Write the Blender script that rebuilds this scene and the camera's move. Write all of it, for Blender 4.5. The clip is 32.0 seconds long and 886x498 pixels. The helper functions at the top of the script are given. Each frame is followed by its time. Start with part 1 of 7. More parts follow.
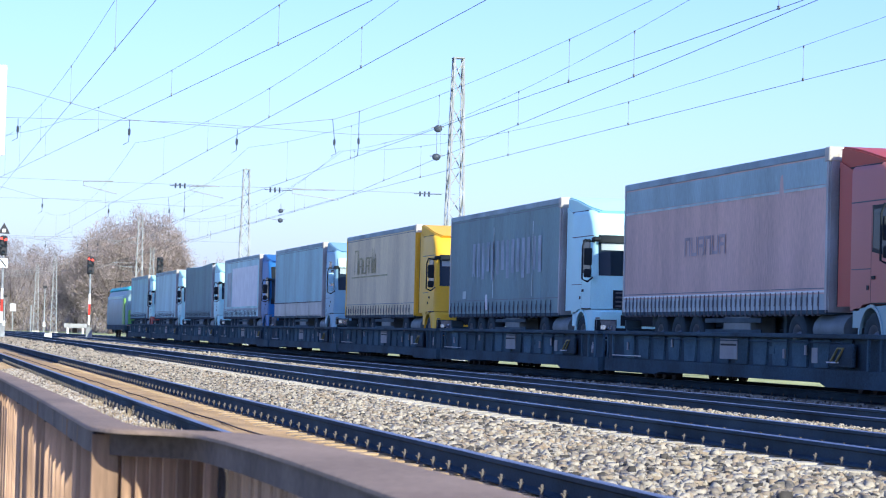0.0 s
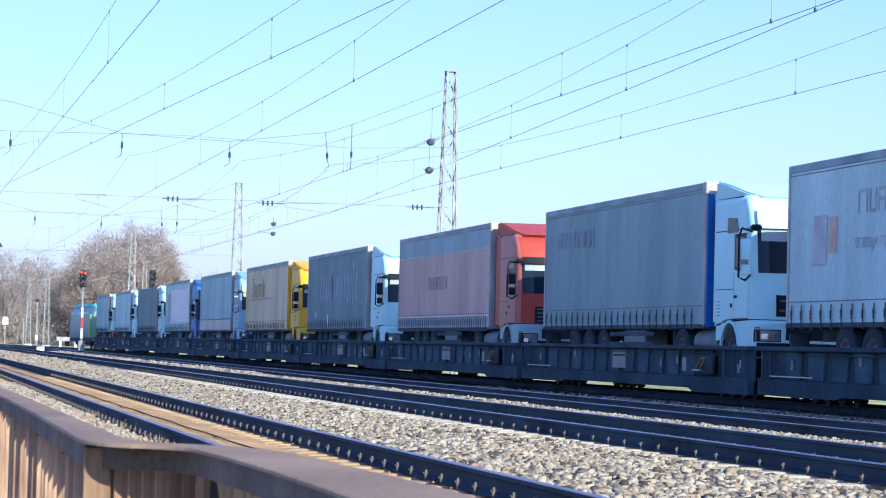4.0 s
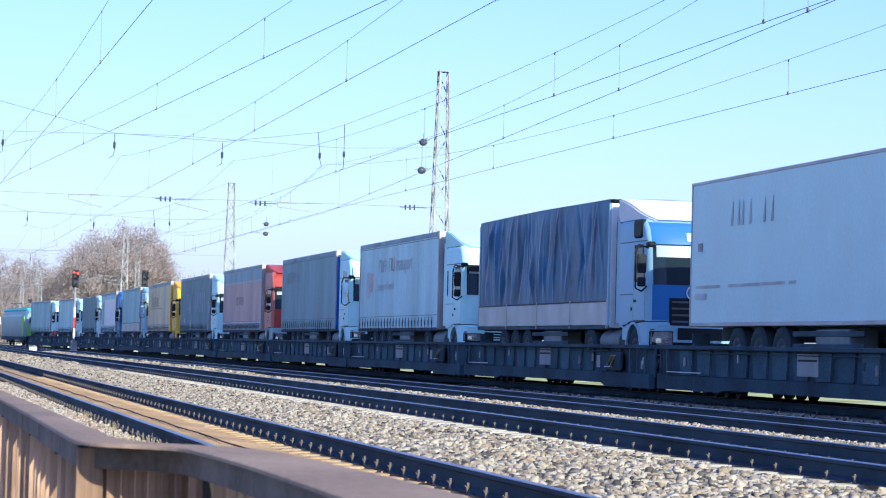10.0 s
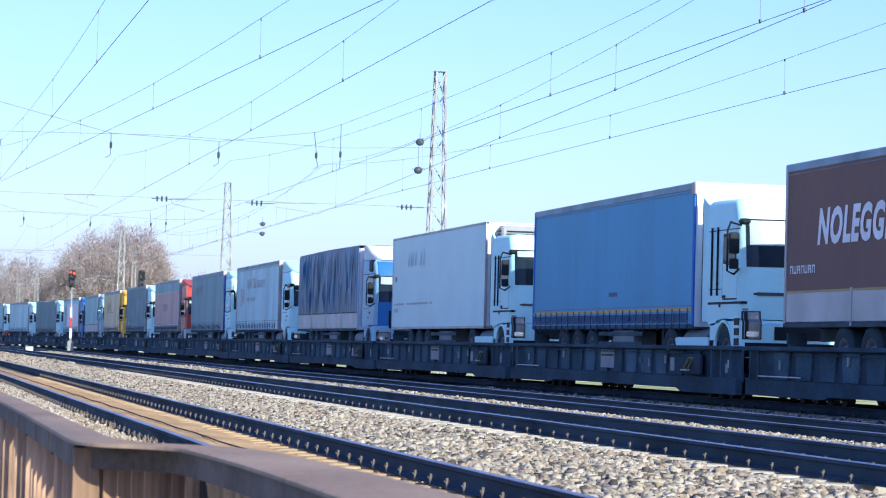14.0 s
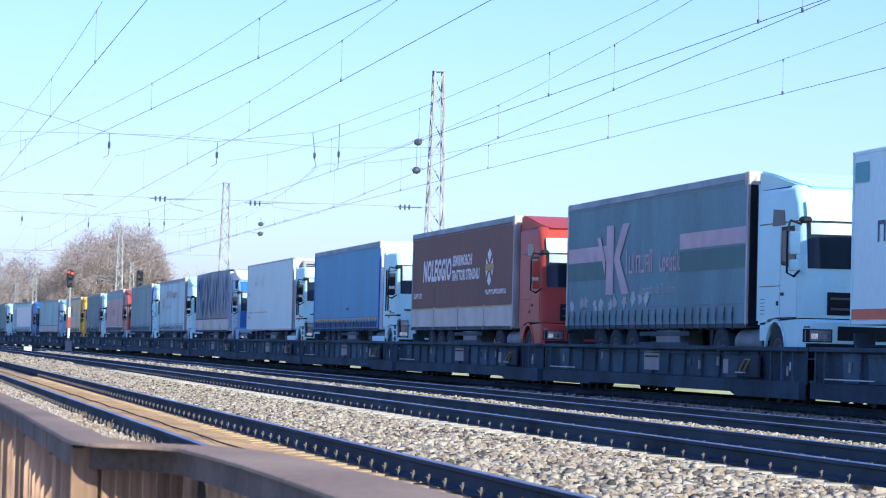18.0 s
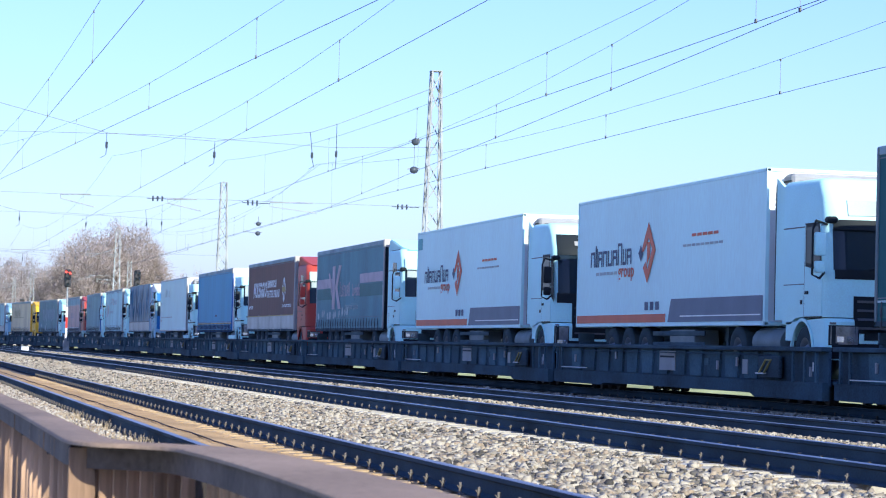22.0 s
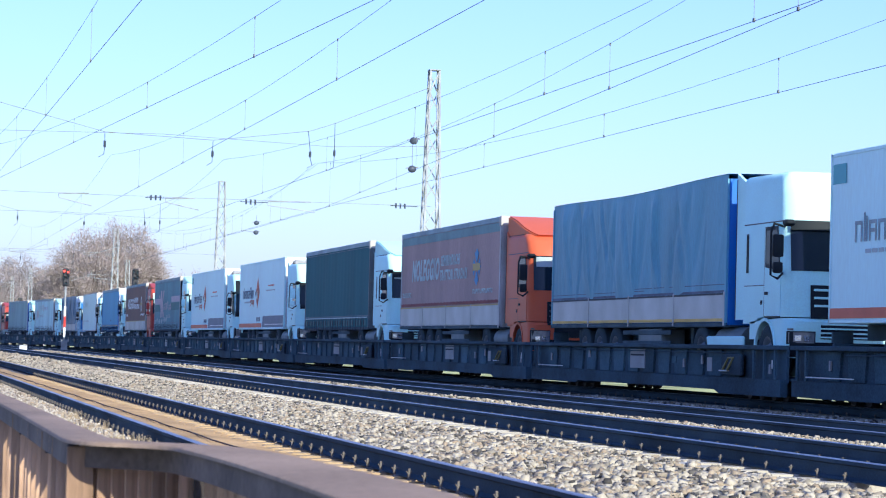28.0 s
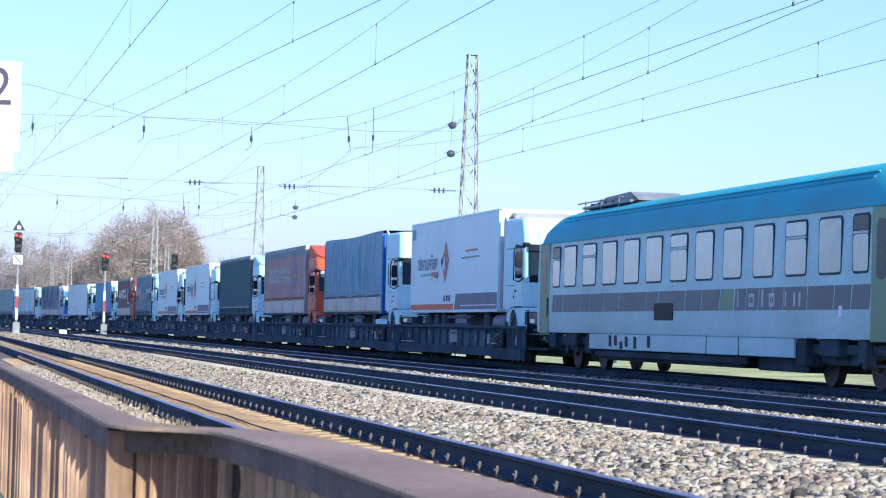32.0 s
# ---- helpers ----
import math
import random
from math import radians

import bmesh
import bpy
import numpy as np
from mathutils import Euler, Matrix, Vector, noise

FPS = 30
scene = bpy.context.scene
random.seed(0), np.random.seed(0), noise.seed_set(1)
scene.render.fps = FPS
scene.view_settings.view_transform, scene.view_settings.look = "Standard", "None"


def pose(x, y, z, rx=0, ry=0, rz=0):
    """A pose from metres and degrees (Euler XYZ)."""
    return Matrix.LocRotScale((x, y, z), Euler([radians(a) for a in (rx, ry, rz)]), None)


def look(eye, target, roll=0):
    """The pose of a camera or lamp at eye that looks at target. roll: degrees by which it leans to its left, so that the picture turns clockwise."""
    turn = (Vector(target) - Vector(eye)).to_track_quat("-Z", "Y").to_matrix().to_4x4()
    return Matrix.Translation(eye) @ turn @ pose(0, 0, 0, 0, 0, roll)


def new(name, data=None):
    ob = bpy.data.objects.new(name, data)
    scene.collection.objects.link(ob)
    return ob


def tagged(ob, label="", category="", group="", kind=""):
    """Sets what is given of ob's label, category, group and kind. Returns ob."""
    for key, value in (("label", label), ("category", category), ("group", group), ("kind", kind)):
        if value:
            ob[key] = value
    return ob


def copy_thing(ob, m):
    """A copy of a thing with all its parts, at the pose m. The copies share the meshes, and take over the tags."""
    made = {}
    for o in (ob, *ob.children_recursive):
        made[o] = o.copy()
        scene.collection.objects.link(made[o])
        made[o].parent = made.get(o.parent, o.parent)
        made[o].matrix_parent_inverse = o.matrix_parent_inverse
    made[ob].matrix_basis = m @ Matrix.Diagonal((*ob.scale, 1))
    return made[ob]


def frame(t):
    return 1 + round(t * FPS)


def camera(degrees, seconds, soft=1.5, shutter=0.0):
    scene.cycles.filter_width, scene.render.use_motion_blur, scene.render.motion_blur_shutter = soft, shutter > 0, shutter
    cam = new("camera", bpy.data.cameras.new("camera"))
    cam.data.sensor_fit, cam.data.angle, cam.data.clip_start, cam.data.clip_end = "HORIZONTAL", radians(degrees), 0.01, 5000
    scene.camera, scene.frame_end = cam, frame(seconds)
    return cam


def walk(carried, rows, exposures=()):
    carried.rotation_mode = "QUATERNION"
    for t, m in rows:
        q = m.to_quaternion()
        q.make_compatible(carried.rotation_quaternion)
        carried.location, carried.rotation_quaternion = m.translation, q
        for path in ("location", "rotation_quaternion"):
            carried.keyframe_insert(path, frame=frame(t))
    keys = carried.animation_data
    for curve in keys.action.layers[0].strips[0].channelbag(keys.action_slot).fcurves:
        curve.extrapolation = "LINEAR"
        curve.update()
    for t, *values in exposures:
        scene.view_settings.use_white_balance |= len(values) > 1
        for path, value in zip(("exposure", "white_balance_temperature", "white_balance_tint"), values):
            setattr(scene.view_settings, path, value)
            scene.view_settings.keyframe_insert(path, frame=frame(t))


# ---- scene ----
EYE = Vector((0.0, 0.0, 0.862))
# seconds, turn to the right of the track's line, upward tilt, lean (degrees)
CAMERA_TURN = [(0, 11.678, 1.896, 1.490), (0.1, 11.716, 1.899, 1.494), (0.2, 11.767, 1.903, 1.499), (0.3, 11.789, 1.905, 1.494), (0.4, 11.810, 1.906, 1.494), (0.5, 11.832, 1.908, 1.494), (1, 11.850, 1.888, 1.491), (1.5, 11.800, 1.865, 1.485), (2, 11.795, 1.850, 1.479), (2.5, 11.797, 1.850, 1.471), (2.6, 11.793, 1.964, 1.468), (2.7, 11.787, 2.143, 1.462), (2.8, 11.785, 2.195, 1.470), (3, 11.785, 2.195, 1.476), (3.5, 11.802, 2.195, 1.483), (5.5, 11.900, 2.197, 1.487), (6, 11.898, 2.209, 1.492), (6.5, 11.903, 2.194, 1.498), (7, 11.903, 2.194, 1.506), (7.5, 11.902, 2.177, 1.508), (8, 11.902, 2.158, 1.507), (8.5, 11.920, 2.198, 1.506), (9, 11.957, 2.211, 1.501), (9.5, 11.965, 2.201, 1.498), (10, 11.995, 2.201, 1.496), (10.5, 12.028, 2.198, 1.490), (11, 12.034, 2.199, 1.489), (12, 12.051, 2.201, 1.483), (13, 12.072, 2.200, 1.480), (14, 12.072, 2.200, 1.476), (14.5, 12.069, 2.200, 1.476), (16.5, 12.089, 2.201, 1.480), (17, 12.091, 2.201, 1.479), (17.5, 12.110, 2.204, 1.477), (18, 12.110, 2.201, 1.474), (18.5, 12.112, 2.217, 1.481), (19, 12.129, 2.202, 1.478), (20, 12.129, 2.183, 1.479), (21, 12.148, 2.202, 1.474), (21.5, 12.149, 2.183, 1.470), (22, 12.166, 2.197, 1.472), (23, 12.167, 2.165, 1.472), (24, 12.163, 2.180, 1.468), (25, 12.168, 2.164, 1.463), (25.5, 12.167, 2.156, 1.466), (27.5, 12.191, 2.165, 1.466), (28, 12.207, 2.177, 1.465), (29, 12.208, 2.177, 1.467), (30, 12.206, 2.184, 1.464), (30.5, 12.187, 2.184, 1.463), (31, 12.074, 2.145, 1.472), (31.5, 11.757, 2.054, 1.474), (32, 11.358, 1.813, 1.479)]
# metres that the train has gone, second by second
TRAVEL = [0.00, 6.50, 13.09, 19.87, 26.80, 33.89, 41.15, 48.62, 56.19, 63.79, 71.48, 79.33, 87.34, 95.48, 103.83, 112.45, 121.18, 129.88, 138.64, 147.61, 156.80, 166.21, 175.79, 185.49, 195.31, 205.27, 215.30, 225.37, 235.58, 246.05, 256.81, 267.88, 279.12]


CURVE_FROM, CURVE_TO, CURVE_RADIUS = 217.0, 255.0, 430.0


def bend(y):
    """Sideways shift of the line, which swings to the left far off: an arc, then straight on."""
    d = min(max(0.0, y - CURVE_FROM), CURVE_TO - CURVE_FROM)
    return -(d * d / 2 + d * max(0.0, y - CURVE_TO)) / CURVE_RADIUS


def view(turn, tilt, lean):
    a, b = radians(turn), radians(tilt)
    return look(EYE, EYE + Vector((math.sin(a) * math.cos(b), math.cos(a) * math.cos(b), math.sin(b))), lean)


cam = camera(19.435, 32.0, soft=1.1)
cam.data.dof.use_dof, cam.data.dof.focus_distance, cam.data.dof.aperture_fstop = True, 45.0, 10.0
walk(cam, [(t, view(a, b, c)) for t, a, b, c in CAMERA_TURN], exposures=[(0, 0.46, 5600, 2), (32, 0.46, 5600, 2)])

# ---- sky and sun ----
SUN_TO = Vector((0.50, -1.78, 0.95)).normalized()
world = bpy.data.worlds.new("sky")
scene.world = world
world.use_nodes = True
wn = world.node_tree
wn.nodes.clear()
sky = wn.nodes.new("ShaderNodeTexSky")
sky.sky_type = "NISHITA"
sky.sun_disc = False
sky.sun_elevation = math.asin(SUN_TO.z)
sky.sun_rotation = math.atan2(SUN_TO.x, SUN_TO.y)
sky.air_density, sky.dust_density, sky.ozone_density = 1.2, 0.9, 1.0
bg = wn.nodes.new("ShaderNodeBackground")
bg.inputs["Strength"].default_value = 0.126
wout = wn.nodes.new("ShaderNodeOutputWorld")
cool = wn.nodes.new("ShaderNodeMix")
cool.data_type, cool.blend_type = "RGBA", "MULTIPLY"
cool.inputs["Factor"].default_value = 1.0
cool.inputs["B"].default_value = (0.700, 0.775, 1.44, 1)
wn.links.new(sky.outputs[0], cool.inputs["A"])
wn.links.new(cool.outputs["Result"], bg.inputs[0])
wn.links.new(bg.outputs[0], wout.inputs[0])
sun_data = bpy.data.lights.new("sun", "SUN")
sun_data.energy, sun_data.angle, sun_data.color = 5.8, radians(0.53), (0.98, 0.86, 0.655)
sun = new("sun", sun_data)
sun.matrix_world = look(SUN_TO * 100, (0, 0, 0))


# ---- materials ----
def mat(name, color, rough=0.6, metal=0.0, var=0.15, scale=6.0, fine=60.0, bump=0.1, dirt=None, dirt_amount=0.35, coat=0.0, spec=0.22, per_object=0.0, stretch=(1, 1, 1)):
    m = bpy.data.materials.new(name)
    m.use_nodes = True
    nt = m.node_tree
    n, l = nt.nodes, nt.links
    b = n["Principled BSDF"]
    b.inputs["Roughness"].default_value = rough
    b.inputs["Metallic"].default_value = metal
    b.inputs["Specular IOR Level"].default_value = spec
    if coat:
        b.inputs["Coat Weight"].default_value = coat
        b.inputs["Coat Roughness"].default_value = 0.08
    tc = n.new("ShaderNodeTexCoord")
    mp = n.new("ShaderNodeMapping")
    mp.inputs["Scale"].default_value = stretch
    l.new(tc.outputs["Object"], mp.inputs[0])
    big = n.new("ShaderNodeTexNoise")
    big.inputs["Scale"].default_value, big.inputs["Detail"].default_value = scale * 0.25, 5
    small = n.new("ShaderNodeTexNoise")
    small.inputs["Scale"].default_value, small.inputs["Detail"].default_value = fine, 4
    l.new(mp.outputs[0], big.inputs["Vector"])
    l.new(mp.outputs[0], small.inputs["Vector"])
    mixv = n.new("ShaderNodeMath")
    mixv.operation = "MULTIPLY_ADD"
    l.new(big.outputs["Fac"], mixv.inputs[0])
    mixv.inputs[1].default_value = 0.65
    half = n.new("ShaderNodeMath")
    half.operation = "MULTIPLY"
    half.inputs[1].default_value = 0.35
    l.new(small.outputs["Fac"], half.inputs[0])
    l.new(half.outputs[0], mixv.inputs[2])
    ramp = n.new("ShaderNodeValToRGB")
    lo = [max(0.0, c * (1 - 1.6 * var)) for c in color[:3]]
    hi = [min(1.0, c * (1 + 1.6 * var)) for c in color[:3]]
    if dirt:
        lo = [c * (1 - dirt_amount) + d * dirt_amount for c, d in zip(lo, dirt)]
    ramp.color_ramp.elements[0].position, ramp.color_ramp.elements[0].color = 0.3, (*lo, 1)
    ramp.color_ramp.elements[1].position, ramp.color_ramp.elements[1].color = 0.7, (*hi, 1)
    l.new(mixv.outputs[0], ramp.inputs[0])
    col = ramp.outputs[0]
    if per_object:
        oi = n.new("ShaderNodeObjectInfo")
        hsv = n.new("ShaderNodeHueSaturation")
        mr = n.new("ShaderNodeMapRange")
        mr.inputs["To Min"].default_value, mr.inputs["To Max"].default_value = 1 - per_object, 1 + per_object
        l.new(oi.outputs["Random"], mr.inputs["Value"])
        l.new(mr.outputs[0], hsv.inputs["Value"])
        l.new(col, hsv.inputs["Color"])
        col = hsv.outputs[0]
    l.new(col, b.inputs["Base Color"])
    if bump:
        bp = n.new("ShaderNodeBump")
        bp.inputs["Strength"].default_value = bump
        bp.inputs["Distance"].default_value = 0.02
        l.new(mixv.outputs[0], bp.inputs["Height"])
        l.new(bp.outputs[0], b.inputs["Normal"])
    return m


def island_stone(name, dark, light):
    m = bpy.data.materials.new(name)
    m.use_nodes = True
    n, l = m.node_tree.nodes, m.node_tree.links
    b = n["Principled BSDF"]
    b.inputs["Roughness"].default_value = 0.85
    g = n.new("ShaderNodeNewGeometry")
    r = n.new("ShaderNodeValToRGB")
    r.color_ramp.elements[0].color, r.color_ramp.elements[1].color = (*dark, 1), (*light, 1)
    e = r.color_ramp.elements.new(0.2)
    e.color = (*[d * 0.5 + k * 0.5 for d, k in zip(dark, light)], 1)
    r.color_ramp.elements.new(0.5).color = (*[k * q for k, q in zip(light, (0.72, 0.62, 0.52))], 1)
    r.color_ramp.elements.new(0.62).color = (*[k * 0.85 for k in light], 1)
    r.color_ramp.elements.new(0.09).color = (*[d * 0.9 + k * 0.1 for d, k in zip(dark, light)], 1)
    l.new(g.outputs["Random Per Island"], r.inputs[0])
    tc = n.new("ShaderNodeTexCoord")
    t = n.new("ShaderNodeTexNoise")
    t.inputs["Scale"].default_value = 45
    l.new(tc.outputs["Object"], t.inputs["Vector"])
    mx = n.new("ShaderNodeMix")
    mx.data_type, mx.blend_type = "RGBA", "MULTIPLY"
    mx.inputs["Factor"].default_value = 0.35
    l.new(r.outputs[0], mx.inputs["A"])
    l.new(t.outputs["Fac"], mx.inputs["B"])
    l.new(mx.outputs["Result"], b.inputs["Base Color"])
    return m


def glass(name, color, rough=0.05):
    m = mat(name, color, rough, 0.0, 0.05, 1.0, 5.0, 0.0, spec=0.22)
    return m


def lamp_mat(name, color, strength):
    m = bpy.data.materials.new(name)
    m.use_nodes = True
    b = m.node_tree.nodes["Principled BSDF"]
    b.inputs["Base Color"].default_value = (*color, 1)
    b.inputs["Emission Color"].default_value = (*color, 1)
    b.inputs["Emission Strength"].default_value = strength
    return m


M = {}
M["path"] = mat("grey_gravel_path", (0.35, 0.385, 0.36), 0.95, var=0.25, scale=4, fine=30, bump=0.5)
M["dirt_stone"] = island_stone("brown_dirty_stone", (0.16, 0.12, 0.09), (0.58, 0.51, 0.41))
M["grass"] = mat("dry_grass", (0.39, 0.405, 0.17), 0.9, var=0.35, scale=1.2, fine=9, bump=0.6)
# darker than the loose stones: the shade in their gaps is in this colour
M["bed"] = mat("ballast_bed", (0.15, 0.13, 0.11), 0.95, var=0.4, scale=30, fine=22, bump=1.0)
M["sand"] = mat("sandy_track_bed", (0.42, 0.275, 0.135), 0.95, var=0.22, scale=3, fine=40, bump=0.6, dirt=(0.2, 0.13, 0.07))
M["stone"] = island_stone("ballast_stone", (0.040, 0.035, 0.030), (0.52, 0.455, 0.350))
M["rail_rusty"] = mat("rail_head_dull", (0.24, 0.24, 0.28), 0.45, 0.6, var=0.2, scale=3, fine=50, bump=0.1)
M["rail_side"] = mat("rail_steel_dark", (0.047, 0.070, 0.090), 0.85, 0.0, var=0.3, scale=3, fine=50, bump=0.2, spec=0.06)
M["rail_head"] = mat("rail_head_polished", (0.30, 0.30, 0.33), 0.38, 0.8, var=0.08, scale=3, fine=80, bump=0.03)
M["concrete"] = mat("sleeper_concrete", (0.45, 0.405, 0.33), 0.9, var=0.2, scale=8, fine=60, bump=0.4, per_object=0.12)
M["sandy_sleeper"] = mat("sand_covered_sleeper", (0.40, 0.285, 0.165), 0.95, var=0.25, scale=8, fine=50, bump=0.5, dirt=(0.2, 0.13, 0.07), per_object=0.12)
M["clip"] = mat("clip_steel", (0.13, 0.115, 0.10), 0.75, 0.0, var=0.3, bump=0.2)
M["galv"] = mat("galvanised_steel", (0.29, 0.31, 0.32), 0.6, 0.1, var=0.25, scale=5, bump=0.1, dirt=(0.15, 0.14, 0.13), dirt_amount=0.4)
M["wire"] = mat("overhead_wire", (0.18, 0.19, 0.19), 0.8, 0.0, var=0.1, bump=0)
M["insulator"] = mat("insulator_brown", (0.055, 0.065, 0.085), 0.35, var=0.1, bump=0)
M["bark"] = mat("bark", (0.10, 0.075, 0.055), 0.95, var=0.3, scale=5, fine=20, bump=0.5)
M["twig"] = mat("bare_twigs", (0.315, 0.262, 0.245), 0.95, var=0.35, scale=1.5, fine=8, bump=0)
M["twig_far"] = mat("bare_twigs_far", (0.28, 0.24, 0.23), 0.95, var=0.3, scale=1.5, fine=8, bump=0)
M["scrub"] = mat("winter_scrub", (0.24, 0.20, 0.175), 0.95, var=0.4, scale=1.5, fine=8, bump=0)
M["wagon"] = mat("wagon_dark_paint", (0.045, 0.078, 0.103), 0.7, 0.0, var=0.35, scale=3, fine=30, bump=0.15, spec=0.06, dirt=(0.03, 0.025, 0.022), dirt_amount=0.5)
M["wagon_panel"] = mat("wagon_panel_dusty", (0.070, 0.114, 0.140), 0.75, 0.0, var=0.35, scale=3, fine=30, bump=0.15, spec=0.06, per_object=0.25)
M["wheel"] = mat("wheel_steel", (0.05, 0.045, 0.045), 0.6, 0.15, var=0.3, bump=0.15)
M["plate"] = mat("grey_label_plate", (0.30, 0.30, 0.30), 0.6, var=0.15)
M["whiteline"] = mat("white_paint_line", (0.6, 0.6, 0.58), 0.6, var=0.15)
M["yellow_iron"] = mat("yellow_bracket", (0.24, 0.20, 0.07), 0.6, var=0.3)
M["tyre"] = mat("tyre_rubber", (0.044, 0.062, 0.070), 0.9, var=0.2, bump=0.2)
M["slat"] = mat("grille_slat_grey", (0.10, 0.10, 0.105), 0.5, 0.1, var=0.1)
M["reflector"] = mat("lamp_reflector", (0.75, 0.77, 0.8), 0.2, 0.8, var=0.05, bump=0)
M["rim"] = mat("wheel_rim", (0.22, 0.24, 0.26), 0.45, 0.6, var=0.15)
M["chassis"] = mat("truck_chassis", (0.060, 0.090, 0.108), 0.7, 0.0, var=0.3, spec=0.08)
# painted reflection on the windscreens, and the real blank roof sign
M["pale_strip"] = mat("pale_glare_and_sign", (0.36, 0.42, 0.43), 0.3, var=0.2, scale=3, bump=0)
M["black"] = mat("black_plastic", (0.016, 0.021, 0.026), 0.55, var=0.15, bump=0.05, spec=0.10)
M["windscreen"] = glass("windscreen_glass", (0.014, 0.024, 0.034))
M["window"] = mat("side_window_glass", (0.035, 0.055, 0.075), 0.12, 0.0, 0.05, 1.0, 5.0, 0.0, spec=0.06)
M["lamp_glass"] = mat("headlamp_glass", (0.20, 0.21, 0.23), 0.12, 0.2, var=0.3, scale=30, bump=0.0, coat=0.5)
M["mirror_glass"] = mat("mirror_glass", (0.7, 0.72, 0.75), 0.05, 1.0, var=0.03, bump=0)
M["alu"] = mat("aluminium_board", (0.42, 0.43, 0.44), 0.5, 0.35, var=0.15, scale=4, bump=0.05, dirt=(0.25, 0.22, 0.18))
M["white_roof"] = mat("white_roof_tarp", (0.72, 0.74, 0.76), 0.5, var=0.08)
M["strap"] = mat("strap_webbing", (0.09, 0.095, 0.105), 0.8, var=0.2)
M["seam_cloth"] = mat("cloth_seam", (0.22, 0.24, 0.26), 0.8, var=0.2)
M["rust"] = mat("rusty_steel", (0.31, 0.195, 0.125), 0.8, 0.0, var=0.5, per_object=0.3, scale=8, fine=40, bump=0.4, stretch=(1, 1, 0.12))
# two darker copies of the rust, with the shade below the cap in their colour
M["rust_shade"] = mat("shade_toned_rusty_steel", (0.045, 0.036, 0.034), 0.8, 0.0, var=0.35, scale=6, fine=30, bump=0.25)
M["rust_web"] = mat("shade_toned_rusty_web", (0.12, 0.09, 0.075), 0.85, 0.0, var=0.35, scale=6, fine=30, bump=0.25)
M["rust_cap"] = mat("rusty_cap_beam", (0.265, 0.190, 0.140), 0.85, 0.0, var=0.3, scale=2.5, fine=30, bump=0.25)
M["sign_white"] = mat("sign_white", (0.8, 0.8, 0.82), 0.4, var=0.03, bump=0)
M["sign_ink"] = mat("sign_ink", (0.06, 0.05, 0.09), 0.5, var=0.05, bump=0)
M["signal_black"] = mat("signal_black", (0.045, 0.045, 0.05), 0.6, var=0.1)
M["red_paint"] = mat("red_paint", (0.5, 0.04, 0.03), 0.5, var=0.1)
M["red_lamp"] = lamp_mat("red_signal_light", (1.0, 0.06, 0.04), 1.8)


# ---- small builders ----
def part(name, bm, material, parent=None, label="", smooth=None):
    me = bpy.data.meshes.new(name)
    bm.to_mesh(me)
    bm.free()
    for m in material if isinstance(material, (list, tuple)) else (material,):
        me.materials.append(m)
    if smooth is not None:
        me.polygons.foreach_set("use_smooth", [True] * len(me.polygons))
        me.set_sharp_from_angle(angle=radians(smooth))
    ob = new(name, me)
    if parent is not None:
        ob.parent = parent
    if label:
        ob["label"] = label
    return ob


def again(ob, x, y, z, rz=0, parent=None):
    """One more object on the same mesh."""
    o = ob.copy()
    scene.collection.objects.link(o)
    o.parent = parent if parent is not None else ob.parent
    o.matrix_basis = pose(x, y, z, 0, 0, rz)
    return o


def thing(name, label, category, m=None, group="", kind=""):
    ob = new(name)
    ob.empty_display_size = 0.3
    if m is not None:
        ob.matrix_basis = m
    return tagged(ob, label, category, group, kind)


def box(bm, x0, x1, y0, y1, z0, z1, bevel=0.0, mi=0):
    vs = [bm.verts.new((x, y, z)) for z in (z0, z1) for x, y in ((x0, y0), (x1, y0), (x1, y1), (x0, y1))]
    fs = [bm.faces.new([vs[i] for i in q]) for q in ((3, 2, 1, 0), (4, 5, 6, 7), (0, 1, 5, 4), (1, 2, 6, 5), (2, 3, 7, 6), (3, 0, 4, 7))]
    for f in fs:
        f.material_index = mi
    if bevel:
        es = {e for f in fs for e in f.edges}
        bmesh.ops.bevel(bm, geom=list(es), offset=bevel, segments=1, affect="EDGES", profile=0.5)
    return vs


def boxes(*specs, bevel=0.0):
    bm = bmesh.new()
    for s in specs:
        box(bm, *s[:6], bevel=bevel, mi=s[6] if len(s) > 6 else 0)
    return bm


def tube(bm, a, b, r0, r1=None, n=8, caps=True, mi=0):
    a, b = Vector(a), Vector(b)
    r1 = r0 if r1 is None else r1
    d = (b - a).normalized()
    u = d.orthogonal().normalized()
    v = d.cross(u)
    rings = []
    for p, r in ((a, r0), (b, r1)):
        rings.append([bm.verts.new(p + (u * math.cos(k * math.tau / n) + v * math.sin(k * math.tau / n)) * r) for k in range(n)])
    for k in range(n):
        f = bm.faces.new((rings[0][k], rings[0][(k + 1) % n], rings[1][(k + 1) % n], rings[1][k]))
        f.material_index = mi
    if caps:
        for ring in (rings[0][::-1], rings[1]):
            bm.faces.new(ring).material_index = mi
    return rings


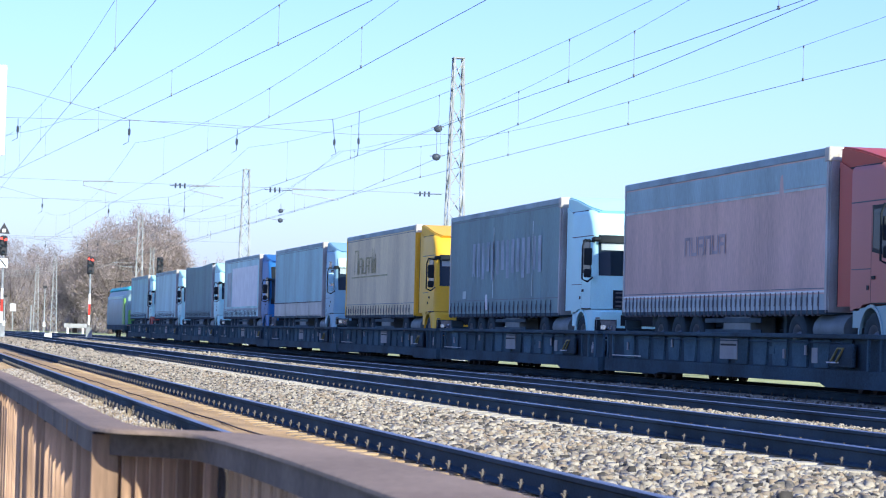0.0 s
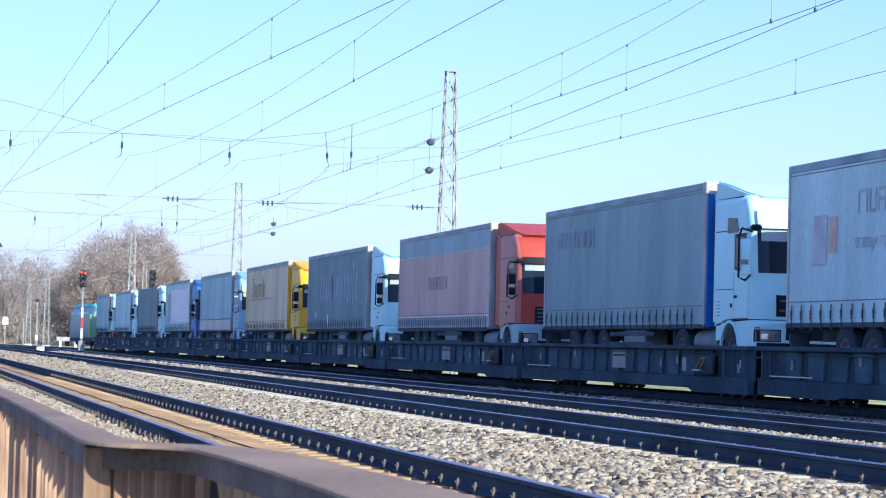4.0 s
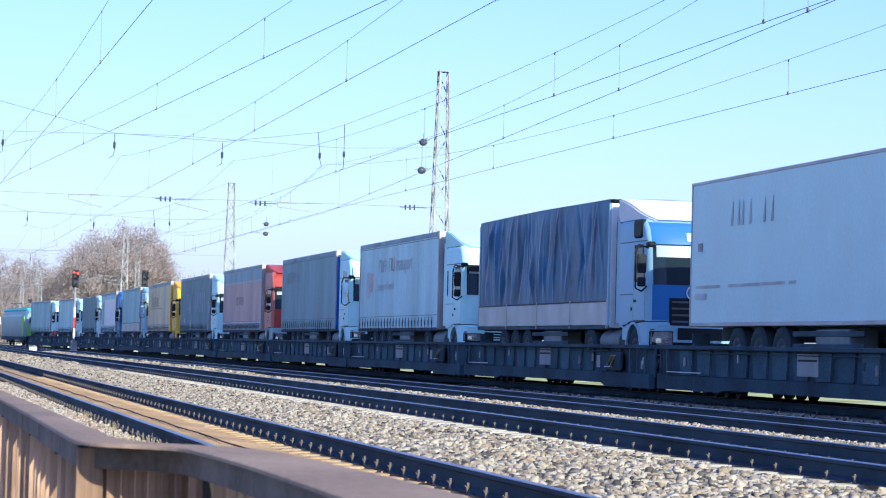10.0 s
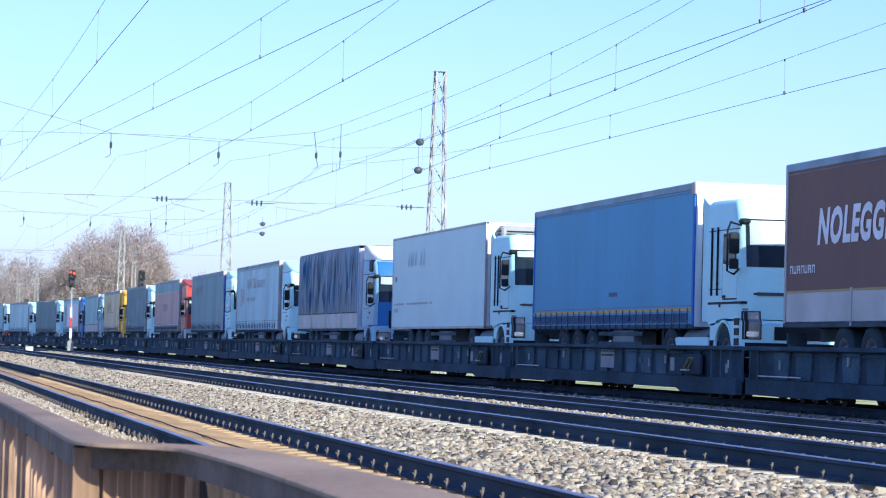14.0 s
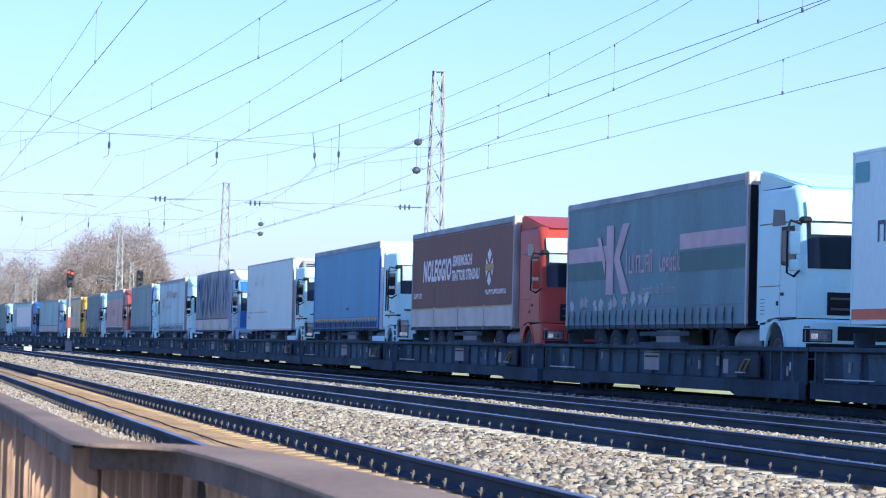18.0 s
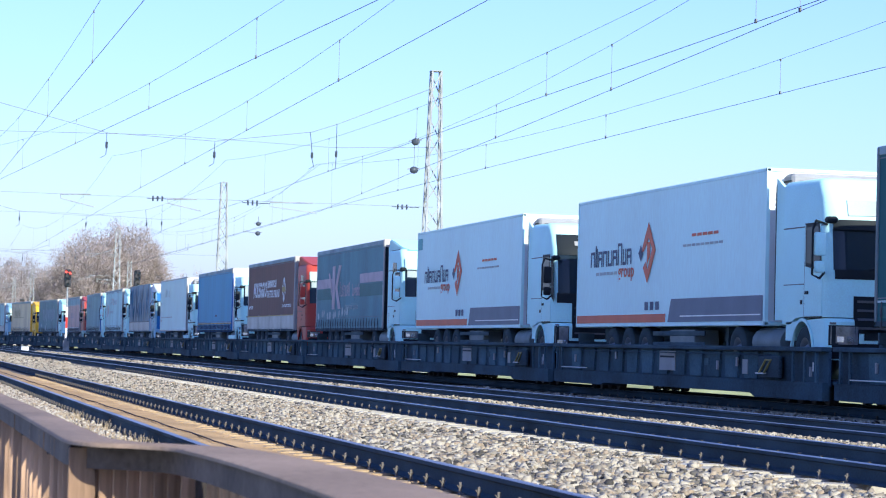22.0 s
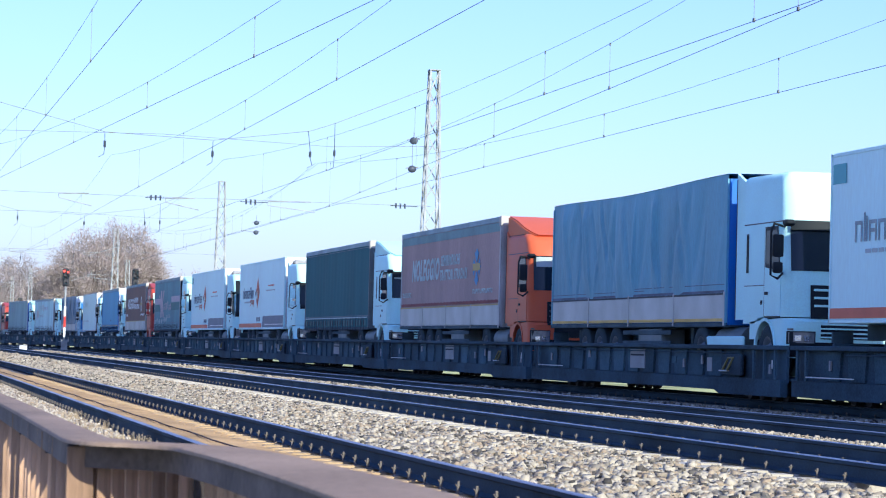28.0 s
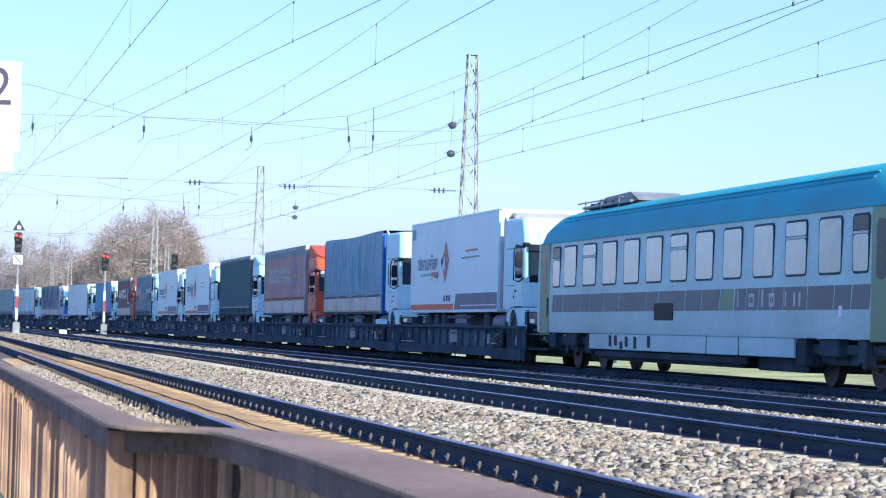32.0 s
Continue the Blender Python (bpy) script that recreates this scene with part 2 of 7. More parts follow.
def polytube(bm, pts, r, n=5):
    """One bent tube through all the points."""
    pts = [Vector(q) for q in pts]
    rings = []
    u = None
    for k, q in enumerate(pts):
        d = (pts[min(k + 1, len(pts) - 1)] - pts[max(k - 1, 0)]).normalized()
        u = d.orthogonal().normalized() if u is None else (u - d * u.dot(d)).normalized()
        v = d.cross(u)
        rings.append([bm.verts.new(q + (u * math.cos(i * math.tau / n) + v * math.sin(i * math.tau / n)) * r) for i in range(n)])
    for a, b in zip(rings, rings[1:]):
        for i in range(n):
            bm.faces.new((a[i], a[(i + 1) % n], b[(i + 1) % n], b[i]))


def prism(bm, poly, axis, lo, hi, mi=0):
    """poly: points in the plane across the axis, in the order of the two other axes."""
    def at(p, w):
        return {"x": (w, p[0], p[1]), "y": (p[0], w, p[1]), "z": (p[0], p[1], w)}[axis]
    a = [bm.verts.new(at(p, lo)) for p in poly]
    b = [bm.verts.new(at(p, hi)) for p in poly]
    k = len(poly)
    fs = [bm.faces.new(a[::-1]), bm.faces.new(b)]
    fs += [bm.faces.new((a[i], a[(i + 1) % k], b[(i + 1) % k], b[i])) for i in range(k)]
    for f in fs:
        f.material_index = mi
    bmesh.ops.recalc_face_normals(bm, faces=fs)
    return fs


def text_bm(body, size, mi=0, bold=0.0, slant=0.0):
    cu = bpy.data.curves.new("letters", "FONT")
    cu.body, cu.size, cu.extrude, cu.resolution_u = body, size, 0.001, 3
    cu.offset, cu.shear, cu.space_character = bold * size, slant, 1.0 + bold * 3
    ob = bpy.data.objects.new("letters", cu)
    scene.collection.objects.link(ob)
    bpy.context.view_layer.update()
    me = bpy.data.meshes.new_from_object(ob.evaluated_get(bpy.context.evaluated_depsgraph_get()))
    bpy.data.objects.remove(ob)
    bm = bmesh.new()
    bm.from_mesh(me)
    bpy.data.meshes.remove(me)
    for f in bm.faces:
        f.material_index = mi
    return bm


def side_text(name, body, size, y, z, x, material, parent, stretch=1.0, label="", bold=0.0, slant=0.0):
    """Lettering on a side that faces towards smaller x; it starts at y and runs towards smaller y."""
    bm = text_bm(body, size, bold=bold, slant=slant)
    for v in bm.verts:
        v.co = Vector((x - v.co.z, y - v.co.x * stretch, z + v.co.y))
    return part(name, bm, material, parent, label)


# ---- ground and tracks ----
def ground_sheet():
    bm = bmesh.new()
    xs = [-1500, -200, -60, -12, -2.0, 0.3, 1.2, 19.6, 20.6, 24, 40, 120, 1500]
    zs = [-0.6, -0.6, -0.8, -0.95, -0.95, -0.9, -0.40, -0.45, -0.7, -0.62, -0.5, -0.5, -0.5]
    ys = [-1500, -60, -10, 0, 10, 22, 40, 60, 100, 200, 500, 1500, 4000]
    grid = [[bm.verts.new((x, y, z)) for x, z in zip(xs, zs)] for y in ys]
    for r0, r1 in zip(grid, grid[1:]):
        for i in range(len(xs) - 1):
            bm.faces.new((r0[i], r0[i + 1], r1[i + 1], r1[i]))
    # gravel by the fence; the unseen width is added to bounce light at the train
    path = bmesh.new()
    ps = [[path.verts.new((x, y, z)) for x, z in ((-60, -0.78), (-12, -0.92), (-2.5, -0.88), (0.55, -0.86))] for y in (-20, 0, 12, 25, 60, 140)]
    for r0, r1 in zip(ps, ps[1:]):
        for i in range(3):
            path.faces.new((r0[i], r0[i + 1], r1[i + 1], r1[i]))
    tagged(part("path", path, M["path"]), "pale grey gravel beside the rusty fence, widened unseen to bounce light", "path", kind="structure")
    tagged(part("ground", bm, M["grass"]), "flat pale green meadow beside the railway", "ground", kind="structure")


BED = [(1.35, -0.40), (1.9, -0.30), (2.3, -0.215), (4.9, -0.225), (5.6, -0.27), (6.4, -0.245), (7.0, -0.265), (7.40, -0.28), (7.9, -0.26), (9.75, -0.23), (10.05, -0.175), (10.5, -0.155), (10.95, -0.155), (11.2, -0.185), (11.3, -0.22), (13.6, -0.205), (15.2, -0.26), (16.1, -0.215), (18.9, -0.215), (20.0, -0.44)]


def ballast_bed():
    bm = bmesh.new()
    ys = list(range(-30, 60, 6)) + [60, 80, 110, 160, 217, 226, 235, 244, 255, 400, 600]
    grid = [[bm.verts.new((x + bend(y), y, z)) for x, z in BED] for y in ys]
    for r0, r1 in zip(grid, grid[1:]):
        for i in range(len(BED) - 1):
            f = bm.faces.new((r0[i], r0[i + 1], r1[i + 1], r1[i]))
    tagged(part("ballast_bed", bm, M["bed"]), "crushed stone bed under four tracks, toned dark for shaded gaps", "ballast", kind="structure")
    rn = random.Random(31)
    bm = bmesh.new()
    xs = [2.84, 2.92, 3.1, 3.3, 3.5, 3.7, 3.85, 3.95, 4.05, 4.17]
    base = [-0.235, -0.205, -0.188, -0.180, -0.178, -0.192, -0.206, -0.218, -0.230, -0.242]
    ys = [-20, 0, 6] + [8 + 0.11 * k for k in range(500)] + [64 + 4 * k for k in range(14)] + [400]
    rows = []
    for y in ys:
        rows.append([bm.verts.new((x, y, z + rn.uniform(-0.007, 0.009) + 0.006 * math.sin(y * 2.1 + x * 5) + 0.005 * math.sin(y * 5.3 - x * 9))) for x, z in zip(xs, base)])
    for p, q in zip(rows, rows[1:]):
        for i in range(len(xs) - 1):
            bm.faces.new((p[i], p[i + 1], q[i + 1], q[i]))
    tagged(part("sand_fill", bm, M["sand"]), "ochre sand between the rails of the near siding", "sand", kind="structure")


def stones(name, label, strips, seed, material="stone"):
    """Loose stones in strips: x0, x1, y0, y1, number, size."""
    rng = np.random.default_rng(seed)
    base = np.array([(x, y, z) for z in (-1, 1) for x, y in ((-1, -1), (1, -1), (1, 1), (-1, 1))], float)
    quads = np.array(((3, 2, 1, 0), (4, 5, 6, 7), (0, 1, 5, 4), (1, 2, 6, 5), (2, 3, 7, 6), (3, 0, 4, 7)))
    V, Q, k = [], [], 0
    for x0, x1, y0, y1, num, size in strips:
        px = rng.uniform(x0, x1, num)
        py = rng.uniform(y0, y1, num)
        pz = np.interp(px, [p[0] for p in BED], [p[1] for p in BED])
        s = size * rng.uniform(0.4, 1.05, num)
        v = base[None] * (0.55 + 0.45 * rng.random((num, 8, 3)))
        v[:, 4:, :2] *= rng.uniform(0.15, 0.95, (num, 1, 1))
        v *= np.stack([np.ones(num), rng.uniform(0.6, 1.0, num), rng.uniform(0.65, 1.0, num)], 1)[:, None]
        a = rng.uniform(0, math.tau, num)
        t = rng.uniform(-1.6, 1.6, num)
        ca, sa, ct, st = np.cos(a)[:, None], np.sin(a)[:, None], np.cos(t)[:, None], np.sin(t)[:, None]
        x, y, z = v[..., 0], v[..., 1] * ct - v[..., 2] * st, v[..., 1] * st + v[..., 2] * ct
        x, y = x * ca - y * sa, x * sa + y * ca
        h = rng.uniform(-0.01, 0.06, num) * (size / 0.04)
        V.append(np.stack([x * s[:, None] + px[:, None], y * s[:, None] + py[:, None], z * s[:, None] + (pz + h)[:, None]], -1).reshape(-1, 3))
        Q.append((quads[None] + (np.arange(num) * 8)[:, None, None] + k).reshape(-1, 4))
        k += num * 8
    V, Q = np.concatenate(V), np.concatenate(Q)
    me = bpy.data.meshes.new(name)
    me.vertices.add(len(V))
    me.vertices.foreach_set("co", V.ravel())
    me.loops.add(Q.size)
    me.loops.foreach_set("vertex_index", Q.ravel().astype(np.int32))
    me.polygons.add(len(Q))
    me.polygons.foreach_set("loop_start", np.arange(0, Q.size, 4, dtype=np.int32))
    me.update(calc_edges=True)
    me.validate()
    me.materials.append(M[material])
    tagged(new(name, me), label, "ballast", kind="stuff")


RAIL = [(-0.075, -0.172), (0.075, -0.172), (0.075, -0.160), (0.012, -0.140), (0.0085, -0.05), (0.036, -0.036), (0.036, -0.006), (0.028, 0.0), (-0.028, 0.0), (-0.036, -0.006), (-0.036, -0.036), (-0.0085, -0.05), (-0.012, -0.140), (-0.075, -0.160)]


def rail_clip_bm(tall=0.0):
    bm = bmesh.new()
    box(bm, -0.12, -0.02, -0.035, 0.035, -0.180, -0.168, bevel=0.004)
    tube(bm, (-0.105, 0, -0.165), (-0.105, 0, -0.108 + tall), 0.011, n=6)
    tube(bm, (-0.105, 0, -0.150), (-0.105, 0, -0.138 + tall * 0.6), 0.013, n=6)
    for s in (-1, 1):
        tube(bm, (-0.105, 0, -0.140), (-0.105 + s * 0.026, s * 0.022, -0.118 + tall * 0.5), 0.0055, n=5)
    return bm


def sleeper_bm():
    bm = bmesh.new()
    prism(bm, [(-1.3, -0.36), (1.3, -0.36), (1.3, -0.20), (1.22, -0.178), (0.45, -0.178), (0.3, -0.215), (-0.3, -0.215), (-0.45, -0.178), (-1.22, -0.178), (-1.3, -0.20)], "y", -0.13, 0.13)
    return bm


def track(label, x, z, near, far, y_phase, head="rail_head", tall=0.0, step=0.67, sleeper=("concrete", "weathered concrete sleeper")):
    """x: the centre line; clips and sleepers are built between near and far."""
    t = thing("railway_track", label, "railway track", pose(x, 0, z), group="parallel tracks")
    for side in (-1, 1):
        bm = bmesh.new()
        rings = [[bm.verts.new((side * 0.7535 + a + bend(y), y, b)) for a, b in RAIL] for y in (-40, 217, 223, 229, 235, 241, 247, 253, 255, 600)]
        k = len(RAIL)
        bm.faces.new(rings[0])
        for p, q in zip(rings, rings[1:]):
            for i in range(k):
                bm.faces.new((p[i], q[i], q[(i + 1) % k], p[(i + 1) % k])).material_index = 1 if i in (6, 7, 8) else 0
        bmesh.ops.recalc_face_normals(bm, faces=bm.faces)
        part("rail", bm, (M["rail_side"], M[head]), t, "dark rusty rail with a polished head")
    first = clip = stud = None
    y = near + y_phase
    while y < far:
        if first is None:
            first = part("sleeper", sleeper_bm(), M[sleeper[0]], t, sleeper[1])
            first.matrix_basis = pose(0, y, 0)
            s = first
        else:
            s = again(first, 0, y, 0)
        for side in (-0.7535, 0.7535):
            for flip in (0, 180):
                if flip and side > 0:
                    continue
                if side > 0 and x > 5:
                    if stud is None:
                        stud = part("rail_clip", rail_clip_bm(-0.035), M["clip"], s)
                        stud.matrix_basis = pose(side, 0, 0)
                    else:
                        again(stud, side, 0, 0, 0, parent=s)
                    continue
                if clip is None:
                    clip = part("rail_clip", rail_clip_bm(tall), M["clip"], s)
                    clip.matrix_basis = pose(side, 0, 0, 0, 0, flip)
                else:
                    again(clip, side, 0, 0, flip, parent=s)
        y += step
    return t


ground_sheet()
ballast_bed()


# ---- overhead line ----
def lattice_mast(label, x, y, height, base_w, top_w):
    t = thing("lattice_mast", label, "catenary mast", pose(x, y, -0.45), group="lattice masts")
    h = height + 0.45
    def w(z):
        return base_w + (top_w - base_w) * z / h
    for sx in (-1, 1):
        for sy in (-1, 1):
            bm = bmesh.new()
            a, b = w(0) / 2, w(h) / 2
            tube(bm, (sx * a, sy * a, 0), (sx * b, sy * b, h), 0.062, 0.05, n=4)
            part("leg", bm, M["galv"], t)
    steps = max(6, int(h / 0.85))
    near = x > 15 and y < 250
    joined = bmesh.new()
    for face in range(4):
        m = Matrix.Rotation(face * math.pi / 2, 4, "Z")
        for k in range(steps):
            z0, z1 = h * k / steps, h * (k + 1) / steps
            s = 1 if (k + face) % 2 else -1
            p, q = m @ Vector((-s * w(z0) / 2, -w(z0) / 2, z0)), m @ Vector((s * w(z1) / 2, -w(z1) / 2, z1))
            if near:
                bm = bmesh.new()
                tube(bm, p, q, 0.03, n=4)
                part("brace", bm, M["galv"], t)
            else:
                tube(joined, p, q, 0.03, n=4)
    if near:
        joined.free()
    else:
        part("bracing", joined, M["galv"], t)["kind"] = "stuff"
    part("cap_plate", boxes((-top_w / 2 - 0.05, top_w / 2 + 0.05, -top_w / 2 - 0.05, top_w / 2 + 0.05, h, h + 0.04)), M["galv"], t)
    part("foundation", boxes((-base_w / 2 - 0.2, base_w / 2 + 0.2, -base_w / 2 - 0.2, base_w / 2 + 0.2, -0.4, 0.25), bevel=0.03), M["concrete"], t)
    return t


for my, mh, mx in ((100, 11.8, 21.1), (165, 11.1, 21.1), (241, 11.0, 21.05), (380, 10.8, 21.0), (433, 10.7, 21.0)):
    lattice_mast("tall grey steel lattice mast beside the far track", mx, my, mh, 0.86, 0.36)
    lattice_mast("tall grey steel lattice mast beside the platform path", -4.2, my, mh, 0.86, 0.36)

lattice_mast("slim grey steel lattice mast before the bare trees", 29.5, 320, 10.6, 0.7, 0.4)

# contact wire: x at 35 m and at 100 m; lowest height of the carrying wire; first dropper and their spacing
WIRES = [
    (3.79, 3.44, 7.00, 36.6, 12.55), (7.39, 2.72, 6.67, 35.6, 11.4), (8.72, 8.44, 6.82, 37.5, 12.85),
    (13.25, 12.82, 6.92, 38.5, 12.8), (13.31, 16.56, 6.92, 37.0, 12.6), (17.54, 16.43, 6.66, 36.8, 12.0),
]
ZC, ZTOP = 6.1, 7.95


def overhead_wires():
    spans = ((-56, 22), (22, 100), (100, 165), (165, 241), (241, 320))
    for x0, x1, zm, first, step in WIRES:
        t = thing("overhead_line", "thin dark contact wire hung from a carrying wire", "overhead line", group="overhead lines")
        c = bmesh.new()
        m = bmesh.new()

        def cx(y):
            return x0 + (x1 - x0) * (y - 35) / 65 if y <= 100 else x1 + bend(y)

        def high(y):
            a, b = next((p for p in spans if p[0] <= y <= p[1]))
            return zm + (ZTOP - zm) * (2 * (y - a) / (b - a) - 1) ** 2

        polytube(c, [(cx(y), y, ZC) for y in (-30, 35, 100, 165, 217, 241, 255, 320)], 0.0062, n=5)
        polytube(m, [(cx(y), y, high(y)) for y in range(-30, 320, 5)], 0.0045, n=5)
        y = first - 2 * step
        while y < 315:
            if min(abs(y - p) for p in (22, 100, 165, 241)) > 3:
                d = bmesh.new()
                tube(d, (cx(y), y, high(y)), (cx(y), y, ZC), 0.005, n=4)
                box(d, cx(y) - 0.012, cx(y) + 0.012, y - 0.04, y + 0.04, ZC - 0.015, ZC + 0.05)
                box(d, cx(y) - 0.010, cx(y) + 0.010, y - 0.03, y + 0.03, high(y) - 0.04, high(y) + 0.012)
                part("dropper", d, M["wire"], t)
            y += step
        part("contact_wire", c, M["wire"], t)
        part("carrying_wire", m, M["wire"], t)


def insulator(bm, a, b):
    a, b = Vector(a), Vector(b)
    tube(bm, a, b, 0.02, n=6)
    for k in range(5):
        p = a.lerp(b, 0.2 + 0.15 * k)
        d = (b - a).normalized() * 0.03
        tube(bm, p - d, p + d, 0.055, 0.04, n=8)


def cross_span(y, lift=0.0):
    t = thing("cross_span", "sagging cross wires with hanging insulators over the tracks", "overhead line", group="cross spans")
    top = [(-4.2, y, 11.4 + lift), (0.0, y, 10.4 + lift), (3.95, y, 9.85 + lift), (8.2, y, 8.83 + lift), (12.4, y, 8.68 + lift), (16.2, y, 9.2 + lift), (17.2, y, 9.55 + lift), (21.1, y, 11.2 + lift)]
    bm = bmesh.new()
    polytube(bm, top, 0.011, n=5)
    part("carrier_cable", bm, M["wire"], t)
    bm = bmesh.new()
    polytube(bm, [(-4.2, y, 8.7 + lift), (4, y, 8.73 + lift), (10.4, y, 8.84 + lift), (17.1, y, 8.62 + lift), (21.1, y, 8.8 + lift)], 0.009, n=5)
    part("guide_cable", bm, M["wire"], t)
    bm = bmesh.new()
    polytube(bm, [(-4.2, y, 6.45), (8, y, 6.40), (21.1, y, 6.42)], 0.007, n=5)
    part("guide_cable", bm, M["wire"], t)
    hangers = ((3.95, 8.70, 3.95, 8.42, 8.14, 3.94, 7.95), (8.19, 8.82, 8.195, 8.50, 8.21, 8.17, 7.97), (12.38, 8.64, 12.37, 8.28, 8.01, 12.36, 7.81), (16.12, 9.19, 16.21, 8.41, 8.15, 16.29, 7.86), (17.17, 9.57, 17.17, 8.50, 8.23, 17.15, 7.81))
    for xt, zt, x, z0, z1, xb, zb in hangers:
        bm = bmesh.new()
        tube(bm, (xt, y, zt + lift), (x, y, z0 + lift), 0.014, n=5)
        insulator(bm, (x, y, z0 + lift), (x, y, z1 + lift))
        tube(bm, (x, y, z1 + lift), (xb, y, zb + lift), 0.014, n=5)
        tube(bm, (xb, y, zb + lift), (xb - 0.2, y, zb - 0.12 + lift), 0.010, n=5)
        part("insulator", bm, M["insulator"], t)
    for x in (3.25, 8.2, 12.75, 17.0) if y > 110 else ():
        bm = bmesh.new()
        tube(bm, (x + 1.9, y, 6.75), (x, y, ZC + 0.02), 0.016, n=5)
        tube(bm, (x + 1.9, y, 7.1), (x + 1.9, y, 6.6), 0.016, n=5)
        part("steady_arm", bm, M["galv"], t)


overhead_wires()
for sy in (100, 165, 241):
    cross_span(sy, 0.0)


# ---- the train: lorries ----
MOVING = []
TRAIN_X = 17.6
DECK = 0.45


def ride(ob, y, z=0.0, length=19.0):
    MOVING.append((ob, TRAIN_X, y, z, length))
    ob.matrix_basis = pose(TRAIN_X, y, z)
    return ob


def wheel_bm(r, width, rim_r):
    """A road wheel on the x axis, its outer face towards smaller x: rubber 0, rim 1."""
    bm = bmesh.new()
    n = 20
    rows = [(-width / 2 + 0.03, rim_r), (-width / 2, r * 0.72), (-width / 2 + 0.02, r * 0.93), (-width / 2 + 0.06, r), (width / 2 - 0.06, r), (width / 2, r * 0.9), (width / 2, rim_r)]
    rings = [[bm.verts.new((x, q * math.cos(k * math.tau / n), q * math.sin(k * math.tau / n))) for k in range(n)] for x, q in rows]
    for a, b in zip(rings, rings[1:]):
        for k in range(n):
            bm.faces.new((a[k], b[k], b[(k + 1) % n], a[(k + 1) % n]))
    bm.faces.new(rings[-1])
    return bm


def rim_bm(rim_r, width):
    bm = bmesh.new()
    n = 20
    rows = [(-width / 2 + 0.03, rim_r), (-width / 2 + 0.05, rim_r * 0.85), (-width / 2 + 0.11, rim_r * 0.6), (-width / 2 + 0.02, rim_r * 0.36), (-width / 2 - 0.02, rim_r * 0.3)]
    rings = [[bm.verts.new((x, q * math.cos(k * math.tau / n), q * math.sin(k * math.tau / n))) for k in range(n)] for x, q in rows]
    for a, b in zip(rings, rings[1:]):
        for k in range(n):
            bm.faces.new((a[k], b[k], b[(k + 1) % n], a[(k + 1) % n]))
    bm.faces.new(rings[-1][::-1])
    return bm


WHEELS = {}


def road_wheel(parent, x, y, r=0.5, width=0.34):
    key = (r, width)
    if key not in WHEELS:
        w = part("wheel", wheel_bm(r, width, r * 0.56), M["tyre"], parent, smooth=40)
        WHEELS[key] = (w, part("rim", rim_bm(r * 0.56, width), M["rim"], w, smooth=40))
        w.matrix_basis = pose(x, y, r, 0, 0, 0 if x < 0 else 180)
        return w
    w = again(WHEELS[key][0], x, y, r, 0 if x < 0 else 180, parent=parent)
    again(WHEELS[key][1], 0, 0, 0, 0, parent=w)
    return w


def curtain_bm(x, y0, y1, z0, z1, waves, sag, seed, ny=110, nz=10):
    rng = random.Random(seed)
    comps = [(rng.uniform(0.8, 9.0), rng.uniform(0, 6.3), rng.uniform(0.3, 1.0), rng.uniform(-0.6, 0.6)) for _ in range(9)]
    bm = bmesh.new()
    s = 1 if x > 0 else -1
    grid = []
    for j in range(nz + 1):
        v = j / nz
        row = []
        for i in range(ny + 1):
            y = y0 + (y1 - y0) * i / ny
            a = sum(k * math.sin(f * (y + sl * v * 2) + p) for f, p, k, sl in comps) / 4
            a += 0.45 * math.cos(math.tau * y / 0.66 + 0.8 * math.sin(y * 1.3)) + 0.25 * math.cos(math.tau * y / 2.7)
            edge = min(1, 6 * i / ny, 6 * (1 - i / ny)) * (0.35 + 0.65 * math.sin(math.pi * min(1, 0.15 + v * 0.75)))
            row.append(bm.verts.new((x + s * waves * a * edge, y, z0 + (z1 - z0) * v - sag * v * math.sin(math.pi * i / ny) ** 2)))
        grid.append(row)
    for a, b in zip(grid, grid[1:]):
        for i in range(ny):
            bm.faces.new((a[i], a[i + 1], b[i + 1], b[i]) if s * (y1 - y0) > 0 else (a[i + 1], a[i], b[i], b[i + 1]))
    return bm


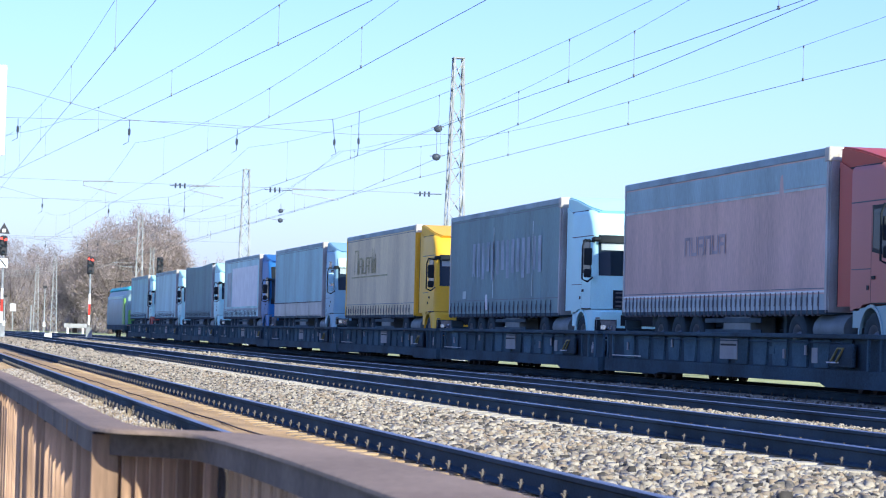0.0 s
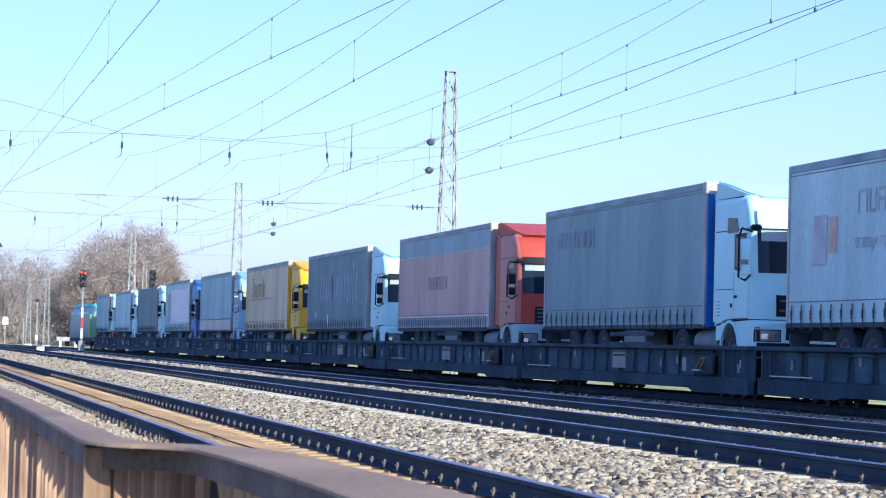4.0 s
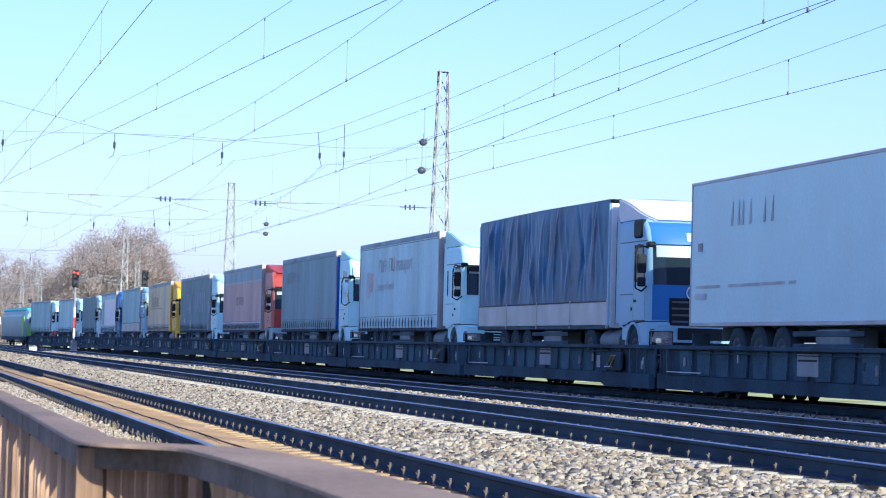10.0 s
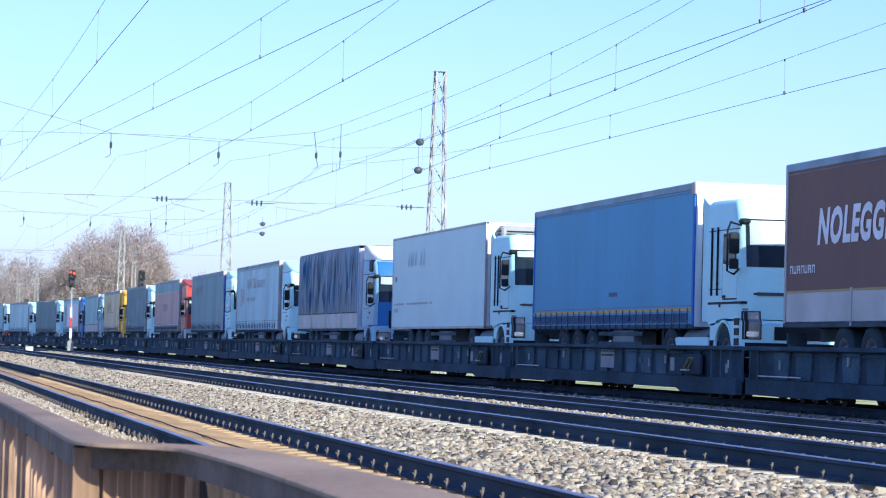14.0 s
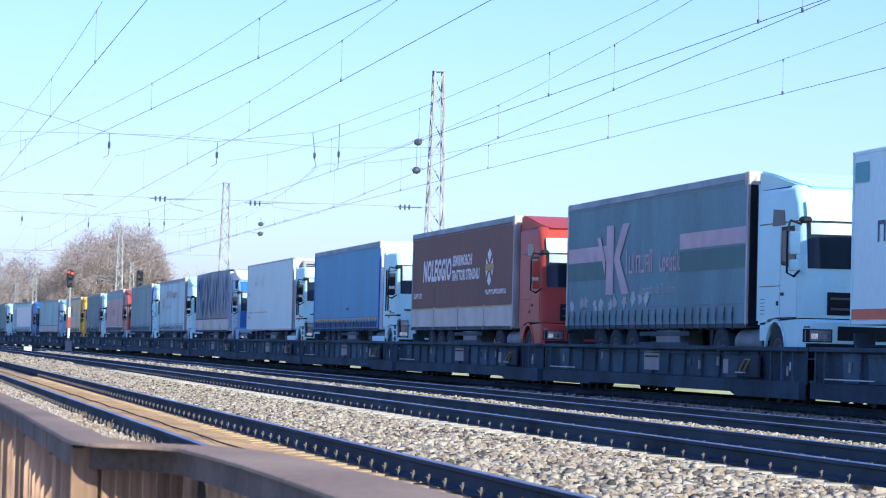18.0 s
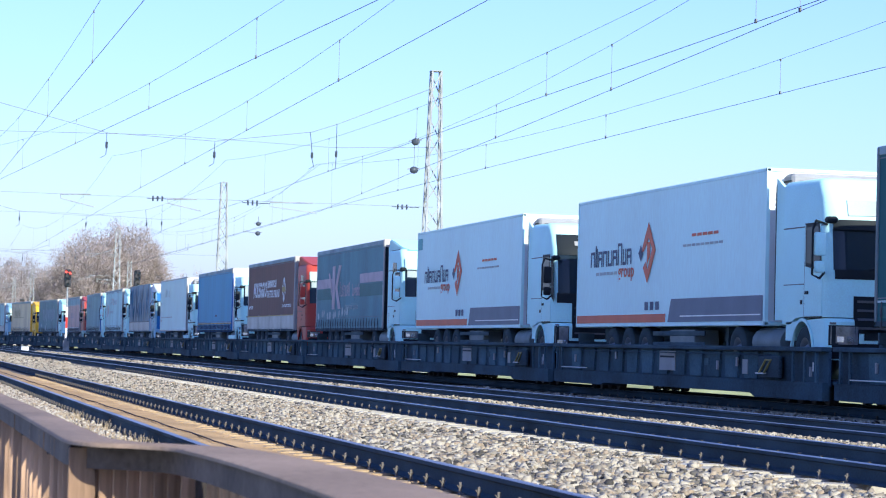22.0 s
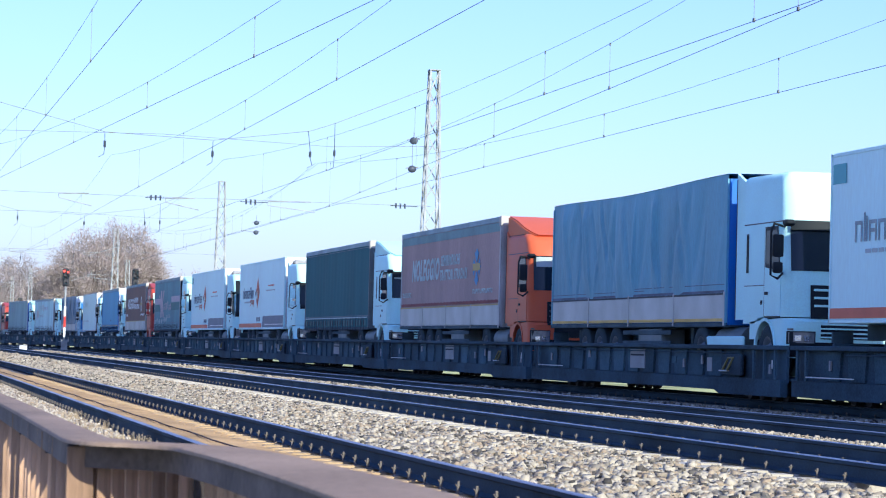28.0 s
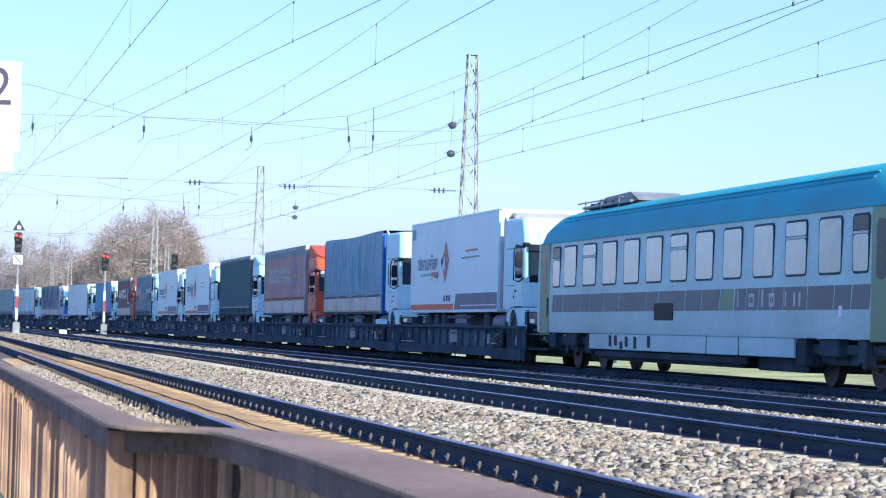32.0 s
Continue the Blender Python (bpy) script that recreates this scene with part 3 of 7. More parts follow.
def wrinkled_bm(x, y0, y1, z0, z1, depth, sag, seed, ny=260, nz=22):
    """A loose tarp: long slanting creases of uneven depth that fade out along their length."""
    rng = random.Random(seed)
    creases = [(rng.uniform(y0, y1), rng.uniform(-0.45, 0.45), rng.uniform(0.05, 0.20), rng.uniform(0.25, 1.0) * rng.choice((-1, 1)), rng.uniform(0.0, 1.0), rng.uniform(0.25, 0.7)) for _ in range(64)]
    broad = [(rng.uniform(0.7, 2.2), rng.uniform(0, 6.3), rng.uniform(-0.5, 0.5)) for _ in range(4)]
    bm = bmesh.new()
    grid = []
    for j in range(nz + 1):
        v = j / nz
        row = []
        for i in range(ny + 1):
            y = y0 + (y1 - y0) * i / ny
            a = 0.5 * sum(math.sin(f * (y + sl * v * 2) + p) for f, p, sl in broad) / 2
            for cy, slope, width, deep, mid, tall in creases:
                d = (y - cy - slope * (v - 0.5) * (z1 - z0)) / width
                if abs(d) < 3:
                    a += deep * math.exp(-d * d) * math.exp(-((v - mid) / tall) ** 2)
            edge = min(1, 9 * i / ny, 9 * (1 - i / ny)) * min(1.0, 0.25 + 3 * v) * min(1.0, 0.15 + 5 * (1 - v))
            row.append(bm.verts.new((x - depth * (a + 0.4) * edge, y, z0 + (z1 - z0) * v - sag * v * math.sin(math.pi * i / ny) ** 2)))
        grid.append(row)
    for a, b in zip(grid, grid[1:]):
        for i in range(ny):
            bm.faces.new((a[i], a[i + 1], b[i + 1], b[i]))
    bmesh.ops.recalc_face_normals(bm, faces=bm.faces)
    return bm


def strap_bm():
    bm = bmesh.new()
    box(bm, -1.300, -1.286, -0.014, 0.014, 1.02, 1.38)
    box(bm, -1.314, -1.286, -0.026, 0.026, 1.17, 1.28, bevel=0.006)
    tube(bm, (-1.305, 0.03, 1.13), (-1.305, -0.03, 1.17), 0.012, n=5)
    box(bm, -1.312, -1.25, -0.012, 0.012, 0.93, 1.03)
    return bm


STRAPS = {}


def trailer(truck, d, seed):
    """The semi-trailer: rear at y = 0, front at y = -13.6, the deck's height at z = 0."""
    L = 13.62
    kind, skin = d["kind"], d["skin"]
    roof = d.get("roof", M["white_roof"])
    frame = d.get("frame", M["alu"])
    sag = d.get("sag", 0.0)
    x = -1.262
    zb = 1.0
    bm = bmesh.new()
    half = 1.24 if kind == "reefer" else 1.17 if kind == "curtain" else 1.02
    box(bm, -half, half, -L + 0.02, -0.02, 1.02, 3.96 if kind != "tarp" else 3.80, bevel=0.02)
    part("cargo_box", bm, d.get("front", roof), truck)
    if kind == "reefer":
        bm = boxes((x, -1.245, -L + 0.05, -0.05, 1.06, 3.94))
        part("side_panel", bm, skin, truck)
        part("side_panel", boxes((1.245, 1.262, -L + 0.05, -0.05, 1.06, 3.94)), skin, truck)
        for y0, y1, z0, z1 in ((-L, 0, 3.93, 4.0), (-L, 0, 1.0, 1.08)):
            part("edge_rail", boxes((-1.275, 1.275, y0, y1, z0, z1), bevel=0.012), frame, truck)
        for y0 in (-L, -0.06):
            part("corner_post", boxes((-1.275, -1.2, y0, y0 + 0.06, 1.0, 4.0)), frame, truck)
        unit = part("cooling_unit", boxes((-0.95, 0.95, -L - 0.5, -L, 2.5, 3.88), bevel=0.06), d.get("unit", M["plate"]), truck)
        for k in range(6):
            part("slat", boxes((-0.8, 0.8, -L - 0.52, -L - 0.49, 3.3 + 0.08 * k, 3.34 + 0.08 * k)), M["black"], unit)
        for k in range(4):
            part("slat", boxes((-0.965, -0.94, -L - 0.45, -L - 0.06, 3.44 + 0.09 * k, 3.48 + 0.09 * k)), M["black"], unit)
    else:
        z0 = 1.62 if d.get("boards") else 1.04
        top = 3.87
        if kind == "tarp":
            part("curtain", wrinkled_bm(x, -L + 0.02, -0.02, z0, 3.99, d["waves"], sag, seed), skin, truck, "creased hanging tarp", smooth=75)
        else:
            part("curtain", curtain_bm(x, -L + 0.10, -0.10, z0, top, d.get("waves", 0.009), sag, seed), skin, truck, smooth=60)
        part("curtain", curtain_bm(-x, -L + 0.10, -0.10, z0, top, d.get("waves", 0.009), sag, seed + 1, ny=30, nz=4), skin, truck, smooth=60)
        if sag:
            if kind != "tarp":
                part("top_hem", curtain_bm(-1.275, -L, 0, 3.60, 4.0, 0.008, sag, seed + 2, ny=40, nz=2), d.get("hem", skin), truck, smooth=60)
            bm = bmesh.new()
            n = 24
            ra = [bm.verts.new((-1.275, -L * k / n, 4.0 - sag * math.sin(math.pi * k / n) ** 2)) for k in range(n + 1)]
            rb = [bm.verts.new((0, -L * k / n, 4.03 - sag * 0.4 * math.sin(math.pi * k / n) ** 2)) for k in range(n + 1)]
            rc = [bm.verts.new((1.275, -L * k / n, 4.0 - sag * math.sin(math.pi * k / n) ** 2)) for k in range(n + 1)]
            for p, q in ((ra, rb), (rb, rc)):
                for k in range(n):
                    bm.faces.new((p[k + 1], q[k + 1], q[k], p[k]))
            part("roof_tarp", bm, d.get("roof_skin", d.get("hem", skin)), truck, smooth=60)
        else:
            for sx in (-1, 1):
                a, b = sorted((sx * 1.20, sx * 1.28))
                part("top_rail", boxes((a, b, -L, 0, 3.85, 4.0), bevel=0.012), d.get("top", M["top_rail"]), truck)
            part("corner_cap", boxes((-1.295, -1.05, -L - 0.05, -L + 0.20, 3.74, 4.012), bevel=0.02), d.get("cap", M["cap_cream"]), truck, "pale corner cap")
            part("roof_tarp", boxes((-1.2, 1.2, -L, 0, 3.95, 4.005)), roof, truck)
        for y0 in (-L - 0.0, -0.10):
            part("corner_post", boxes((-1.285, -1.16, y0, y0 + 0.10, 0.98, 3.98 if not sag else 3.9), bevel=0.008), d.get("post", frame), truck)
        part("front_wall", boxes((-1.24, 1.24, -L - 0.04, -L + 0.01, 1.0, 3.9)), d.get("front", frame), truck)
        part("side_rail", boxes((-1.285, 1.285, -L, 0, 0.96, 1.05), bevel=0.01), d.get("rail", M["chassis"]), truck)
        if d.get("boards"):
            n = 4
            w = (L - 0.2) / n
            for k in range(n):
                y0 = -0.1 - w * (k + 1)
                bd = part("drop_board", boxes((-1.282, -1.255, y0 + 0.05, y0 + w - 0.05, 1.06, 1.60), bevel=0.006), d["boards"], truck, "grey aluminium drop board")
                if d.get("stripe"):
                    part("stripe", boxes((-1.2845, -1.2825, y0 + 0.06, y0 + w - 0.06, 1.07, 1.13)), d["stripe"], bd)
                part("board_post", boxes((-1.292, -1.2, y0 - 0.045, y0 + 0.045, 0.98, 1.66), bevel=0.008), frame, truck)
            part("hem_cord", boxes((-1.288, -1.262, -L + 0.1, -0.1, 1.60, 1.635)), d.get("cord", M["strap"]), truck)
        else:
            sm = d.get("strap", M["strap"])
            sk = sm.name
            gap = d.get("gap", 0.52)
            y = -0.35
            while y > -L + 0.3:
                if sk not in STRAPS:
                    STRAPS[sk] = part("strap", strap_bm(), sm, truck)
                    STRAPS[sk].matrix_basis = pose(0, y, 0)
                else:
                    again(STRAPS[sk], 0, y, 0, parent=truck)
                y -= gap
            if d.get("hemline"):
                part("hem_stripe", boxes((-1.284, -1.27, -L + 0.1, -0.1, 1.36, 1.40)), d["hemline"], truck)
            if d.get("lowband"):
                part("low_band", boxes((-1.2845, -1.27, -L + 0.1, -0.1, 1.03, 1.33)), d["lowband"], truck)
    if kind == "curtain":
        for z in (1.43, 3.79) if not d.get("boards") else (3.79,):
            part("hem_seam", boxes((-1.2715, -1.262, -L + 0.12, -0.12, z, z + 0.018)), d.get("seam", M["seam_cloth"]), truck)
    # running gear
    for sx in (-0.5, 0.5):
        part("chassis_beam", boxes((sx - 0.07, sx + 0.07, -L + 0.1, -0.1, 0.72, 1.0)), M["chassis"], truck)
    for ay in (-2.95, -4.26, -5.57):
        bm = bmesh.new()
        tube(bm, (-1.0, ay, 0.5), (1.0, ay, 0.5), 0.07, n=8)
        part("axle", bm, M["chassis"], truck)
        for sx in (-1.07, 1.07):
            road_wheel(truck, sx, ay)
    part("mudguard", boxes((-1.22, -0.9, -6.2, -2.3, 1.01, 1.03)), M["black"], truck)
    part("rear_bumper", boxes((-1.2, 1.2, -0.12, -0.02, 0.5, 0.66), bevel=0.02), M["chassis"], truck)
    for sx in (-1.22, 0.83):
        part("lamp_housing", boxes((sx, sx + 0.39, -0.09, -0.031, 0.66, 0.86), bevel=0.01), M["chassis"], truck)
    part("rear_lamp", boxes((-1.2, -0.85, -0.03, 0.0, 0.68, 0.84), bevel=0.01), M["lamp_red"], truck)
    part("rear_lamp", boxes((0.85, 1.2, -0.03, 0.0, 0.68, 0.84), bevel=0.01), M["lamp_red"], truck)
    crate = d.get("crate", -7.5)
    part("pallet_box", boxes((-1.24, -0.7, crate - 1.7, crate, 0.45, 0.93), bevel=0.02), d.get("crate_mat", M["crate"]), truck)
    part("side_guard", boxes((-1.25, -1.22, -9.9, -6.3, 0.55, 0.67), bevel=0.01), d.get("guard", M["chassis"]), truck)
    part("side_guard", boxes((-1.25, -1.22, -9.9, -6.3, 0.80, 0.90), bevel=0.01), d.get("guard", M["chassis"]), truck)
    for sx in (-0.85, 0.85):
        part("landing_leg", boxes((sx - 0.08, sx + 0.08, -10.5, -10.34, 0.1, 1.0), (sx - 0.16, sx + 0.16, -10.55, -10.29, 0.06, 0.1)), M["chassis"], truck)


def cab_round(x, half=1.23, r=0.30):
    e = max(0.0, abs(x) - (half - r))
    return r - math.sqrt(max(0.0, r * r - e * e)) + 0.09 * (x / half) ** 2


STATIONS = [-1.23, -1.215, -1.15, -1.0, -0.6, 0, 0.6, 1.0, 1.15, 1.215, 1.23]


def loft(profile, yf, roof=None):
    """A closed side profile of (y, z), carried across the width and rounded at the front corners and the roof's edges."""
    bm = bmesh.new()
    rings = []
    for x in STATIONS:
        ring = []
        for y, z in profile:
            k = min(1.0, max(0.0, (yf + 0.8 - y) / 0.8))
            dz = 0.0
            if roof and z > roof - 0.7:
                e = max(0.0, abs(x) - 1.09)
                dz = (0.14 - math.sqrt(max(0.0, 0.0196 - e * e))) * (z - roof + 0.7) / 0.7
            ring.append(bm.verts.new((x, y + cab_round(x) * k, z - dz)))
        rings.append(ring)
    n = len(profile)
    for a, b in zip(rings, rings[1:]):
        for k in range(n):
            bm.faces.new((a[k], a[(k + 1) % n], b[(k + 1) % n], b[k]))
    bm.faces.new(rings[0][::-1])
    bm.faces.new(rings[-1])
    bmesh.ops.recalc_face_normals(bm, faces=bm.faces)
    return bm


def front_strip(face, x0, x1, z0, z1, out, thick=0.02):
    """A plate on the cab's front. face: (z, y) points of the front's line, from below."""
    bm = bmesh.new()
    zs = [z for z, _ in face]
    ys = [y for _, y in face]
    xs = [x0] + [s for s in STATIONS if x0 + 0.02 < s < x1 - 0.02] + [x1]
    zz = [z0] + [z for z in zs if z0 + 0.02 < z < z1 - 0.02] + [z1]
    layers = []
    yf = face[3][1]
    def at(x, z):
        y = float(np.interp(z, zs, ys))
        return y + cab_round(x) * min(1.0, (yf + 0.8 - y) / 0.8)
    for o in (out, out - thick):
        layers.append([[bm.verts.new((x, at(x, z) - o, z)) for x in xs] for z in zz])
    top, low = layers
    for g, flip in ((top, False), (low, True)):
        for a, b in zip(g, g[1:]):
            for i in range(len(xs) - 1):
                q = (a[i], a[i + 1], b[i + 1], b[i])
                bm.faces.new(q if not flip else q[::-1])
    def rim(p, q):
        for i in range(len(p) - 1):
            bm.faces.new((p[i], q[i], q[i + 1], p[i + 1]))
    rim(top[0], low[0])
    rim(low[-1], top[-1])
    rim([r[0] for r in low], [r[0] for r in top])
    rim([r[-1] for r in top], [r[-1] for r in low])
    bmesh.ops.recalc_face_normals(bm, faces=bm.faces)
    return bm


def side_plate(poly, x, thick=0.012):
    bm = bmesh.new()
    prism(bm, poly, "x", x - thick, x)
    return bm


CABS = {
    # front y, back y, wheel y, windscreen low and high, roof, grille low and high, top dark
    "daf": dict(yf=-17.1, yb=-14.55, ya=-15.85, w0=2.0, w1=2.72, roof=3.48, g0=1.12, g1=1.74, visor="dark", lamp=(0.66, 0.86), slope=0.55),
    "dafh": dict(yf=-17.1, yb=-14.55, ya=-15.85, w0=2.0, w1=2.78, roof=3.86, g0=1.12, g1=1.74, visor="dark", lamp=(0.66, 0.86), slope=0.12),
    "man": dict(yf=-16.75, yb=-14.2, ya=-15.2, w0=2.05, w1=2.95, roof=3.62, g0=1.2, g1=1.62, visor="light", lamp=(0.72, 0.92), slope=0.5),
    "volvo": dict(yf=-17.0, yb=-14.5, ya=-15.6, w0=1.86, w1=2.85, roof=3.66, g0=0.75, g1=1.62, visor="black", lamp=(0.56, 1.02), slope=0.8),
    "globe": dict(yf=-17.0, yb=-14.5, ya=-15.6, w0=1.98, w1=2.72, roof=3.66, g0=0.86, g1=1.52, visor="dark", lamp=(0.66, 0.98), slope=0.5),
    "magnum": dict(yf=-16.75, yb=-14.5, ya=-15.55, w0=2.17, w1=3.12, roof=3.55, g0=1.62, g1=1.66, visor="none", lamp=(0.76, 1.28), slope=0.35),
    "actros": dict(yf=-16.9, yb=-14.4, ya=-15.6, w0=1.95, w1=2.85, roof=3.45, g0=1.05, g1=1.66, visor="none", lamp=(0.62, 0.90), slope=0.6),
    "stralis": dict(yf=-17.05, yb=-14.7, ya=-15.75, w0=1.95, w1=2.78, roof=3.6, g0=1.15, g1=1.6, visor="dark", lamp=(0.60, 0.86), slope=0.75),
}


def tractor(truck, d):
    c = CABS[d["cab"]]
    paint = d["paint"]
    trim = d.get("trim", paint)
    yf, yb, ya, roof = c["yf"], c["yb"], c["ya"], c["roof"]
    sl = c["slope"]
    face = [(0.40, yf + 0.02), (0.62, yf - 0.06), (1.08, yf - 0.07), (1.14, yf), (1.9, yf + 0.02), (2.5, yf + 0.10), (2.95, yf + 0.17), (3.0 + (roof - 3.0) * 0.5, yf + 0.17 + sl * 0.28), (roof - 0.06, yf + 0.17 + sl * 0.75)]
    profile = [(y, z) for z, y in face if z > 1.1] + [(yf + 0.2 + sl, roof), (yb, roof + 0.02), (yb, 1.02), (ya + 0.62, 1.02), (ya + 0.45, 1.12), (ya, 1.16), (yf + 0.3, 1.14)]
    cab = part("cab", loft(profile, yf, roof), paint, truck, d.get("cab_label", ""), smooth=38)
    # bumper with the wheel's arch
    arc = [(ya + 0.56 * math.cos(a), 0.5 + 0.60 * math.sin(a)) for a in [math.pi * k / 8 for k in range(9)]]
    low = [(yf + 0.02, 0.38), (yf - 0.06, 0.60), (yf - 0.07, 1.06), (yf, 1.12), (ya + 0.9, 1.05), (ya + 0.9, 0.72), (ya + 0.6, 0.72)] + [p for p in arc if p[1] > 0.73] + [(ya - 0.60, 0.72), (ya - 0.62, 0.38)]
    bump = part("bumper", loft(low, yf), trim, truck, smooth=30)
    # windscreen, visor, grille, lamps
    ws = part("windscreen", front_strip(face, -1.12, 1.12, c["w0"], c["w1"], 0.012), M["windscreen"], cab, "dark tinted windscreen", smooth=40)
    # share of the glass covered by a pale band that stands in for glare
    pale_strip = {"magnum": 0.55, "actros": 0.32, "man": 0.30, "daf": 0.12, "stralis": 0.25}.get(d["cab"])
    pale_strip = d.get("pale_strip", pale_strip)
    if pale_strip:
        part("sun_blind", front_strip(face, -1.06, 1.06, c["w1"] - (c["w1"] - c["w0"]) * pale_strip, c["w1"] - 0.03, 0.016, 0.008), M["pale_strip"], cab, "pale band painted as glare on the upper windscreen", smooth=40)
    for wx in (-0.5, 0.35):
        bm = bmesh.new()
        tube(bm, (wx, yf + 0.03, c["w0"] + 0.02), (wx + 0.75, yf + 0.07, c["w0"] + 0.16), 0.012, n=5)
        part("wiper", bm, M["black"], cab)
    if c["visor"] != "none":
        vm = {"dark": M["black"], "light": M["visor_white"], "black": M["black"]}[c["visor"]]
        z1 = c["w1"] + (0.36 if c["visor"] == "light" else 0.5 if c["visor"] == "black" else 0.16)
        part("sun_visor", front_strip(face, -1.13, 1.13, c["w1"] - 0.02, z1, 0.03 if c["visor"] == "black" else 0.09, 0.03), vm, cab, smooth=40)
    if c["visor"] == "black":
        part("roof_sign", front_strip(face, -0.7, 0.7, c["w1"] + 0.22, c["w1"] + 0.33, 0.045, 0.02), M["plate"], cab)
        part("dark_apron", front_strip(face, -1.14, 1.14, 1.62, c["w0"] + 0.01, 0.012), M["black"], cab, smooth=40)
    if d["cab"] == "globe":
        part("roof_sign", front_strip(face, -0.85, 0.85, c["w1"] + 0.24, c["w1"] + 0.52, 0.02, 0.015), M["pale_strip"], cab, "pale blank roof sign", smooth=40)
        part("dark_apron", front_strip(face, -1.10, 1.10, c["w0"] - 0.16, c["w0"] + 0.01, 0.012), M["black"], cab, smooth=40)
    gm = d.get("grille", M["black"])
    gx = 1.0 if d["cab"] == "magnum" else 0.78
    part("grille", front_strip(face, -gx, gx, c["g0"], c["g1"], 0.012), gm, cab, smooth=40)
    rows = 2 if d["cab"] in ("man", "magnum") else 4
    for k in range(rows):
        z = c["g0"] + (c["g1"] - c["g0"]) * (k + 0.6) / (rows + 0.2)
        part("grille_slat", front_strip(face, -gx + 0.06, gx - 0.06, z - 0.022, z + 0.022, 0.03, 0.02), d.get("slat", paint if d["cab"] in ("daf", "dafh") and not d.get("orange") else M["slat"]), cab)
    lz0, lz1 = c["lamp"]
    for s in (-1, 1):
        a, b = sorted((s * 1.17, s * (0.88 if d["cab"] in ("volvo", "magnum") else 0.72)))
        lamp = part("headlamp", front_strip(face, a, b, lz0, lz1, 0.014), M["lamp_glass"], bump, "clear headlamp in a dark surround", smooth=40)
        part("lamp_surround", front_strip(face, a - 0.02, b + 0.02, lz0 - 0.02, lz1 + 0.02, 0.007), M["black"], lamp, smooth=40)
        for u in (0.32, 0.68):
            w = a + (b - a) * u
            part("reflector", front_strip(face, w - 0.055, w + 0.055, lz0 + 0.04, lz0 + 0.14, 0.02, 0.01), M["reflector"], lamp)
        part("indicator", front_strip(face, *sorted((s * 1.18, s * 1.10)), lz1 + 0.03, lz1 + 0.07, 0.012), M["lamp_glass"], bump)
        part("fog_lamp", front_strip(face, *sorted((s * 0.98, s * 0.78)), 0.46, 0.54, 0.014), M["lamp_glass"], bump)
    part("lower_grille", front_strip(face, -0.6, 0.6, 0.74, 1.0, 0.012), M["black"], bump, smooth=40)
    part("plate", front_strip(face, -0.26, 0.26, 0.52, 0.64, 0.02), M["plate"], bump)
    part("under_lip", front_strip(face, -1.15, 1.15, 0.40, 0.68, 0.01), M["black"], bump, smooth=40)
    if d["cab"] == "magnum":
        for k in range(3):
            part("step_hole", side_plate([(ya - 0.66, 0.62 + 0.2 * k), (ya - 0.94, 0.62 + 0.2 * k), (ya - 0.94, 0.76 + 0.2 * k), (ya - 0.66, 0.76 + 0.2 * k)], -1.229), M["black"], bump)
        part("floor_gap", boxes((-1.236, 1.236, yf + 0.15, yb, 1.44, 1.49)), M["black"], cab)
        for k, yy in enumerate((yb - 0.25, yb - 0.62)):
            bm = bmesh.new()
            tube(bm, (-1.25, yy, 1.62), (-1.25, yy, 3.0), 0.022, n=6)
            part("grab_rail", bm, M["black"], cab)
    if d.get("face_paint"):
        part("front_panel", front_strip(face, -1.14, 1.14, 1.16, c["w0"], 0.006), d["face_paint"], cab, smooth=40)
        part("front_panel", front_strip(face, -1.14, 1.14, c["w1"], roof - 0.10, 0.006), d["face_paint"], cab, smooth=40)
        if d["cab"] == "actros":
            part("front_mark", front_strip(face, -0.35, 0.75, c["w1"] + 0.08, c["w1"] + 0.26, 0.012, 0.004), M["sign_white"], cab)
    # panel seams, marker lamp, wheel arch
    for s in (-1, 1):
        e0, e1 = sorted((s * 1.2285, s * 1.2335))
        zs = 2.78 if d["cab"] in ("volvo", "globe") else 2.92
        part("roof_seam", boxes((e0, e1, yf + 0.30, yb, zs, zs + 0.022)), M["seam"], cab)
        part("body_seam", boxes((e0, e1, yf + 1.36, yb - 0.05, 1.74, 1.756)), M["seam"], cab)
        part("body_seam", boxes((e0, e1, yf + 0.46, yf + 1.30, 1.80, 1.814)), M["seam"], cab)
        if d["cab"] == "man":
            for k in range(5):
                part("side_vent", boxes((e0, e1, yb - 0.34, yb - 0.10, 1.50 - 0.07 * k, 1.512 - 0.07 * k)), M["seam"], cab)
        if d["cab"] in ("daf", "dafh") and s < 0:
            for k in range(3):
                part("bumper_slat", front_strip(face, -0.62, 0.62, 0.76 + 0.08 * k, 0.79 + 0.08 * k, 0.03, 0.02), trim, bump)
        part("marker_lamp", boxes((min(e0, e1 - 0.012), max(e1, e0 + 0.012), yf + 1.44, yf + 1.54, 1.38, 1.46)), M["black"], cab)
        arch = [(ya + 0.60 * math.cos(q), 0.5 + 0.63 * math.sin(q)) for q in [math.pi * k / 12 for k in range(13)]]
        inner = [(ya + 0.54 * math.cos(q), 0.5 + 0.57 * math.sin(q)) for q in [math.pi * k / 12 for k in range(13)]]
        bm = bmesh.new()
        xa, xb = sorted((s * 1.20, s * 1.25))
        rings = [[bm.verts.new((q, *p)) for p in line] for q, line in ((xa, arch), (xb, arch), (xb, inner), (xa, inner))]
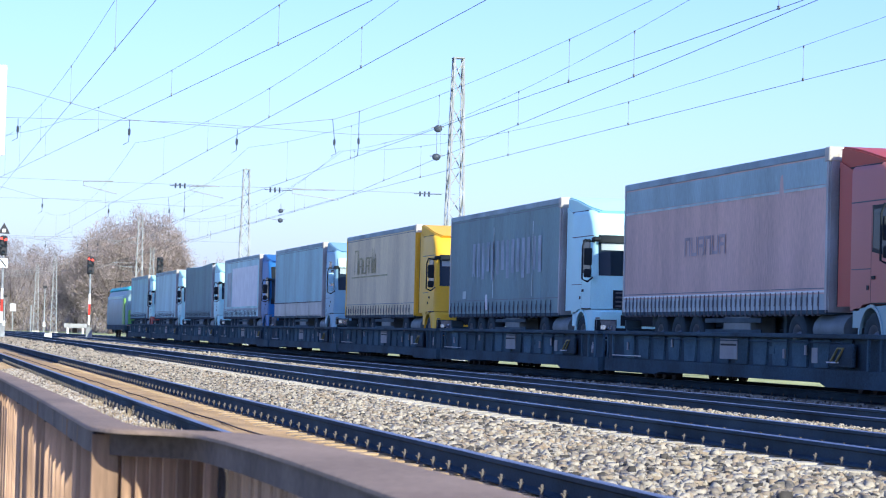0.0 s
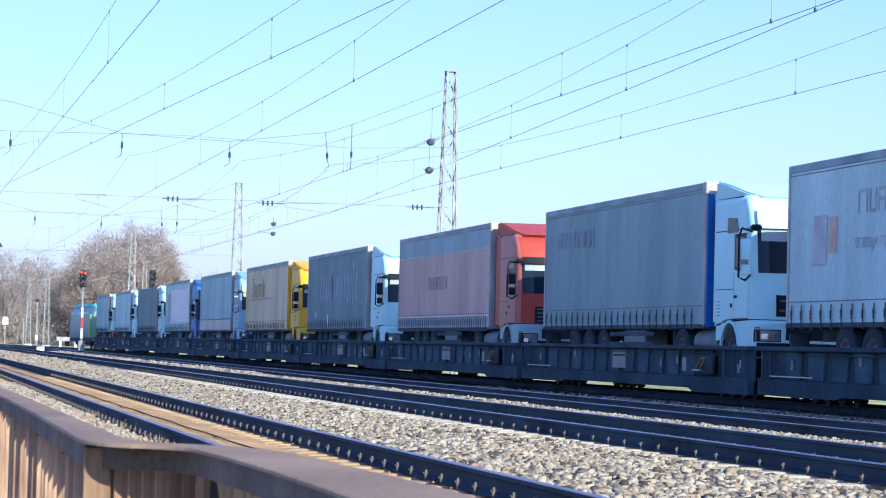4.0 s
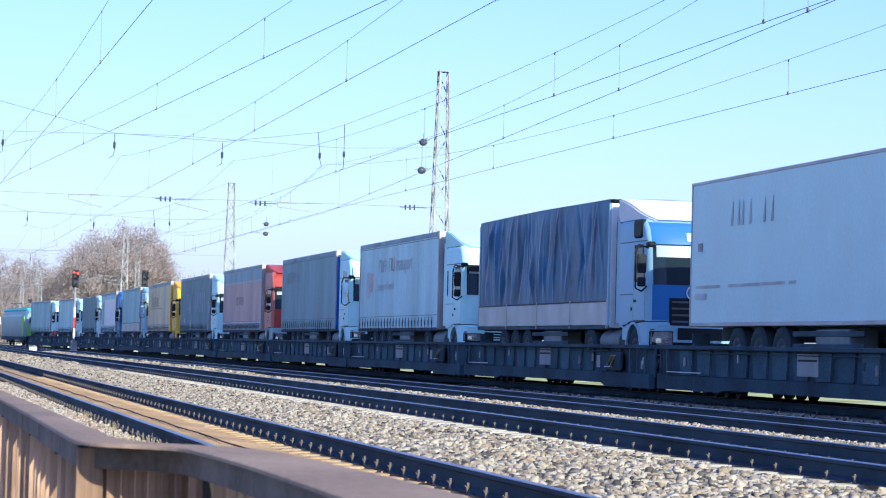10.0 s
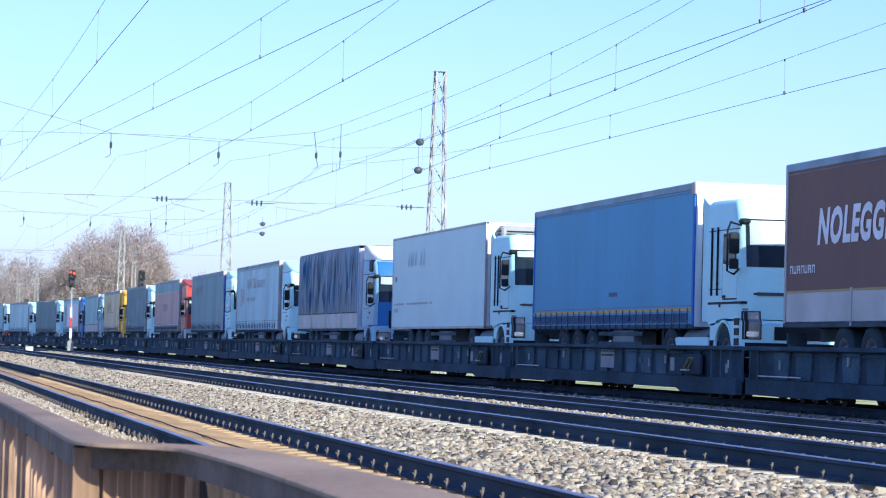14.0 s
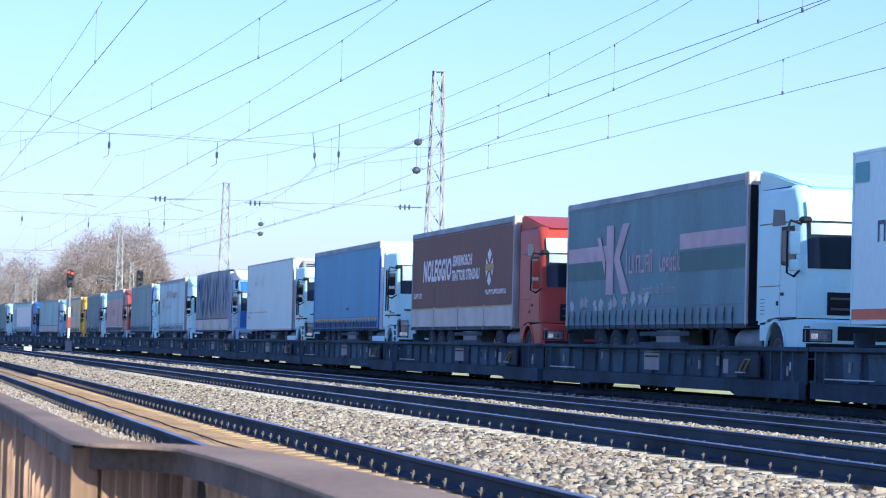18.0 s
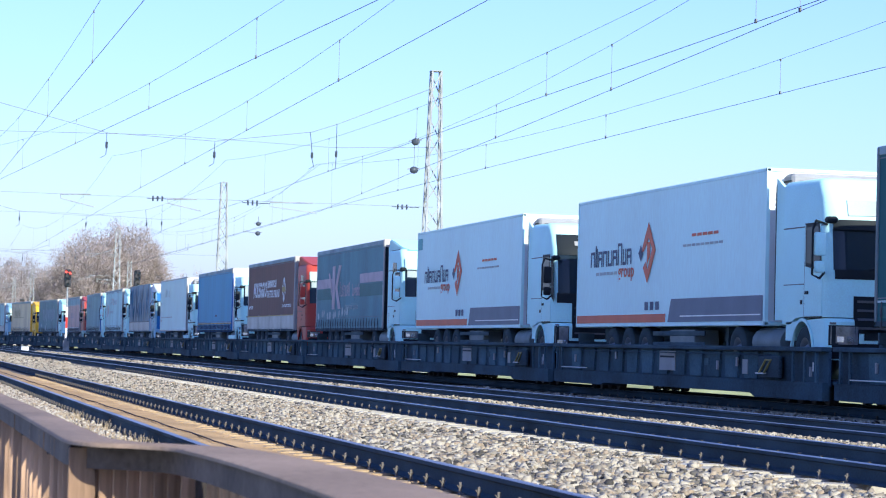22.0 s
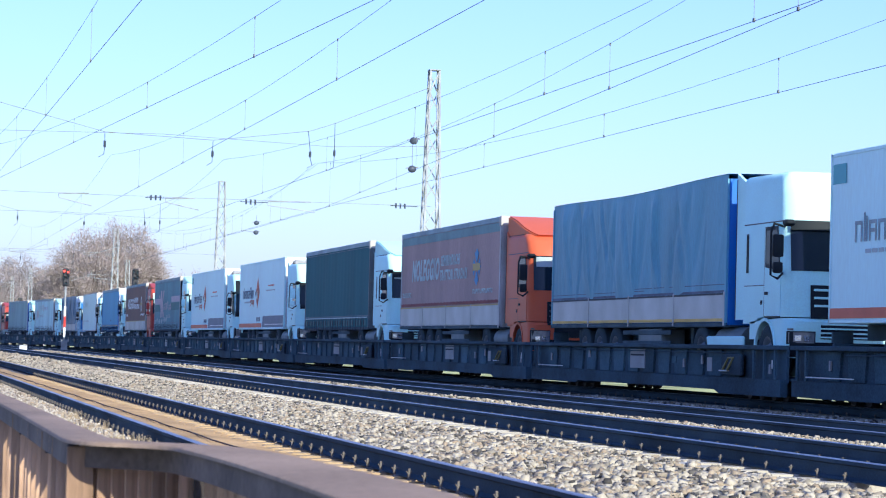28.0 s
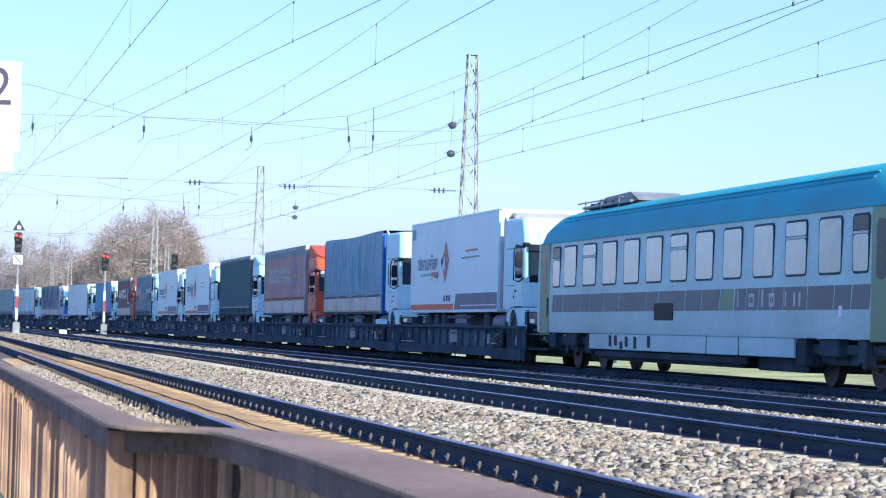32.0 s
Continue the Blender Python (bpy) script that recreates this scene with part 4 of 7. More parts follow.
        for i in range(4):
            for k in range(12):
                bm.faces.new((rings[i][k], rings[i][k + 1], rings[(i + 1) % 4][k + 1], rings[(i + 1) % 4][k]))
        for k in (0, 12):
            bm.faces.new([r[k] for r in rings])
        bmesh.ops.recalc_face_normals(bm, faces=bm.faces)
        part("wheel_arch", bm, trim, cab)
        if d["cab"] == "volvo":
            bm = side_plate([(yf + 0.12, c["w0"] - 0.22), (yf + 0.50, c["w0"] - 0.02), (yf + 0.62, 2.74), (yf + 0.30, 2.74)], -1.2345 if s < 0 else 1.2465, 0.006)
            part("dark_corner", bm, M["black"], cab)
    # door, side window, mirrors
    dz = 1.16 if d["cab"] != "magnum" else 1.56
    x = -1.232
    w0 = c["w0"]
    doors = []
    for s in (-1, 1):
        xx = x if s < 0 else 1.244
        dy0, dy1 = yf + 0.42, yf + 1.32
        door = part("door", side_plate([(dy0, dz), (dy1, dz), (dy1, 2.86), (dy0 + 0.12, 2.86), (dy0, w0)], xx, 0.010), paint, cab)
        part("door_gap", boxes((min(xx, xx - 0.004), max(xx, xx - 0.004), dy1 + 0.002, dy1 + 0.032, dz, 2.86)), M["black"], cab)
        part("door_gap", boxes((min(xx, xx - 0.004), max(xx, xx - 0.004), dy0, dy1, dz - 0.034, dz - 0.004)), M["black"], cab)
        part("window_frame", side_plate([(dy0 - 0.0, w0 - 0.02), (dy1 - 0.04, w0 + 0.09), (dy1 - 0.04, 2.85), (dy0 + 0.16, 2.85)], xx - (0.0105 if s < 0 else -0.002), 0.004), M["black"], door)
        part("window", side_plate([(dy0 + 0.05, w0 + 0.04), (dy1 - 0.10, w0 + 0.16), (dy1 - 0.10, 2.78), (dy0 + 0.20, 2.78)], xx - (0.0125 if s < 0 else -0.004), 0.006), M["window"], door, "tinted side window")
        part("handle", boxes((xx - 0.03, xx - 0.01, dy1 - 0.22, dy1 - 0.06, 1.56, 1.62), bevel=0.006) if s < 0 else boxes((xx, xx + 0.02, dy1 - 0.22, dy1 - 0.06, 1.56, 1.62)), M["black"], door)
        mx = s * 1.44
        top = w0 + 0.80
        bm = bmesh.new()
        polytube(bm, [(s * 1.2, yf + 0.34, top + 0.02), (mx + s * 0.08, yf + 0.02, top + 0.06), (mx + s * 0.14, yf + 0.02, top - 0.1), (mx + s * 0.14, yf + 0.02, w0 - 0.10), (mx, yf + 0.02, w0 - 0.16), (s * 1.22, yf + 0.36, w0 - 0.04)], 0.022, n=6)
        arm = part("mirror_arm", bm, M["black"], cab)
        housing = d.get("mirror", paint if d["cab"] in ("man", "globe") else M["black"])
        for z0, z1, hw in ((w0 + 0.24, w0 + 0.66, 0.105), (w0 - 0.06, w0 + 0.15, 0.095)):
            bm = boxes((mx - hw, mx + hw, yf - 0.02, yf + 0.09, z0, z1))
            bmesh.ops.bevel(bm, geom=list(bm.edges), offset=0.045, segments=2, affect="EDGES", profile=0.6)
            part("mirror", bm, housing, arm, smooth=50)
            part("mirror_glass", boxes((mx - hw + 0.02, mx + hw - 0.02, yf + 0.091, yf + 0.096, z0 + 0.03, z1 - 0.03)), M["mirror_glass"], arm)
        part("kerb_mirror", boxes((s * 1.24 - 0.10, s * 1.24 + 0.10, yf - 0.10, yf + 0.12, top + 0.02, top + 0.14), bevel=0.04), M["black"], arm)
    part("bunk_window", side_plate([(yb - 0.28, 2.0), (yb - 0.16, 2.0), (yb - 0.16, 2.75), (yb - 0.28, 2.75)], -1.232, 0.008), M["black"], cab) if d["cab"] in ("daf", "dafh") else None
    part("bunk_window", side_plate([(yb - 0.75, 2.88), (yb - 1.45, 2.88), (yb - 1.38, 3.16), (yb - 0.78, 3.20)], -1.232, 0.008), M["window"], cab) if d["cab"] == "man" else None
    # deflectors behind the cab
    for s in (-1, 1):
        a, b = sorted((s * 1.13, s * 1.19))
        bm = bmesh.new()
        prism(bm, [(yb - 0.04, 1.1), (-13.95, 1.1), (-13.95, roof + 0.12), (yb + 0.2, roof - 0.04), (yb - 0.04, roof - 0.12)], "x", a, b)
        part("side_deflector", bm, d.get("fairing", paint), truck)
        part("deflector_edge", boxes((a - 0.004 if s < 0 else b - 0.01, a + 0.01 if s < 0 else b + 0.004, -13.97, -13.93, 1.1, roof)), M["black"], truck)
    if d.get("spoiler", True):
        y0 = yf + 0.30 + sl * 0.35
        y1 = -13.98
        pr = [(y0, roof - 0.04)]
        for k in range(1, 10):
            f = k / 9
            pr.append((y0 + (y1 - y0) * f, roof - 0.04 + (4.03 - roof) * (0.55 * f + 0.45 * math.sin(f * math.pi / 2))))
        pr += [(y1, roof - 0.2), (y0 + 0.3, roof - 0.2)]
        bm = bmesh.new()
        prism(bm, pr, "x", -1.165, 1.165)
        for v in bm.verts:
            f = max(0.0, (y0 + 0.9 - v.co.y) / 0.9)
            v.co.x *= 1 - 0.16 * f * f
        bmesh.ops.bevel(bm, geom=[e for e in bm.edges if abs(e.verts[0].co.x - e.verts[1].co.x) < 0.3 and e.calc_length() > 0.05 and min(v.co.z for v in e.verts) > roof - 0.05 and abs(e.verts[0].co.y - e.verts[1].co.y) > 0.02], offset=0.035, segments=2, affect="EDGES")
        part("roof_deflector", bm, d.get("spoiler_mat", d.get("fairing", paint)), truck, smooth=40)
        part("deflector_gap", boxes((-1.18, -1.155, -14.2, y0 + 0.5, roof - 0.045, roof - 0.015)), M["black"], truck)
    # chassis, wheels, tank
    for s in (-0.42, 0.42):
        part("frame_rail", boxes((s - 0.06, s + 0.06, yf + 0.4, -10.6, 0.62, 0.92)), M["chassis"], truck)
    for s in (-1.03, 1.03):
        road_wheel(truck, s, ya, 0.5, 0.36)
        road_wheel(truck, s * 0.93, -11.95, 0.5, 0.60)
    bm = bmesh.new()
    tube(bm, (-0.92, -12.75, 0.68), (-0.92, -14.35, 0.68), 0.29, n=16)
    part("fuel_tank", bm, d.get("tank", M["crate"]), truck, smooth=40)
    if d.get("skirt"):
        part("side_skirt", boxes((-1.24, -1.18, yb - 0.05, -12.2, 0.36, 0.78), bevel=0.03), d["skirt"], truck)
    part("coupling_plate", boxes((-0.45, 0.45, -12.6, -11.3, 0.93, 1.0), bevel=0.02), M["chassis"], truck)


def paint(name, c, var=0.06, rough=0.45, coat=0.0):
    c = (c[0] * (0.80 if c[0] < c[2] * 1.1 else 0.95), c[1] * 1.06, c[2])
    return mat(name, c, rough, 0.0, var, 2.0, 30, 0.02, coat=coat, dirt=(0.30, 0.27, 0.22), dirt_amount=0.12, spec=0.14)


def fabric(name, c, var=0.15, rough=0.65, dirt=0.30, spec=0.06):
    c = (min(0.9, c[0] * 0.88), min(0.92, c[1] * 1.31), min(0.9, c[2] * 1.24))
    return mat(name, c, rough, 0.0, var, 3.0, 26, 0.05, dirt=(0.22, 0.20, 0.18), dirt_amount=dirt, stretch=(1, 1, 0.22), spec=spec)


WHITE = paint("white_cab_paint", (0.68, 0.81, 0.86))
M["top_rail"] = mat("dull_roof_rail", (0.29, 0.39, 0.43), 0.6, 0.1, var=0.2, scale=4, bump=0.08, dirt=(0.12, 0.11, 0.11))
M["cap_cream"] = mat("cream_corner_casting", (0.55, 0.52, 0.46), 0.6, var=0.2, dirt=(0.2, 0.17, 0.14))
M["strap_pale"] = mat("pale_strap_webbing", (0.16, 0.16, 0.17), 0.8, var=0.2)
M["crate"] = mat("grey_crate", (0.16, 0.19, 0.195), 0.6, var=0.2)
M["lamp_red"] = mat("dark_red_lamp", (0.16, 0.012, 0.01), 0.4, var=0.1)
M["seam"] = mat("panel_seam", (0.10, 0.11, 0.12), 0.7, var=0.1, bump=0)
M["visor_white"] = paint("pale_visor", (0.6, 0.62, 0.62))
RED = paint("red_cab_paint", (0.44, 0.050, 0.040))
# side tone of the red cab, with its shade and sky sheen mixed in
RED_SIDE = paint("shade_side_red_paint", (0.50, 0.145, 0.125))
STEEL = paint("steel_grey_cab_paint", (0.40, 0.44, 0.48))
ORANGE = paint("orange_red_cab_paint", (0.60, 0.10, 0.040))
YELLOW = paint("yellow_cab_paint", (0.88, 0.46, 0.03))
BLUE = paint("blue_cab_paint", (0.035, 0.15, 0.42))
# real pale blue cab, and the sheen painted on the blue cab's side
PALE = paint("pale_blue_paint_and_sheen", (0.36, 0.46, 0.60))
GREY = fabric("grey_curtain", (0.52, 0.51, 0.53))
LGREY = fabric("light_grey_curtain", (0.70, 0.69, 0.69))
DGREY = fabric("slate_grey_curtain", (0.27, 0.265, 0.28))
MGREY = fabric("mid_grey_curtain", (0.36, 0.345, 0.365))
PINK = fabric("faded_red_curtain", (0.80, 0.38, 0.345))
YCURT = fabric("ochre_yellow_curtain", (0.98, 0.53, 0.36))
BTARP = mat("glossy_blue_tarp", (0.030, 0.122, 0.235), 0.36, 0.0, 0.35, 3.0, 7.0, 0.25, stretch=(1, 1, 0.5), spec=0.05, dirt=(0.11, 0.055, 0.07), dirt_amount=0.2)
BCURT = fabric("bright_blue_curtain", (0.15, 0.29, 0.46), 0.08, 0.6, 0.12, 0.14)
LBTARP = fabric("light_blue_tarp", (0.15, 0.255, 0.355), 0.16, 0.50, 0.15, 0.2)
BROWN = fabric("brown_curtain", (0.26, 0.10, 0.085), 0.12)
RBROWN = fabric("faded_red_brown_curtain", (0.54, 0.25, 0.24), 0.12)
DGREEN = fabric("dark_green_curtain", (0.20, 0.245, 0.285), 0.16)
TEAL = fabric("teal_curtain", (0.045, 0.105, 0.125), 0.14, 0.65, 0.06)
BOXW = mat("white_box_panel", (0.68, 0.95, 0.95), 0.45, 0.0, 0.02, 1.5, 12, 0.02, dirt=(0.4, 0.38, 0.34), dirt_amount=0.2, stretch=(1, 1, 0.3))
BOXG = mat("worn_white_box_panel", (0.57, 0.80, 0.80), 0.45, 0.0, 0.04, 1.5, 12, 0.02, dirt=(0.4, 0.38, 0.34), dirt_amount=0.2)
DEEPBLUE = paint("deep_blue_wall", (0.03, 0.14, 0.50))
LETTER = mat("faded_white_letters", (0.50, 0.60, 0.58), 0.6, var=0.2, bump=0.02)
LETTER_W = mat("white_letters", (0.85, 0.85, 0.84), 0.55, var=0.08, bump=0.02)
GHOST_R = mat("rubbed_rose_letters", (0.40, 0.33, 0.34), 0.6, var=0.25, bump=0.02)
GHOST_G = mat("rubbed_grey_letters", (0.30, 0.36, 0.42), 0.6, var=0.25, bump=0.02)
LETTER_D = mat("dark_grey_letters", (0.095, 0.12, 0.18), 0.6, var=0.25, bump=0.02)
LETTER_F = mat("faint_grey_letters", (0.42, 0.48, 0.48), 0.6, var=0.2, bump=0.02)
LETTER_S = mat("worn_grey_letters", (0.50, 0.53, 0.55), 0.6, var=0.2, bump=0.02)
ORANGE_SHEEN = mat("sheen_paled_orange_print", (0.58, 0.26, 0.20), 0.6, var=0.1, bump=0.02)
ORANGE_F = mat("worn_orange_print", (0.62, 0.44, 0.36), 0.6, var=0.2, bump=0.02)
LETTER_SHEEN = mat("sheen_paled_grey_letters", (0.30, 0.36, 0.38), 0.6, var=0.2, bump=0.02)
LETTER_Y = mat("faint_ochre_letters", (0.42, 0.36, 0.18), 0.6, var=0.2, bump=0.02)
ORANGE_INK = mat("orange_red_print", (0.60, 0.13, 0.07), 0.5, var=0.08, bump=0.02)
ORANGE_PL = mat("orange_warning_plate", (0.75, 0.20, 0.02), 0.5, var=0.06, bump=0.02)
PURPLE = mat("purple_grey_print", (0.12, 0.145, 0.215), 0.5, var=0.1, bump=0.02)
PINKBAND = mat("pale_pink_print", (0.52, 0.42, 0.45), 0.6, var=0.12, bump=0.02)
GREENBAND = mat("green_print", (0.07, 0.17, 0.17), 0.6, var=0.12, bump=0.02)
TEALMARK = mat("turquoise_print", (0.12, 0.38, 0.42), 0.5, var=0.05, bump=0.02)
NAVY = mat("navy_hem", (0.03, 0.065, 0.15), 0.6, var=0.2, bump=0.02)
BLUEMARK = mat("blue_print", (0.06, 0.26, 0.50), 0.5, var=0.08, bump=0.02)
GOLD = mat("gold_print", (0.45, 0.32, 0.10), 0.5, var=0.1, bump=0.02)
HEMRED = mat("dark_red_hem", (0.24, 0.055, 0.06), 0.65, var=0.2, bump=0.03)
YSTRIPE = mat("yellow_stripe", (0.62, 0.42, 0.12), 0.6, var=0.15, bump=0.02)

XS = -1.2725


def patch(name, truck, y0, y1, z0, z1, material, lift=0.0, skew=0.0, label=""):
    """A flat print on the side, y0 to y1 counted forwards from the rear."""
    bm = side_plate([(-y0, z0), (-y1, z0), (-y1 - 0, z1), (-y0 - skew, z1)], XS - lift, 0.002)
    return part(name, bm, material, truck, label)


def word_bars(truck, y0, z0, widths, heights, material, w=0.3, lift=0.0):
    """A worn name as plain open blocks: two uprights, joined at the top or the foot."""
    y = y0
    for k, (a, h) in enumerate(zip(widths, heights)):
        wide, pen = a * w, min(0.30 * h, 0.22 * w, 0.065)
        x0, x1 = XS - lift - 0.002, XS - lift
        bm = boxes((x0, x1, -y - pen, -y, z0, z0 + h))
        if wide > 2.4 * pen:
            box(bm, x0, x1, -y - wide, -y - wide + pen, z0, z0 + min(h, 2.6 * wide))
            low = z0 if k % 3 == 1 else z0 + min(h, 2.6 * wide) - pen
            box(bm, x0, x1, -y - wide + pen, -y - pen, low, low + pen)
            if k % 3 == 2:
                box(bm, x0, x1, -y - wide + pen, -y - pen, z0 + 0.42 * min(h, 2.6 * wide), z0 + 0.42 * min(h, 2.6 * wide) + pen)
        part("name_block", bm, material, truck)
        y += wide + 0.10 * w + 0.04


def prints(k, t):
    if k in (16, 17, 21):
        # the last box gets paler inks: gloss over its print is put into the colour
        name_ink = LETTER_SHEEN if k == 21 else LETTER_D
        mark_ink = ORANGE_SHEEN if k == 21 else ORANGE_INK
        patch("orange_band", t, 0.06, 7.25, 1.09, 1.27, ORANGE_INK)
        patch("purple_band", t, 7.42, 13.5, 1.09, 1.58, PURPLE, 0.0, 0.22)
        patch("thin_line", t, 8.3, 13.4, 1.20, 1.225, LETTER_W, 0.005)
        if k != 17:
            patch("corner_mark", t, 0.12, 0.75, 3.45, 3.8, TEALMARK)
        word_bars(t, 1.2, 2.40, (1, 0.5, 1, 1, 1, 1, 1, 0.8, 1), (0.36, 0.50, 0.36, 0.36, 0.36, 0.36, 0.50, 0.36, 0.36), name_ink, 0.335)
        side_text("lettering", "group", 0.42, -3.55, 2.13, XS - 0.001, mark_ink, t, 1.2, "", 0.02)
        for j in range(6):
            patch("small_bar", t, 1.7 + j * 0.30, 1.95 + j * 0.30, 2.2, 2.27, LETTER_F)
        for sgn, (a, b, c0) in ((0, (5.34, 5.9, 6.44)),):
            for poly in (((a, 2.62), (b, 3.29), (b + 0.02, 2.95), (a + 0.22, 2.66)), ((b, 3.29), (c0, 2.66), (c0 - 0.26, 2.70), (b + 0.02, 2.95)), ((c0, 2.66), (b - 0.05, 1.95), (b - 0.02, 2.25), (c0 - 0.26, 2.70)), ((b - 0.05, 1.95), (b - 0.38, 2.3), (b - 0.2, 2.42), (b - 0.02, 2.25)), ((b - 0.1, 2.35), (b - 0.1, 2.85), (b + 0.12, 2.85), (b + 0.12, 2.55))):
                part("rhombus_mark", side_plate([(-p, q) for p, q in poly], XS - 0.001, 0.004), mark_ink, t)
        part("rhombus_mark", side_plate([(-5.15, 2.62), (-5.33, 2.80), (-5.5, 2.62), (-5.33, 2.44)], XS - 0.001, 0.004), LETTER_D, t)
        for j in range(5):
            patch("small_bar", t, 9.0 + j * 0.36, 9.3 + j * 0.36, 2.86, 2.92, ORANGE_INK)
        for j in range(9):
            patch("small_bar", t, 8.4 + j * 0.3, 8.65 + j * 0.3, 2.66, 2.71, LETTER_F)
        for j in range(3):
            patch("small_mark", t, 5.7 + j * 0.4, 5.95 + j * 0.4, 1.36, 1.54, LETTER_D)
    elif k in (14, 19):
        ink = LETTER_W if k == 14 else LETTER
        side_text("lettering", "NOLEGGIO", 0.86, -1.7, 2.48, XS - 0.001, ink, t, 0.84, "white printed lettering", 0.042, 0.2)
        side_text("lettering", "SEMIRIMORCHI", 0.42, -5.95, 2.85, XS - 0.001, ink, t, 0.84, "white printed lettering", 0.034, 0.2)
        side_text("lettering", "TRATTORI STRADALI", 0.42, -5.85, 2.42, XS - 0.001, ink, t, 0.84, "white printed lettering", 0.034, 0.2)
        for a in range(4):
            ang = a * math.pi / 2
            p = [(0.05, 0.16), (-0.05, 0.16), (-0.3, 0.45), (0.0, 0.62), (0.3, 0.45)]
            q = [(-10.75 - (u * math.cos(ang) - v * math.sin(ang)) * 0.8, 2.7 + (u * math.sin(ang) + v * math.cos(ang)) * 0.85) for u, v in p]
            part("emblem_leaf", side_plate(q, XS - 0.001, 0.004), LETTER_W if k == 14 else BLUEMARK, t)
        if k == 19:
            patch("top_band", t, 0.12, 13.5, 3.60, 3.84, DGREY)
            patch("lower_fray", t, 0.12, 13.5, 1.66, 1.74, BROWN)
        part("emblem_band", side_plate([(-10.3, 2.6), (-11.2, 2.6), (-11.2, 2.8), (-10.3, 2.8)], XS - 0.006, 0.004), GOLD, t)
        word_bars(t, 10.3, 1.95, (1,) * 11, (0.13,) * 11, ink, 0.17)
        word_bars(t, 0.3, 1.95, (1,) * 7, (0.15,) * 7, ink, 0.14)
    elif k == 15:
        patch("pale_band", t, 0.12, 3.6, 2.55, 2.90, PINKBAND)
        patch("green_band", t, 0.12, 3.6, 2.12, 2.53, GREENBAND)
        patch("pale_band", t, 9.2, 13.5, 2.62, 2.95, PINKBAND)
        patch("green_band", t, 9.2, 13.5, 2.15, 2.58, GREENBAND)
        lift = 0.003
        for poly in (((3.55, 1.75), (4.15, 1.75), (4.15, 3.35), (3.55, 3.35)), ((4.2, 2.6), (4.9, 3.35), (5.45, 3.35), (4.45, 2.35)), ((4.2, 2.55), (4.5, 2.75), (5.5, 1.75), (4.9, 1.75)), ((2.75, 3.1), (3.05, 3.1), (3.5, 2.55), (3.5, 2.2))):
            lift += 0.003
            part("monogram_stroke", side_plate([(-a, b) for a, b in poly], XS - lift, 0.004), PINKBAND, t)
        word_bars(t, 5.2, 2.2, (0.5, 1, 0.4, 1, 1, 0.8, 0.7), (0.55, 0.4, 0.5, 0.4, 0.4, 0.4, 0.5), PINKBAND, 0.3, 0.006)
        side_text("lettering", "Logistik", 0.62, -7.75, 2.2, XS - 0.006, PINKBAND, t, 0.72, "", 0.02)
        side_text("lettering", "Internationale Spedition", 0.32, -6.3, 1.72, XS - 0.001, LETTER_F, t, 0.85)
        rng = random.Random(4)
        for j in range(11):
            a = 0.7 + j * 0.62 + rng.uniform(-0.2, 0.2)
            z = 1.55 + rng.uniform(-0.06, 0.1)
            poly = [(-a - 0.26 * math.cos(q) * rng.uniform(0.35, 1.0), z + 0.2 * math.sin(q) * rng.uniform(0.3, 1.1)) for q in [math.tau * i / 17 for i in range(17)]]
            part("wiped_patch", side_plate(poly, XS - 0.001, 0.003), LETTER_F, t)
    elif k == 10:
        word_bars(t, 3.6, 2.95, (1.3, 1, 1), (0.42, 0.42, 0.42), LETTER_F, 0.36)
        word_bars(t, 5.5, 2.95, (1, 1.1), (0.46, 0.46), ORANGE_F, 0.40)
        side_text("lettering", "transport", 0.72, -6.75, 2.95, XS - 0.001, LETTER_S, t, 0.98)
        side_text("lettering", "transport & logistic", 0.40, -3.5, 2.35, XS - 0.001, LETTER_S, t, 0.95)
        patch("faded_mark", t, 1.3, 2.1, 2.1, 3.0, LETTER_S, 0, 0.15)
        patch("faded_mark", t, 2.2, 2.6, 2.3, 2.95, ORANGE_F)
    elif k == 9:
        word_bars(t, 1.3, 2.95, (1, 1, 1, 1, 1, 1, 0.5, 1, 1), (0.46,) * 9, GHOST_G, 0.34)
    elif k == 8:
        word_bars(t, 4.8, 2.22, (1, 1, 1, 1, 1, 1), (0.40, 0.40, 0.40, 0.40, 0.40, 0.40), GHOST_R, 0.40)
        patch("white_line", t, 0.12, 13.5, 3.28, 3.33, LETTER)
        patch("teal_band", t, 0.12, 13.5, 3.34, 3.82, fabric("greenish_grey_curtain", (0.44, 0.40, 0.43)))
    elif k == 6:
        word_bars(t, 1.8, 2.55, (1.3, 0.4, 1, 0.4, 1, 1, 1, 0.4, 0.4, 0.4), (0.9, 0.9, 0.6, 0.6, 0.6, 0.6, 0.6, 0.9, 0.9, 0.7), LETTER_Y, 0.5)
        patch("name_rule", t, 1.2, 8.6, 2.42, 2.47, LETTER_Y)
    elif k == 4:
        patch("pale_field", t, 3.2, 13.0, 1.55, 3.5, LETTER_W)
        patch("grey_field", t, 1.2, 2.9, 1.55, 3.3, LETTER_F)
        patch("grey_bar", t, 1.2, 13.2, 1.36, 1.46, LETTER_F)
    elif k == 7:
        rng = random.Random(9)
        for j in range(14):
            patch("faint_block", t, 3.2 + j * 0.62, 3.55 + j * 0.62, 2.0 + rng.uniform(0, 0.3), 3.1, GHOST_G)
        for a in (10.6, 5.9):
            patch("pale_streak", t, a, a + 0.09, 1.5, 3.5, LETTER)
        patch("torn_label", t, 1.9, 2.35, 1.5, 1.72, LETTER)
